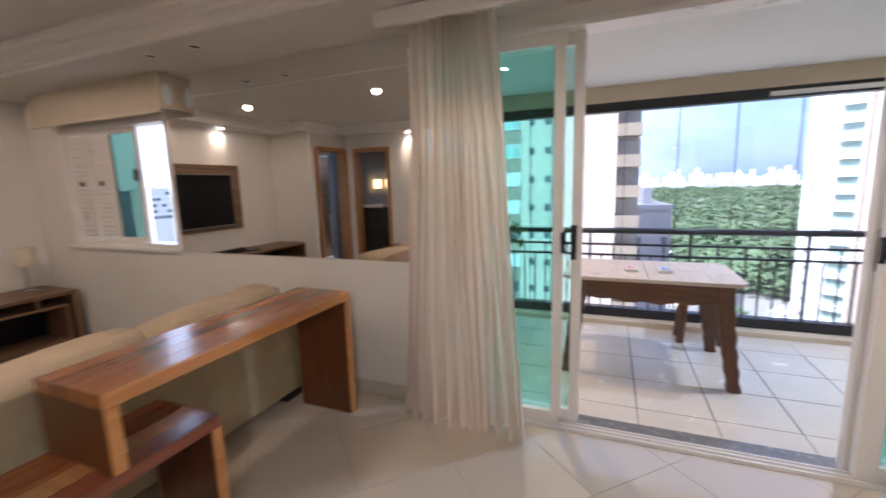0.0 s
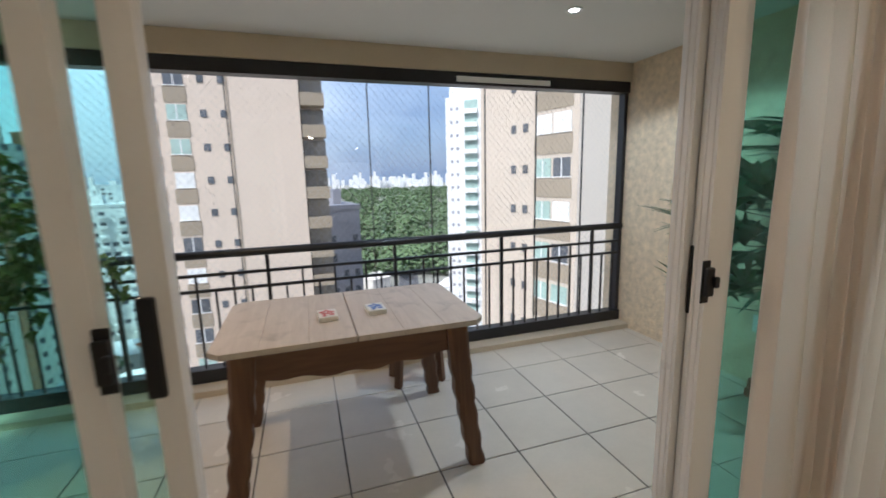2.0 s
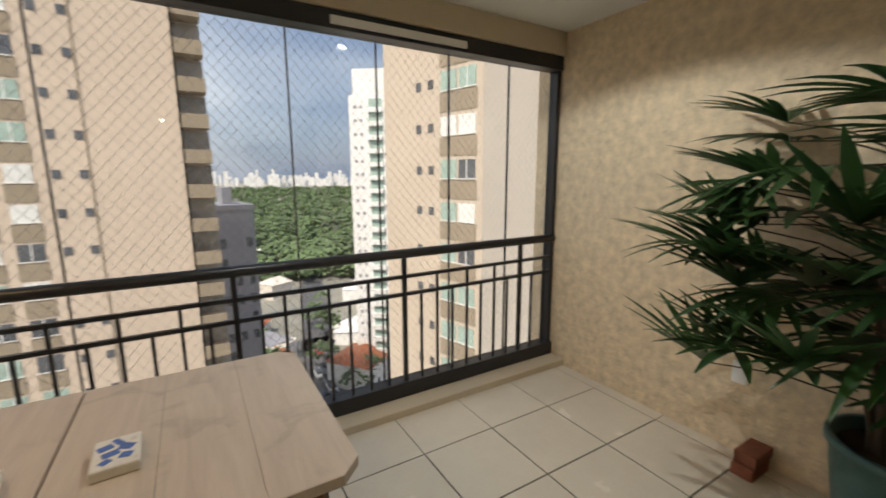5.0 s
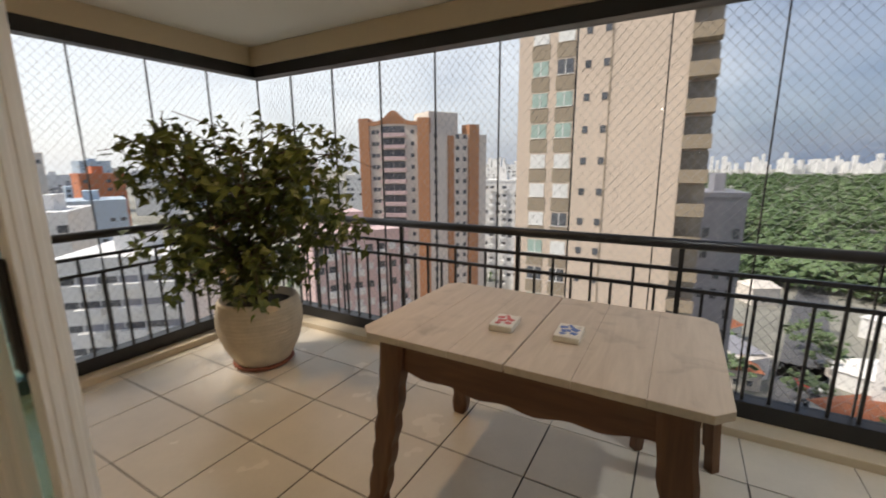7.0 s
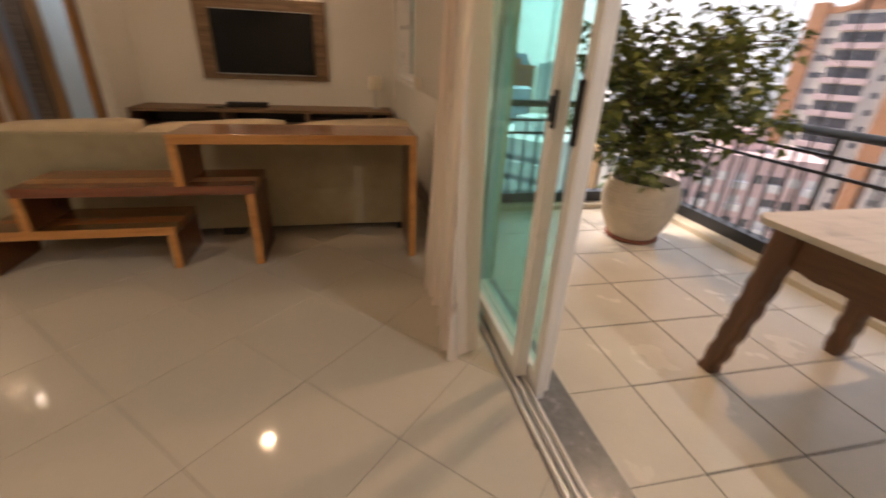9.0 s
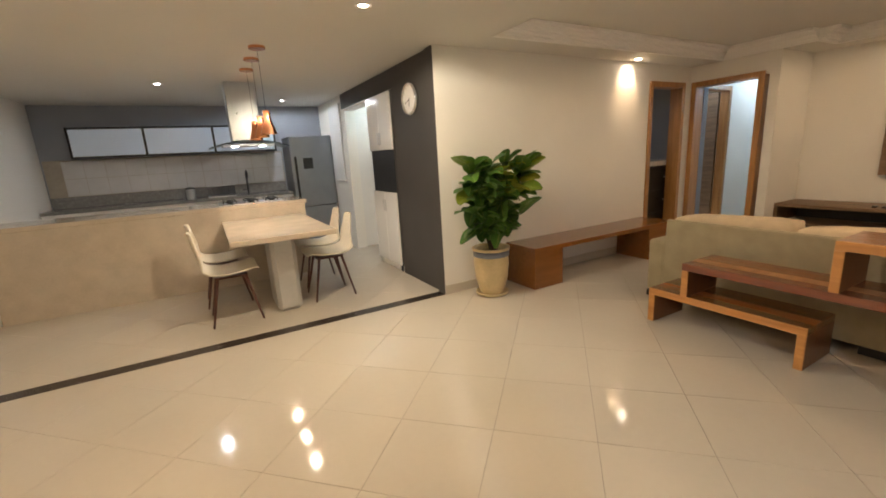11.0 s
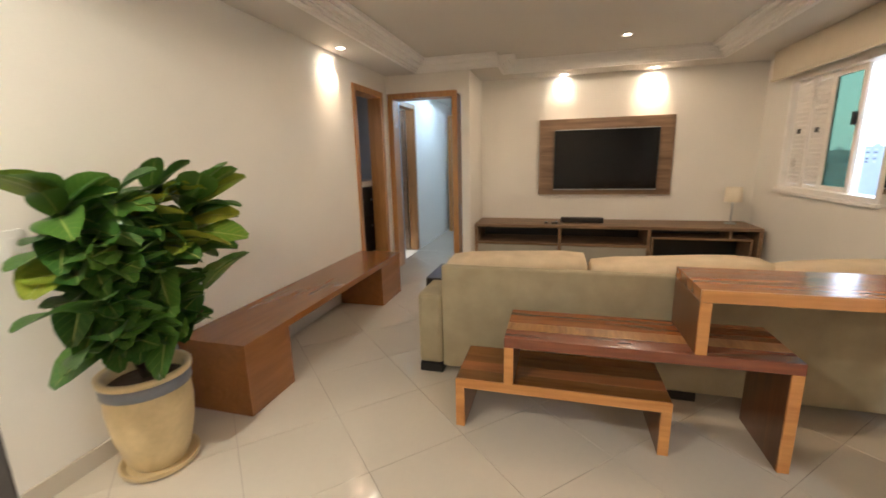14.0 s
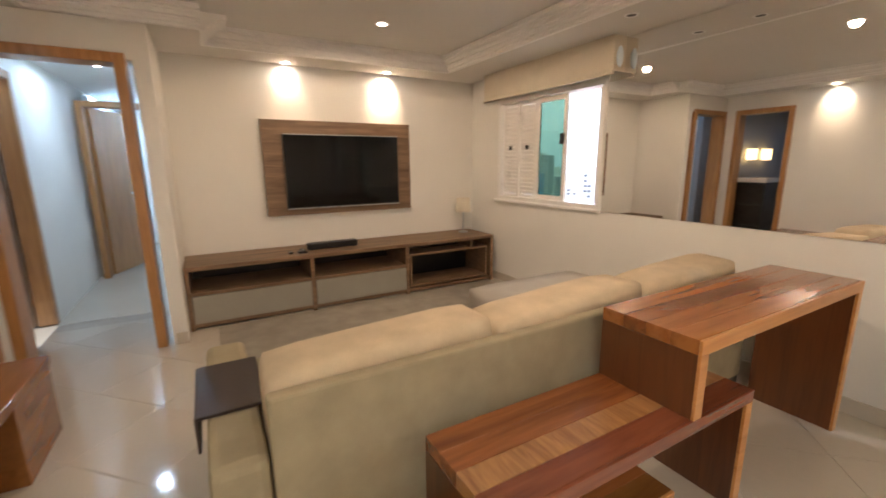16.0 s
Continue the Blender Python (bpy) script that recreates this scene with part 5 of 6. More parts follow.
def croton():
    cx, cy = -0.745, -1.40
    root = thing("potted_croton", (cx, cy, 0), "large-leaved green and yellow croton in a glazed pot", "potted plant")
    part("saucer", lathe(bmesh.new(), ((0.13, 0), (0.155, 0.012), (0.16, 0.035), (0.15, 0.035), (0.13, 0.018)), cx, cy), PLANTPOT, root, smooth=False)
    part("pot", lathe(bmesh.new(), ((0.105, 0.02), (0.125, 0.06), (0.155, 0.18), (0.168, 0.30), (0.165, 0.37), (0.160, 0.385)), cx, cy, 32, False), PLANTPOT, root, "yellow glazed pot", smooth=True)
    part("band", lathe(bmesh.new(), ((0.160, 0.385), (0.172, 0.39), (0.172, 0.435), (0.163, 0.44)), cx, cy, 32, False), POTBAND, root, "blue-grey band", smooth=True)
    part("rim", lathe(bmesh.new(), ((0.163, 0.44), (0.178, 0.445), (0.180, 0.468), (0.165, 0.472), (0.15, 0.46), (0.148, 0.41)), cx, cy, 32, False), PLANTPOT, root, "pale rim", smooth=True)
    part("soil", lathe(bmesh.new(), ((0.15, 0.39), (0.15, 0.41), (0.02, 0.425)), cx, cy), SOIL, root)
    rnd = random.Random(21)
    stem = bmesh.new()
    variants = []
    for k, mat in enumerate((CROTON, CROTON, CROTON, CROTONY)):
        bm = bmesh.new()
        seg = 7
        L, W = (0.245, 0.135) if k != 1 else (0.21, 0.125)
        curl, fold = (0.25, 0.08) if k != 2 else (0.45, 0.14)
        rows = []
        for i in range(seg + 1):
            u = i / seg
            w = W * math.sin(math.pi * min(0.985, 0.03 + 0.94 * u ** 1.15)) ** 0.62
            z = 0.10 * math.sin(u * 1.4) * L - curl * u * u * L
            rows.append([bm.verts.new((L * u, s * w / 2, z + fold * abs(s) ** 1.5 * w + 0.004 * math.sin(6 * u + 4 * s))) for s in (-1, -0.55, -0.035, 0.035, 0.55, 1)])
        for a, b in zip(rows, rows[1:]):
            for j in range(5):
                f = bm.faces.new((a[j], a[j + 1], b[j + 1], b[j]))
                f.material_index = 1 if j == 2 else 0
        variants.append(mesh_of("leaf", bm, [mat, VEIN], True))
    tops = []
    for (dx, dy, h) in ((0.22, 0.10, 0.82), (0.21, 0.00, 1.24), (0.02, 0.02, 1.22), (-0.12, 0.10, 1.05), (0.15, 0.05, 1.14), (-0.20, -0.02, 1.22), (0.05, 0.16, 0.78), (-0.30, 0.08, 1.15), (0.16, -0.06, 1.2), (-0.26, 0.16, 0.80), (-0.14, 0.22, 0.70)):
        pts = [(cx, cy, 0.41), (cx + dx * 0.4, cy + dy * 0.4, 0.41 + (h - 0.41) * 0.5), (cx + dx, cy + dy, h)]
        tube(stem, pts, 0.010, 6, 0.005)
        tops.append((dx, dy, h))
    part("stem", stem, BARK, root, smooth=True)
    for dx, dy, h in tops:
        for j in range(37):
            u = rnd.uniform(0.30, 1.0)
            p = Vector((cx + dx * u, cy + dy * u, 0.41 + (h - 0.41) * u))
            if p.z < 0.62:
                p.z += 0.1
            a = rnd.uniform(0, 6.28)
            if math.sin(a) < -0.3:
                a = -a
            s = rnd.uniform(0.80, 1.25)
            k = 3 if rnd.random() < (0.22 if dx < -0.1 and h > 1.0 else 0.05) and u > 0.6 else rnd.randint(0, 2)
            pitch = rnd.uniform(-0.65, 0.60) if u < 0.88 else rnd.uniform(-1.0, 0.2)
            M = Matrix.Translation(p) @ Matrix.Rotation(a, 4, "Z") @ Matrix.Rotation(pitch, 4, "Y") @ Matrix.Rotation(rnd.uniform(-0.75, 0.75), 4, "X") @ Matrix.Scale(s, 4)
            tip = M @ Vector((0.27, 0, 0))
            if tip.z < 0.57 or tip.x > cx + 0.47 or tip.y < LEFTY + 0.03 or (tip.z < 0.95 and tip.y > -1.13) or (tip.z < 0.95 and tip.x < -0.98):
                continue
            lf = piece("leaf", variants[k], root, M)
            lf.matrix_parent_inverse = Matrix.Translation(-ROOTS[root])


croton()

# ---- kitchen ----
setting("dark_panel", boxes((-0.399, -0.385, -2.66, LEFTY - 0.12, 0.0, LOW - 0.002), (-0.399, -0.385, -4.52, -2.66, 2.08, LOW - 0.002)), DARKPANEL, "dark grey cement-effect wall panel", "wall", 0.002)
setting("dark_panel_end", boxes((-0.3695, -0.360, LEFTY - 0.125, LEFTY - 0.004, 0.0, LOW - 0.002)), DARKPANEL, "dark grey cement-effect panel at the wall's end", "wall", 0.002)
kc = thing("kitchen_cabinet", (-0.42, -3.3, 0), "white gloss built-in cabinet with its open niche as a flat black sheet", "cabinet")
part("body", boxes((-0.399, -0.375, -3.38, -2.665, 0.08, 2.07)), DARKPANEL, kc)
# The niche has no depth here; flat black gives its shaded inside.
part("niche_dark_sheet", boxes((-0.374, -0.372, -3.36, -2.68, 0.96, 1.43)), BLACKPLASTIC, kc, "flat black sheet showing the niche as dark")
for z0, z1 in ((1.44, 2.06), (0.09, 0.95)):
    for y0, y1 in ((-3.375, -3.025), (-3.02, -2.67)):
        d = part("door", boxes((-0.372, -0.352, y0, y1, z0, z1)), WHITELAC, kc, "white gloss door", 0.003)
        hz = 0.72 if z0 < 1 else 1.5
        part("handle", boxes((-0.352, -0.338, (y1 - 0.03 if y0 < -3.2 else y0 + 0.02), (y1 - 0.02 if y0 < -3.2 else y0 + 0.03), hz, hz + 0.14)), CHROME, d, "chrome bar handle")
part("foot", boxes((-0.39, -0.36, -3.36, -3.33, 0.0, 0.081), (-0.39, -0.36, -2.72, -2.69, 0.0, 0.081)), CHROME, kc)
ck = thing("wall_clock", (-0.384, -2.15, 1.90), "round white wall clock in a steel ring", "clock")
bm = lathe(bmesh.new(), ((0.150, 0.0), (0.158, 0.02), (0.150, 0.045), (0.142, 0.045), (0.138, 0.03)), 0, 0, 40, False)
R90 = Matrix.Translation((-0.384, -2.15, 1.90)) @ Matrix.Rotation(radians(90), 4, "Y")
bmesh.ops.transform(bm, matrix=R90, verts=bm.verts)
part("rim", bm, CHROME, ck, "steel ring", smooth=True)
bm = lathe(bmesh.new(), ((0.140, 0.002), (0.140, 0.028)), 0, 0, 40)
bmesh.ops.transform(bm, matrix=R90, verts=bm.verts)
part("face", bm, WHITEPLASTIC, ck, "white face")
for r in range(12):
    bm = boxes((-0.003, 0.003, 0.115, 0.130, 0.0285, 0.030))
    bmesh.ops.transform(bm, matrix=R90 @ Matrix.Rotation(radians(30 * r), 4, "Z"), verts=bm.verts)
    part("hour_mark", bm, BLACKPLASTIC, ck)
for r, l in ((200, 0.10), (260, 0.07)):
    bm = boxes((-0.004, 0.004, -0.01, l, 0.0305, 0.032))
    bmesh.ops.transform(bm, matrix=R90 @ Matrix.Rotation(radians(r), 4, "Z"), verts=bm.verts)
    part("pointer", bm, BLACKPLASTIC, ck)

dt = thing("dining_table", (1.0, -2.7, 0), "dining table with polished beige stone top on a pale grey pedestal", "table")
part("tabletop", boxes((0.555, 1.43, -3.50, -1.97, 0.705, 0.75)), MARBLE, dt, "polished beige quartz top", 0.004)
part("pedestal", soften(boxes((0.89, 1.11, -2.63, -2.19, 0.0, 0.704)), 0.035, 1), surf("pale_grey_stone", (0.44, 0.43, 0.41), 0.35, 0.12, 6, 0.05, 60), dt, "pale grey chamfered stone pedestal")
ct = thing("cooktop_counter", (1.4, -3.85, 0), "beige stone kitchen peninsula with gas cooktop", "counter")
part("body", boxes((0.50, 3.38, -4.12, -3.51, 0.0, 0.87)), MARBLE, ct, bevel=0.003)
part("worktop", boxes((0.47, 3.39, -4.15, -3.505, 0.871, 0.915)), MARBLE, ct, "polished beige worktop", 0.004)
hob = thing("cooktop", (1.05, -3.86, 0.915), "steel gas cooktop with black pan supports", "cooktop")
part("plate", boxes((0.72, 1.42, -4.08, -3.62, 0.9152, 0.925)), SILVER, hob, bevel=0.003)
for x in (0.84, 1.07, 1.30):
    for y in (-3.97, -3.73):
        part("burner", lathe(bmesh.new(), ((0.035, 0.925), (0.035, 0.94), (0.02, 0.945)), x, y, 16), BLACKPLASTIC, hob)
        part("pan_support", boxes((x - 0.075, x + 0.075, y - 0.006, y + 0.006, 0.945, 0.957), (x - 0.006, x + 0.006, y - 0.075, y + 0.075, 0.945, 0.957), (x - 0.075, x - 0.063, y - 0.006, y + 0.006, 0.925, 0.945), (x + 0.063, x + 0.075, y - 0.006, y + 0.006, 0.925, 0.945)), BLACKMETAL, hob)
hd = thing("range_hood", (1.0, -3.86, 1.6), "steel island hood with curved glass canopy", "range hood")
part("shaft", boxes((0.85, 1.17, -4.0, -3.72, 1.62, LOW - 0.001)), SILVER, hd, "brushed steel shaft", 0.004)
bm = bmesh.new()
rows = []
for i in range(21):
    u = i / 20
    x = 0.57 + 0.85 * u
    z = 1.63 - 0.075 * (2 * u - 1) ** 2
    rows.append([bm.verts.new((x, y, zz)) for y, zz in ((-4.12, z), (-3.60, z), (-3.60, z + 0.008), (-4.12, z + 0.008))])
for a, b in zip(rows, rows[1:]):
    for k in range(4):
        bm.faces.new((a[k], a[(k + 1) % 4], b[(k + 1) % 4], b[k]))
part("canopy", bm, glass("smoked_canopy_glass", (0.45, 0.5, 0.52)), hd, "curved glass canopy", smooth=False)
part("underside", boxes((0.72, 1.28, -4.05, -3.67, 1.575, 1.60)), SILVER, hd, bevel=0.004)
for x in (0.85, 1.15):
    part("lamp_face", lathe(bmesh.new(), ((0.03, 1.570), (0.03, 1.5745)), x, -3.75, 16), BULBCOOL, hd, "lit hood lamp")
for k, y in enumerate((-2.12, -2.55, -3.02)):
    pl = thing("pendant_lamp", (0.99, y, 1.55), "lit copper pendant lamp above the dining table", "pendant lamp", "pendants above the table")
    part("ceiling_rose", lathe(bmesh.new(), ((0.065, LOW - 0.022), (0.065, LOW - 0.001)), 0.99, y, 24), COPPER, pl, "copper ceiling rose", 0.003)
    part("cord", lathe(bmesh.new(), ((0.0016, 1.79), (0.0016, LOW - 0.022)), 0.99, y, 6), BLACKPLASTIC, pl)
    part("shade", lathe(bmesh.new(), ((0.066, 1.60), (0.052, 1.65), (0.034, 1.70), (0.027, 1.765), (0.026, 1.79), (0.008, 1.795), (0.022, 1.785), (0.024, 1.76), (0.030, 1.697), (0.048, 1.648), (0.062, 1.60)), 0.99, y, 28, False), COPPER, pl, "flared copper shade", smooth=True)
    part("bulb", lathe(bmesh.new(), ((0.005, 1.608), (0.028, 1.618), (0.03, 1.635), (0.012, 1.67)), 0.99, y, 16), BULB, pl, "lit bulb", smooth=True)
    lamp("pendant_bulb", "SPOT", look((0.99, y, 1.598), (0.99, y + 0.0001, 0)), 3, (1.0, 0.86, 0.68), radius=0.03, spot=130)


def chair(cx, cy, face, label):
    """A moulded shell chair on four slim splayed legs."""
    root = thing("dining_chair", (cx, cy, 0), label, "chair", "chairs round the dining table")
    bm = bmesh.new()
    prof = [(0.22, 0.445, 0.20), (0.19, 0.455, 0.215), (0.08, 0.435, 0.225), (-0.06, 0.425, 0.225), (-0.16, 0.44, 0.22), (-0.215, 0.50, 0.205), (-0.245, 0.60, 0.17), (-0.27, 0.72, 0.13), (-0.285, 0.81, 0.10), (-0.287, 0.825, 0.07)]
    n = 8
    rows = []
    for x, z, w in prof:
        rows.append([bm.verts.new((x + (0.03 * (2 * k / n - 1) ** 2 if z > 0.5 else 0), w * (2 * k / n - 1), z + (0.025 * (2 * k / n - 1) ** 2 if z < 0.5 else 0))) for k in range(n + 1)])
    for a, b in zip(rows, rows[1:]):
        for k in range(n):
            bm.faces.new((a[k], a[k + 1], b[k + 1], b[k]))
    bmesh.ops.recalc_face_normals(bm, faces=bm.faces[:])
    bmesh.ops.solidify(bm, geom=bm.faces[:], thickness=0.014)
    M = Matrix.Translation((cx, cy, 0)) @ Matrix.Rotation(radians(face), 4, "Z")
    bmesh.ops.transform(bm, matrix=M, verts=bm.verts)
    part("shell", bm, SHELL, root, "cream moulded seat", smooth=True)
    for sx in (1, -1):
        for sy in (1, -1):
            bm = bmesh.new()
            tube(bm, (M @ Vector((0.11 * sx, 0.12 * sy, 0.42)), M @ Vector((0.20 * sx, 0.19 * sy, 0.0))), 0.014, 8, 0.009)
            part("leg", bm, CHAIRLEG, root, "dark red-brown slim leg", smooth=True)
    bm = boxes((-0.13, 0.13, -0.13, 0.13, 0.405, 0.42))
    bmesh.ops.transform(bm, matrix=M, verts=bm.verts)
    part("seat_frame", bm, CHAIRLEG, root)
    return root


chair(1.45, -2.34, 180, "cream moulded chair with slim dark red legs")
chair(1.48, -2.95, 180, "cream moulded chair with slim dark red legs")
chair(0.55, -2.46, 0, "cream moulded chair with slim dark red legs")
chair(0.52, -3.00, 0, "cream moulded chair with slim dark red legs")

fg = thing("refrigerator", (-0.05, -5.6, 0), "tall brushed steel two-door refrigerator", "refrigerator")
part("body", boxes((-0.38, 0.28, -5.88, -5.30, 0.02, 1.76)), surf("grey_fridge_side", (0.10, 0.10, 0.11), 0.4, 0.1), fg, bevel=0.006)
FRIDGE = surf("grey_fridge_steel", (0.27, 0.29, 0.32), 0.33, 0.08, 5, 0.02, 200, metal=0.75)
part("door", boxes((-0.38, 0.28, -5.298, -5.24, 0.65, 1.76)), FRIDGE, fg, "steel upper door", 0.012)
part("door", boxes((-0.38, 0.28, -5.298, -5.24, 0.03, 0.64)), FRIDGE, fg, "steel lower door", 0.012)
part("handle", boxes((0.20, 0.235, -5.238, -5.20, 0.75, 1.45)), BLACKPLASTIC, fg, "dark handle", 0.008)
part("display", boxes((-0.05, 0.10, -5.238, -5.234, 1.25, 1.42)), BLACKPLASTIC, fg)
part("foot", boxes((-0.36, 0.26, -5.85, -5.33, 0.0, 0.021)), BLACKPLASTIC, fg)
uc = thing("wall_cabinet", (1.4, -5.7, 1.55), "long wall cabinet with blue-white glass front in a black frame", "cabinet")
part("body", boxes((0.42, 3.0, -5.89, -5.57, 1.56, 1.97)), BLACKMETAL, uc, bevel=0.003)
for a, b in ((0.45, 1.28), (1.31, 2.14), (2.17, 2.97)):
    part("door", boxes((a, b, -5.569, -5.555, 1.59, 1.94)), WHITEGLASS, uc, "pale blue glass door", 0.002)
bc = thing("kitchen_counter", (1.4, -5.6, 0), "grey stone back counter with sink", "counter")
part("body", boxes((0.30, 3.38, -5.89, -5.32, 0.0, 0.87)), WHITELAC, bc)
part("worktop", boxes((0.30, 3.38, -5.89, -5.29, 0.871, 0.91)), GRANITE, bc, bevel=0.003)
part("upstand", boxes((0.30, 3.38, -5.89, -5.86, 0.911, 1.06)), GRANITE, bc, bevel=0.002)
fa = thing("faucet", (0.92, -5.62, 0.91), "tall dark arched kitchen faucet", "faucet")
part("spout", tube(bmesh.new(), ((0.92, -5.70, 0.91), (0.92, -5.70, 1.18), (0.92, -5.68, 1.25), (0.92, -5.62, 1.28), (0.92, -5.56, 1.25), (0.92, -5.54, 1.17)), 0.014, 10), BLACKMETAL, fa, smooth=True)
part("lever", boxes((0.93, 1.0, -5.71, -5.695, 0.97, 0.985)), BLACKMETAL, fa, bevel=0.003)
drk = thing("dish_rack", (1.30, -5.55, 0.91), "wire dish rack with steel tray", "dish rack")
part("tray", boxes((1.12, 1.50, -5.68, -5.42, 0.9105, 0.93)), SILVER, drk, bevel=0.003)
part("wire", boxes(*[(1.13 + k * 0.03, 1.133 + k * 0.03, -5.67, -5.43, 0.93, 1.08) for k in range(13)]), BLACKMETAL, drk)
for y in (-5.43, -5.68):
    part("rim", boxes((1.12, 1.50, y, y + 0.005, 1.075, 1.085)), SILVER, drk)
jar = thing("steel_canister", (1.72, -5.5, 0.91), "steel canister on the back counter", "canister")
part("body", lathe(bmesh.new(), ((0.06, 0.9105), (0.06, 1.06)), 1.72, -5.5, 24), SILVER, jar, smooth=False)
part("lid", lathe(bmesh.new(), ((0.062, 1.061), (0.062, 1.08), (0.02, 1.09)), 1.72, -5.5, 24), BLACKPLASTIC, jar)
splash = setting("splashback", boxes((0.30, 3.38, -5.899, -5.892, 1.06, 1.56)), GROUT, "pale tiled kitchen splashback", "tiles")
tile_me = mesh_of("tile", soften(boxes((-0.118, 0.118, -0.004, 0.004, -0.118, 0.118)), 0.002), SPLASH)
for i in range(12):
    for j in range(2):
        piece("tile", tile_me, splash, Matrix.Translation((0.43 + 0.24 * i, -5.888, 1.185 + 0.24 * j)))
rb = thing("roman_blind", (-0.39, -4.95, 1.05), "white fabric blind on the kitchen side wall", "blind")
part("cloth", boxes((-0.395, -0.375, -5.20, -4.62, 1.05, 2.18)), surf("white_blind_cloth", (0.75, 0.75, 0.74), 0.8, 0.05), rb, bevel=0.003)
part("bottom_bar", boxes((-0.397, -0.370, -5.20, -4.62, 1.03, 1.049)), WHITEMETAL, rb)

# ---- bedroom and corridor glimpses ----
bd = thing("bed", (-3.3, -3.4, 0), "bed with dark patterned cover and white pillow", "bed")
part("base", boxes((-4.1, -2.4, -4.95, -2.75, 0.02, 0.35)), BLUEDARK, bd, bevel=0.02)
part("mattress", pad(-4.1, -2.4, -4.95, -2.75, 0.35, 0.62, 0.06), surf("white_linen", (0.75, 0.73, 0.70), 0.9, 0.05), bd, smooth=True)
part("headboard", boxes((-4.15, -2.35, -4.995, -4.94, 0.0, 1.1)), WALNUT, bd, bevel=0.01)
part("pillow", pad(-3.95, -3.35, -4.85, -4.45, 0.61, 0.76, 0.07), surf("white_pillow", (0.78, 0.76, 0.74), 0.9, 0.05), bd, smooth=True)
ds = thing("dresser", (-4.13, -2.10, 0), "black patterned dresser with white top", "dresser")
part("body", boxes((-4.55, -3.72, -2.33, -1.88, 0.02, 1.03)), surf("black_floral_panel", (0.03, 0.03, 0.028), 0.4, 0.9, 9), ds, bevel=0.004)
part("top", boxes((-4.57, -3.70, -2.35, -1.86, 1.031, 1.095)), WHITELAC, ds, "white top", 0.004)
for z in (0.08, 0.40, 0.72):
    dwr = part("drawer", boxes((-4.53, -3.74, -1.879, -1.868, z, z + 0.29)), surf("black_lacquer_front", (0.022, 0.020, 0.018), 0.3, 0.5, 12), ds, "black patterned drawer front", 0.003)
    part("knob", lathe(bmesh.new(), ((0.012, 0.0), (0.016, 0.008), (0.010, 0.014)), 0, 0, 12), SILVER, dwr).matrix_local = Matrix.Translation((-4.13, -1.868, z + 0.15)) @ Matrix.Rotation(radians(-90), 4, "X")
for y in (-3.10, -3.62):
    nl = thing("wall_lamp", (-4.6, y, 1.38), "lit warm square lamp on the bedroom wall", "lamp", "bedroom wall lamps")
    part("bracket", boxes((-4.599, -4.56, y - 0.02, y + 0.02, 1.40, 1.50)), SILVER, nl)
    part("shade", soften(boxes((-4.559, -4.46, y - 0.09, y + 0.09, 1.37, 1.56)), 0.01), LAMPGLOW, nl, "lit warm shade")
wr = thing("wardrobe", (-7.9, -2.0, 0), "pale blue-white wardrobe in the far room", "wardrobe")
part("body", boxes((-9.3, -7.4, -1.62, -1.55, 0.0, 2.2)), surf("pale_blue_lacquer", (0.55, 0.68, 0.78), 0.3, 0.05), wr, bevel=0.003)
for x in (-8.7, -8.1):
    part("handle", boxes((x, x + 0.012, -1.549, -1.53, 0.9, 1.3)), CHROME, wr)

# ---- the city outside ----
GZ = -46.0
STONE_A = surf("beige_tower_render", (0.58, 0.475, 0.385), 0.9, 0.06, 0.15, 0.05, 2)
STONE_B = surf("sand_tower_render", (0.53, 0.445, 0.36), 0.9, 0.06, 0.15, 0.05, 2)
# STONE_B's lit side: the light is painted in as a paler tone.
STONE_LIT = surf("lit_sand_render", (0.64, 0.565, 0.475), 0.9, 0.06, 0.15, 0.05, 2)
SPANDREL = surf("brown_grey_spandrel", (0.30, 0.245, 0.18), 0.9, 0.08, 0.5, 0.05, 3)
# Terracotta to pink, and DARKWIN, are paled: distance haze in the colour.
ORANGE = surf("hazed_terracotta_cladding", (0.46, 0.225, 0.12), 0.9, 0.1, 0.3, 0.05, 3)
OFFWHITE = surf("hazed_offwhite_render", (0.68, 0.62, 0.55), 0.9, 0.06, 0.2, 0.05, 3)
WHITEB = surf("hazed_white_render", (0.76, 0.75, 0.73), 0.9, 0.05, 0.2, 0.05, 3)
PINK = surf("hazed_pink_render", (0.64, 0.475, 0.46), 0.9, 0.06, 0.2, 0.05, 3)
CONC = surf("grey_concrete_block", (0.27, 0.27, 0.30), 0.9, 0.1, 0.2, 0.05, 3)
BLUEB = surf("pale_blue_render", (0.48, 0.56, 0.64), 0.9, 0.06, 0.2, 0.05, 3)
DARKWIN = surf("hazed_dark_window", (0.075, 0.08, 0.09), 0.15, 0.4, 1.0, 0.0, 4, island=0.5)
SHUTTER = surf("white_shutter", (0.68, 0.68, 0.66), 0.6, 0.1, 1, 0.0, 4, island=0.2)
TEALWIN = surf("green_glass_window", (0.34, 0.45, 0.40), 0.15, 0.2, 1, 0.0, 4)
ROOFTILE = surf("red_roof_tiles", (0.34, 0.12, 0.06), 0.9, 0.2, 0.8, 0.3, 6)
ASPHALT = surf("asphalt", (0.09, 0.09, 0.095), 0.9, 0.15, 0.05, 0.05, 2)
GRASS = surf("city_ground", (0.27, 0.26, 0.22), 0.95, 0.5, 0.02, 0.05, 0.4)
TREE = surf("tree_canopy", (0.105, 0.155, 0.068), 0.9, 0.55, 0.03, 0.0, 0.3)
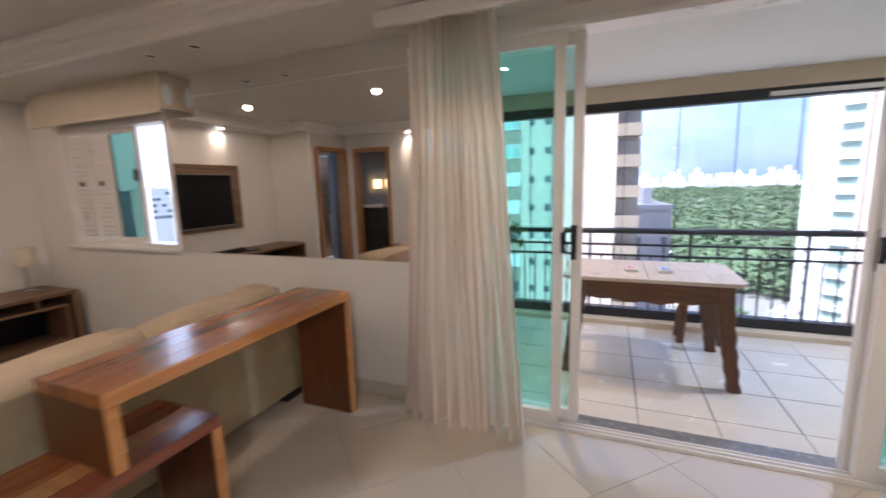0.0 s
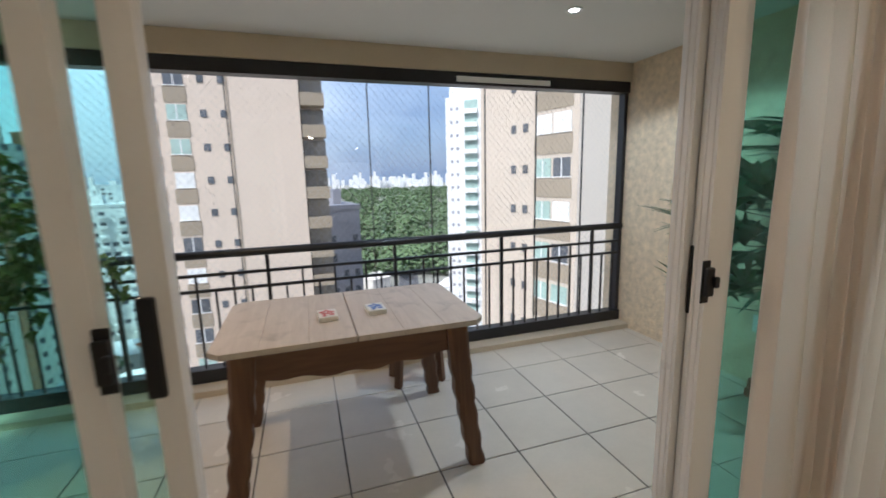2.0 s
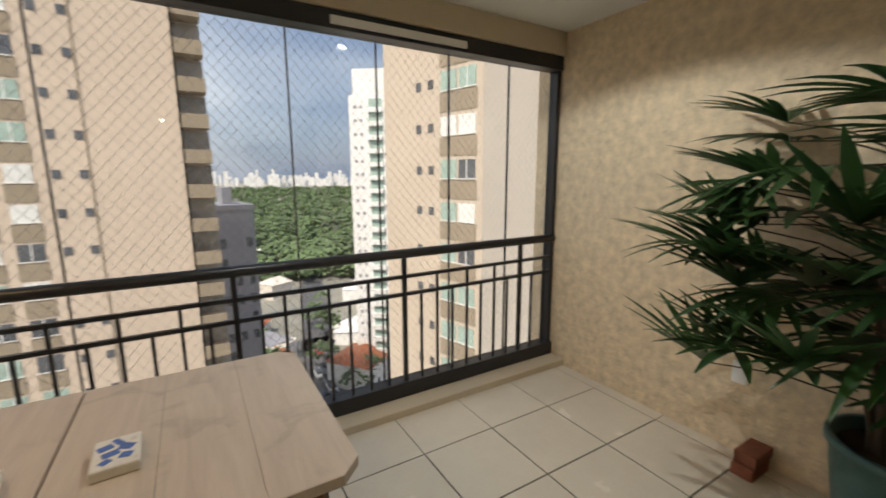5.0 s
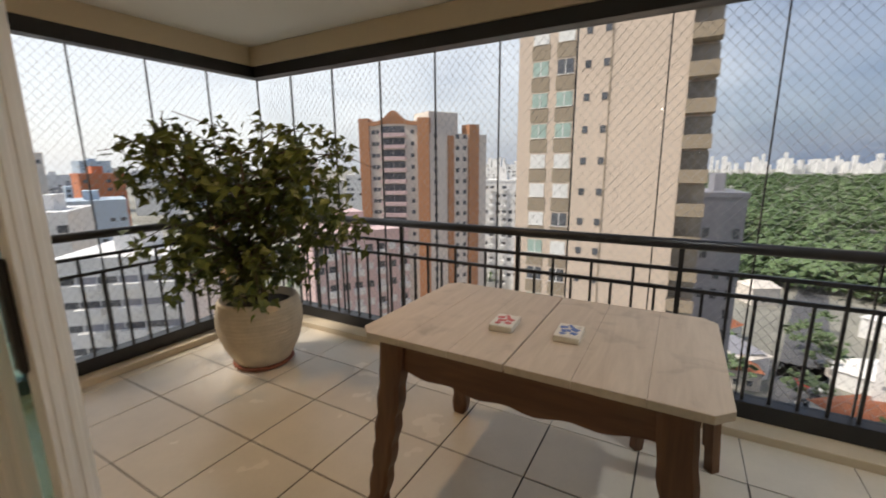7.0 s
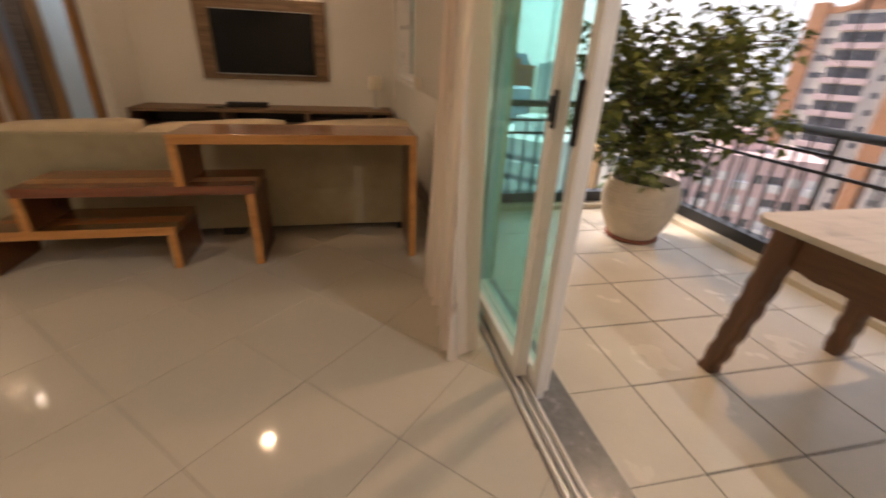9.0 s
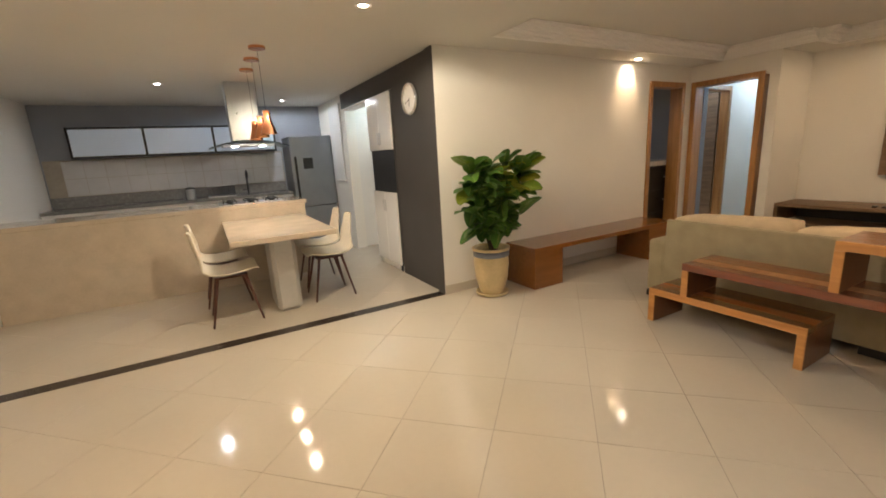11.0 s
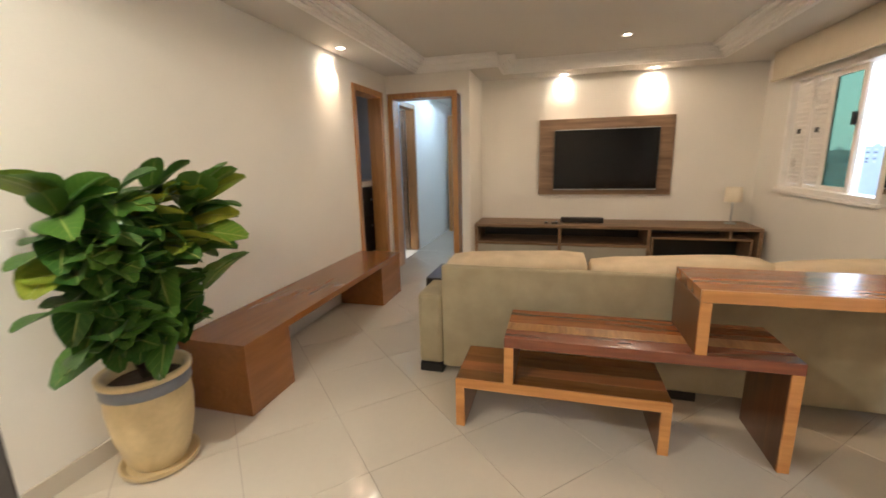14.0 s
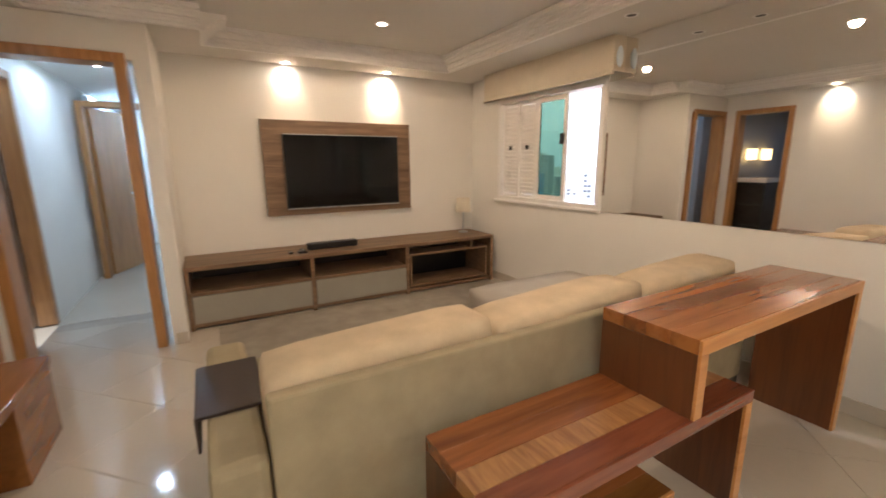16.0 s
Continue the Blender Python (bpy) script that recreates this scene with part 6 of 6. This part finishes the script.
CARW = surf("white_car_paint", (0.7, 0.7, 0.7), 0.2, 0.05)
CARR = surf("red_car_paint", (0.35, 0.03, 0.03), 0.2, 0.05)

setting("ground", boxes((-4000, 4000, -4000, 4000, GZ - 1, GZ)), GRASS, "city ground far below", "ground")


def face_frame(az0, d0, az1, d1):
    """Origin, unit vector along and outward normal of a facade seen from the balcony."""
    p0, p1 = Vector((*polar(az0, d0), 0)), Vector((*polar(az1, d1), 0))
    u = (p1 - p0)
    w = u.length
    u.normalize()
    n = Vector((u.y, -u.x, 0))
    return p0, u, n, w


def at_face(fr, s, z, out=0.0):
    p0, u, n, w = fr
    return Matrix.Translation(p0 + u * s + n * out + Vector((0, 0, z))) @ Matrix(((u.x, n.x, 0, 0), (u.y, n.y, 0, 0), (0, 0, 1, 0), (0, 0, 0, 1)))


def prism(bm, fr, s0, s1, back, z0, z1, out=0.0):
    m = at_face(fr, 0, 0)
    b = box(bm, s0, s1, -back, out, z0, z1)
    for v in b:
        v.co = m @ v.co


def window_mesh(name, w, h, mat, frame_mat=None, t=0.06):
    bm = boxes((-w / 2, w / 2, -0.05, 0.03, -h / 2, h / 2))
    for f in bm.faces:
        f.material_index = 0
    if frame_mat:
        n0 = len(bm.faces)
        box(bm, -w / 2 - t, w / 2 + t, -0.05, 0.08, -h / 2 - t, -h / 2)
        box(bm, -0.04, 0.04, -0.05, 0.05, -h / 2, h / 2)
        bm.faces.ensure_lookup_table()
        for f in bm.faces[n0:]:
            f.material_index = 1
    return mesh_of(name, bm, [mat, frame_mat] if frame_mat else mat)


def grid(root, fr, meshes, cols, zs, out=0.02, seed=0, name="window"):
    rnd = random.Random(seed)
    for z in zs:
        for c in cols:
            ob = piece(name, rnd.choice(meshes), root, at_face(fr, c * fr[3], z, out))
            ob.matrix_parent_inverse = Matrix.Translation(-ROOTS[root])


# tower straight ahead
fa_ = face_frame(-19.6, 43.0, 2.9, 40.5)
ta = thing("apartment_tower", at_face(fa_, 8, GZ).translation, "beige apartment tower with stacked windows and corner balconies", "building")
bm = bmesh.new()
prism(bm, fa_, 0, fa_[3] * 0.868, 16, GZ, 24)
prism(bm, fa_, fa_[3] * 0.868, fa_[3] * 0.985, 16, GZ, 24, -1.6)
part("wall", bm, STONE_A, ta)
bm = bmesh.new()
for x in (0.505,):
    prism(bm, fa_, fa_[3] * x, fa_[3] * x + 0.10, 0, GZ, 24, 0.06)
part("downpipe", bm, SPANDREL, ta)
FH = 2.80
zr = [10.08 + FH * k for k in range(-14, 5)]
big = [window_mesh("window", 1.45, 1.25, SHUTTER, WHITEB), window_mesh("window", 1.45, 1.25, DARKWIN, WHITEB), window_mesh("window", 1.45, 1.25, SHUTTER, WHITEB), window_mesh("window", 1.45, 1.25, TEALWIN, WHITEB)]
sp_me = [mesh_of("spandrel", boxes((-0.85, 0.85, -0.05, 0.025, -0.62, 0.62)), SPANDREL)]
sm = [window_mesh("window", 0.5, 0.62, DARKWIN)]
grid(ta, fa_, big, (0.13, 0.27), zr, 0.02, 3)
grid(ta, fa_, sp_me, (0.13, 0.27), [z - 1.38 for z in zr], 0.02, 3, "spandrel")
grid(ta, fa_, sm, (0.39, 0.485), [z - 0.05 for z in zr], 0.02, 4)
bal_me = [mesh_of("balcony", boxes((-1.05, 1.05, -1.5, 0.25, -0.35, 0.0), (-1.05, 1.05, 0.13, 0.20, 0.0, 0.75)), [SPANDREL])]
balg = [window_mesh("window", 2.0, 1.75, surf("balcony_glass_brown", (0.22, 0.20, 0.175), 0.2, 0.4, 1.0, 0.0, 4, island=0.5), SPANDREL)]
grid(ta, fa_, bal_me, (0.93,), [z - 1.6 for z in zr], 0.0, 5, "balcony")
grid(ta, fa_, balg, (0.93,), [z - 0.2 for z in zr], -1.45, 6)

# tower at the side, seen on its edge
fb = face_frame(23.4, 35.0, 36.3, 27.8)
fb2 = face_frame(36.3, 27.8, 50.0, 36.0)
tbw = thing("apartment_tower", at_face(fb, 5, GZ).translation, "sand-coloured apartment tower, nearer, with plain side wall painted as lit", "building")
bm = bmesh.new()
prism(bm, fb, 0, fb[3], 9, GZ, 26)
part("wall", bm, STONE_B, tbw)
bm = bmesh.new()
prism(bm, fb2, 0.02, fb2[3], 8, GZ, 26)
part("side_wall", bm, STONE_LIT, tbw, "plain side wall, painted lighter as if lit")
zb = [7.8 + 2.95 * k for k in range(-12, 5)]
grid(tbw, fb, big, (0.70, 0.867), zb, 0.02, 8)
grid(tbw, fb, sp_me, (0.70, 0.867), [z - 1.42 for z in zb], 0.02, 8, "spandrel")
grid(tbw, fb, sm, (0.40, 0.525), [z - 0.05 for z in zb], 0.02, 9)
grid(tbw, fb2, sm, (0.75,), [z - 0.1 for z in zb], 0.02, 10)

# slim white tower behind
fw = face_frame(18.9, 97, 25.5, 94)
tw = thing("white_tower", at_face(fw, 4, GZ).translation, "slim white tower with green glass balconies", "building")
bm = bmesh.new()
prism(bm, fw, 0, fw[3], 14, GZ, 19)
prism(bm, fw, 0.8, fw[3], 12, 19, 24.5, -0.6)
part("wall", bm, WHITEB, tw)
zw = [16.5 - 2.9 * k for k in range(21)]
grid(tw, fw, [mesh_of("balcony", boxes((-1.6, 1.6, -0.6, 0.9, -1.2, -0.2)), WHITEB)], (0.52,), zw, 0, 1, "balcony")
grid(tw, fw, [window_mesh("window", 3.0, 1.9, TEALWIN)], (0.52,), [z + 0.75 for z in zw], 0.03, 1)
grid(tw, fw, [window_mesh("window", 0.6, 0.7, CONC)], (0.12, 0.24), zw, 0.03, 1)
grid(tw, fw, [window_mesh("window", 1.2, 1.3, TEALWIN, WHITEB)], (0.80,), zw, 0.03, 1)

# terracotta and white tower
fo = face_frame(-40.6, 112, -31.4, 108)
fo2 = face_frame(-31.4, 108, -23.8, 118)
to_ = thing("terracotta_tower", at_face(fo, 8, GZ).translation, "terracotta and white apartment tower with arched gable", "building")
bm = bmesh.new()
prism(bm, fo, 1.0, fo[3] - 1.0, 16, GZ, 12.2)
prism(bm, fo2, 0.05, fo2[3], 12, GZ, 9.5)
prism(bm, fo2, 1.0, fo2[3] * 0.55, 10, 9.5, 15, -2)
part("wall", bm, OFFWHITE, to_)
bm = bmesh.new()
w_ = fo[3]
for a, b in ((0, 2.6), (w_ - 3.0, w_)):
    prism(bm, fo, a, b, 3, GZ, 13.2, 0.6)
prism(bm, fo2, fo2[3] * 0.66, fo2[3] * 0.84, 3, GZ, 12.0, 0.6)
prism(bm, fo2, fo2[3] * 0.30, fo2[3] * 0.40, 2, GZ, 9.0, 0.4)
part("pilaster", bm, ORANGE, to_, "terracotta pilasters")
bm = bmesh.new()
mm = at_face(fo, 0, 0)
for i in range(24):
    s0, s1 = 2.6 + (w_ - 5.6) * i / 24, 2.6 + (w_ - 5.6) * (i + 1) / 24
    u = (i + 0.5) / 24
    zt = 12.4 + 2.6 * math.exp(-((u - 0.5) / 0.18) ** 2)
    for v in box(bm, s0, s1, -1.5, 0.5, zt - 1.0, zt):
        v.co = mm @ v.co
    for v in box(bm, s0, s1, -1.4, 0.2, 11.8, zt - 1.0):
        v.co = mm @ v.co
part("gable", bm, ORANGE, to_, "curved terracotta gable")
zo = [9.8 - 2.9 * k for k in range(18)]
grid(to_, fo, [mesh_of("balcony", boxes((-3.4, 3.4, -0.5, 1.1, -1.2, -0.25)), PINK)], (0.48,), zo, 0, 2, "balcony")
grid(to_, fo, [window_mesh("window", 6.2, 1.7, DARKWIN, WHITEB)], (0.48,), [z + 0.6 for z in zo], 0.03, 2)
grid(to_, fo, [window_mesh("window", 0.9, 1.0, DARKWIN)], (0.20, 0.26, 0.76), zo, 0.03, 2)
grid(to_, fo2, [window_mesh("window", 1.0, 1.1, DARKWIN)], (0.10, 0.47, 0.60), [z - 1 for z in zo], 0.03, 2)


def block(name, label, az0, d0, az1, d1, top, depth, wall, cols, rows, win, seed, w=1.4, h=1.2, bands=None):
    """A plain slab building with its rows of windows and a roof parapet."""
    fr = face_frame(az0, d0, az1, d1)
    root = thing(name, at_face(fr, fr[3] / 2, GZ).translation, label, "building")
    bm = bmesh.new()
    prism(bm, fr, 0, fr[3], depth, GZ, top)
    part("wall", bm, wall, root)
    bm = bmesh.new()
    prism(bm, fr, -0.15, fr[3] + 0.15, depth + 0.15, top, top + 0.7, 0.15)
    prism(bm, fr, fr[3] * 0.35, fr[3] * 0.6, depth * 0.7, top + 0.7, top + 3.2, -depth * 0.3)
    part("roof", bm, wall, root)
    zs = [top - 2.0 - 2.9 * k for k in range(rows)]
    cs_ = [(i + 0.5) / cols for i in range(cols)]
    if bands:
        grid(root, fr, [mesh_of("balcony", boxes((-w * 0.7, w * 0.7, -0.3, 0.9, -1.3, -0.4)), bands)], cs_[1::2], zs, 0, seed, "balcony")
    grid(root, fr, [window_mesh("window", w, h, m) for m in win], cs_, zs, 0.03, seed)
    return root


block("white_block", "white apartment block with dark balconies", -24.2, 152, -19.2, 150, -4.5, 14, WHITEB, 6, 13, [DARKWIN, SHUTTER], 1, 1.5, 1.2, WHITEB)
block("concrete_block", "grey concrete office block without windows", 2.3, 68, 6.7, 69, -3.3, 12, CONC, 3, 14, [CONC, DARKWIN], 2, 0.8, 1.4)
block("pink_block", "pink apartment block with white balconies", -47.5, 62, -34.5, 66, -9.0, 14, PINK, 8, 12, [DARKWIN, SHUTTER], 3, 1.2, 1.1, WHITEB)
block("white_block", "white slab block with grey window bands", -74, 64, -63, 58, -9.5, 14, WHITEB, 6, 12, [DARKWIN, CONC], 4, 2.0, 0.8, WHITEB)
block("yellow_block", "ochre rendered apartment block nearby", -62, 75, -58, 74, -12, 12, surf("ochre_render", (0.55, 0.36, 0.14), 0.9, 0.06, 0.2), 3, 11, [DARKWIN], 5)
block("blue_block", "pale blue apartment block", -72.5, 150, -67.0, 150, -8.0, 18, BLUEB, 6, 12, [BLUEB, DARKWIN], 6, 1.2, 1.0)
block("orange_block", "orange rendered apartment block far off", -70.6, 190, -66.8, 192, -1.0, 18, surf("orange_render", (0.55, 0.20, 0.10), 0.9, 0.06, 0.2), 4, 14, [ORANGE, DARKWIN], 7)
block("beige_block", "beige rendered apartment block far off", -80, 170, -73, 175, 5.5, 18, OFFWHITE, 8, 16, [DARKWIN, OFFWHITE], 8)
block("white_block", "pale rendered apartment block nearby", -76, 90, -72, 88, -6, 14, WHITEB, 4, 13, [DARKWIN, SHUTTER], 9)
rnd = random.Random(77)
for k in range(46):
    az = rnd.uniform(-95, -19)
    d = rnd.uniform(230, 620)
    wdeg = rnd.uniform(1.2, 3.0)
    top = rnd.uniform(-20, 3) + (d > 400) * rnd.uniform(0, 9)
    block("distant_block", "pale distant apartment block", az, d, az + wdeg, d * rnd.uniform(0.98, 1.02), top, 16, rnd.choice((WHITEB, OFFWHITE, CONC, BLUEB, WHITEB)), 4, 5, [DARKWIN, SHUTTER], k, 1.8, 1.4)
for side in range(8):
    az = 55 + side * 14
    block("distant_block", "pale distant apartment block", az, 150, az + 6, 150, rnd.uniform(-10, 10), 16, WHITEB, 4, 4, [DARKWIN], side)
sk = bmesh.new()
for k in range(280):
    az = rnd.uniform(-24, 62)
    x, y = polar(az, rnd.uniform(2300, 2900))
    w, h = rnd.uniform(9, 24), rnd.choice((-10, -4, 2, 6, 12, 16, 22, 40)) * rnd.uniform(0.7, 1.25)
    box(sk, x - w / 2, x + w / 2, y, y + 20, GZ, h)
single("skyline", sk, WHITEB, "far white high-rise skyline beyond the trees", "buildings", kind="stuff")

# streets, low houses, trees
road = bmesh.new()
for az0, d0, az1, d1, w in ((14.5, 55, 13.0, 330, 9), (2, 118, 30, 132, 9), (-30, 95, 0, 112, 8)):
    p, q = Vector((*polar(az0, d0), 0)), Vector((*polar(az1, d1), 0))
    u = (q - p).normalized()
    n = Vector((u.y, -u.x, 0)) * w / 2
    road.faces.new([road.verts.new(v + Vector((0, 0, GZ + 0.05))) for v in (p - n, q - n, q + n, p + n)])
    bmesh.ops.recalc_face_normals(road, faces=road.faces[:])
setting("road", road, ASPHALT, "grey asphalt streets below", "road")


def house(x, y, w, d, h, rot, roof, label):
    root = thing("house", (x, y, GZ), label, "house", "low houses below")
    M = Matrix.Translation((x, y, GZ)) @ Matrix.Rotation(rot, 4, "Z")
    bm = boxes((-w / 2, w / 2, -d / 2, d / 2, 0, h))
    bmesh.ops.transform(bm, matrix=M, verts=bm.verts)
    part("wall", bm, WHITEB if rot > 0.5 else OFFWHITE, root)
    bm = bmesh.new()
    e = 0.4
    a = [bm.verts.new(p) for p in ((-w / 2 - e, -d / 2 - e, h), (w / 2 + e, -d / 2 - e, h), (w / 2 + e, d / 2 + e, h), (-w / 2 - e, d / 2 + e, h), (-w / 4, 0, h + 2.2), (w / 4, 0, h + 2.2))]
    for f in ((0, 1, 5, 4), (1, 2, 5), (2, 3, 4, 5), (3, 0, 4), (3, 2, 1, 0)):
        bm.faces.new([a[i] for i in f])
    bmesh.ops.transform(bm, matrix=M, verts=bm.verts)
    part("roof", bm, roof, root)
    for k in range(int((w - 2) / 2.4) + 1):
        bm = boxes((-w / 2 + 1 + 2.4 * k, -w / 2 + 2 + 2.4 * k, -d / 2 - 0.06, -d / 2, 1.0, 2.2))
        bmesh.ops.transform(bm, matrix=M, verts=bm.verts)
        part("window", bm, DARKWIN, root)


for k in range(130):
    az, d = rnd.uniform(-30, 34), rnd.uniform(78, 260)
    if abs(az - 14.0) < 90 / d * 7:
        az += 9
    x, y = polar(az, d)
    house(x, y, rnd.uniform(7, 14), rnd.uniform(7, 12), rnd.uniform(3, 7), rnd.uniform(0, 1.2), rnd.choice((ROOFTILE, WHITEB, WHITEB, OFFWHITE, CONC)), "low house with hipped roof")


def clump(bm, x, y, z, r, rnd):
    """A crown of leaf tufts: small faces set over an uneven dome."""
    n = 50
    for _ in range(n):
        a, b = rnd.uniform(0, 6.28), rnd.uniform(0.0, 1.45)
        rr = r * rnd.uniform(0.7, 1.08)
        p = Vector((x + rr * math.cos(a) * math.cos(b), y + rr * math.sin(a) * math.cos(b), z + rr * 0.8 * math.sin(b)))
        s = r * rnd.uniform(0.15, 0.32)
        E3 = Euler((rnd.uniform(-0.8, 0.8), rnd.uniform(-0.8, 0.8), a)).to_matrix()
        v = [bm.verts.new(p + E3 @ Vector(c) * s) for c in ((-0.6, -0.6, 0), (0.7, -0.4, 0.15), (0.55, 0.65, 0), (-0.5, 0.6, -0.15), (0, 0, 0.4))]
        for f in ((0, 1, 4), (1, 2, 4), (2, 3, 4), (3, 0, 4)):
            bm.faces.new([v[i] for i in f])


forest = bmesh.new()
for k in range(2600):
    az = rnd.uniform(-6, 42)
    d = 200 + 1500 * rnd.random() ** 1.5
    x, y = polar(az, d)
    clump(forest, x, y, GZ + rnd.uniform(1, 5), rnd.uniform(3.5, 7.5) * (1 + d / 1200), rnd)
for k in range(110):
    az = rnd.uniform(-60, 36)
    d = rnd.uniform(52, 230)
    x, y = polar(az, d)
    clump(forest, x, y, GZ + rnd.uniform(2, 6), rnd.uniform(2.5, 5), rnd)
single("city_trees", forest, TREE, "dense green park and street trees", "trees", kind="stuff")
for k in range(26):
    az, d = 14.4 + rnd.uniform(-1.6, 1.6) * 60 / 90, rnd.uniform(62, 130)
    x, y = polar(az, d)
    cr = thing("parked_car", (x, y, GZ + 0.05), "small parked car on the street below", "car", "cars on the street")
    m = rnd.choice((CARW, CARR, CARW, CONC, BLACKMETAL))
    part("body", boxes((x - 0.9, x + 0.9, y - 2.1, y + 2.1, GZ + 0.35, GZ + 0.95)), m, cr, bevel=0.12)
    part("cabin", boxes((x - 0.78, x + 0.78, y - 1.1, y + 1.2, GZ + 0.95, GZ + 1.5)), DARKWIN, cr, bevel=0.15)
    for wx in (-0.82, 0.82):
        for wy in (-1.3, 1.3):
            part("wheel", tube(bmesh.new(), ((x + wx - 0.1, y + wy, GZ + 0.36), (x + wx + 0.1, y + wy, GZ + 0.36)), 0.31, 14), BLACKPLASTIC, cr)

# ---- floor pieces ----
PB = 0.4545
bt_me = mesh_of("tile", soften(boxes((-PB / 2 + 0.004, PB / 2 - 0.004, -PB / 2 + 0.004, PB / 2 - 0.004, -0.006, 0.0)), 0.0012, 1), BALTILE)
for i in range(-6, 10):
    for j in range(-1, 5):
        x, y = -0.083 + PB * (i - 0.5), 3.085 + PB * (j - 0.5)
        x0, x1 = max(x - PB / 2, -2.46), min(x + PB / 2, 3.19)
        y0, y1 = max(y - PB / 2, 2.69), min(y + PB / 2, 4.825)
        if x1 - x0 < 0.03 or y1 - y0 < 0.03:
            continue
        if x1 - x0 > PB - 1e-4 and y1 - y0 > PB - 1e-4:
            piece("tile", bt_me, balcony_floor, Matrix.Translation((x, y, BZ)))
        else:
            w, h = (x1 - x0) / 2 - 0.0025, (y1 - y0) / 2 - 0.0025
            me = mesh_of("tile", boxes((-w, w, -h, h, -0.006, 0.0)), BALTILE)
            piece("tile", me, balcony_floor, Matrix.Translation(((x0 + x1) / 2, (y0 + y1) / 2, BZ)))


def diagonal_tiles(parent, rect, du, dv, pitch, gap):
    """Square pieces turned by 45 degrees, cut to a rectangle."""
    x0, x1, y0, y1 = rect
    full = mesh_of("tile", soften(boxes((-pitch / 2 + gap, pitch / 2 - gap, -pitch / 2 + gap, pitch / 2 - gap, -0.008, 0.0)), 0.0008, 1), PORC)
    k = pitch * math.sqrt(2)
    R45 = Matrix.Rotation(radians(45), 4, "Z")
    for i in range(-24, 24):
        for j in range(-24, 24):
            a, b = du + k * (i + 0.5), dv + k * (j + 0.5)     # x - y and x + y at the centre
            cx, cy = (a + b) / 2, (b - a) / 2
            h = k / 2
            if cx + h < x0 or cx - h > x1 or cy + h < y0 or cy - h > y1:
                continue
            if cx - h >= x0 and cx + h <= x1 and cy - h >= y0 and cy + h <= y1:
                piece("tile", full, parent, Matrix.Translation((cx, cy, 0)) @ R45)
                continue
            bm = boxes((-pitch / 2 + gap, pitch / 2 - gap, -pitch / 2 + gap, pitch / 2 - gap, -0.008, 0.0))
            bmesh.ops.transform(bm, matrix=Matrix.Translation((cx, cy, 0)) @ R45, verts=bm.verts)
            for co, no in (((x0, 0, 0), (-1, 0, 0)), ((x1, 0, 0), (1, 0, 0)), ((0, y0, 0), (0, -1, 0)), ((0, y1, 0), (0, 1, 0))):
                r = bmesh.ops.bisect_plane(bm, geom=bm.verts[:] + bm.edges[:] + bm.faces[:], plane_co=co, plane_no=no, clear_outer=True)
            if len(bm.faces) < 3:
                bm.free()
                continue
            bmesh.ops.holes_fill(bm, edges=[e for e in bm.edges if e.is_boundary], sides=0)
            bmesh.ops.translate(bm, vec=(-cx, -cy, 0), verts=bm.verts)
            piece("tile", mesh_of("tile", bm, PORC), parent, Matrix.Translation((cx, cy, 0)))


diagonal_tiles(floor, (TVX, 3.4, LEFTY + 0.001, 2.449), -0.475, 1.43, 0.488, 0.0012)
diagonal_tiles(kitchen_floor, (-0.55, 3.4, -5.9, -1.781), -0.475, 1.43, 0.488, 0.0012)
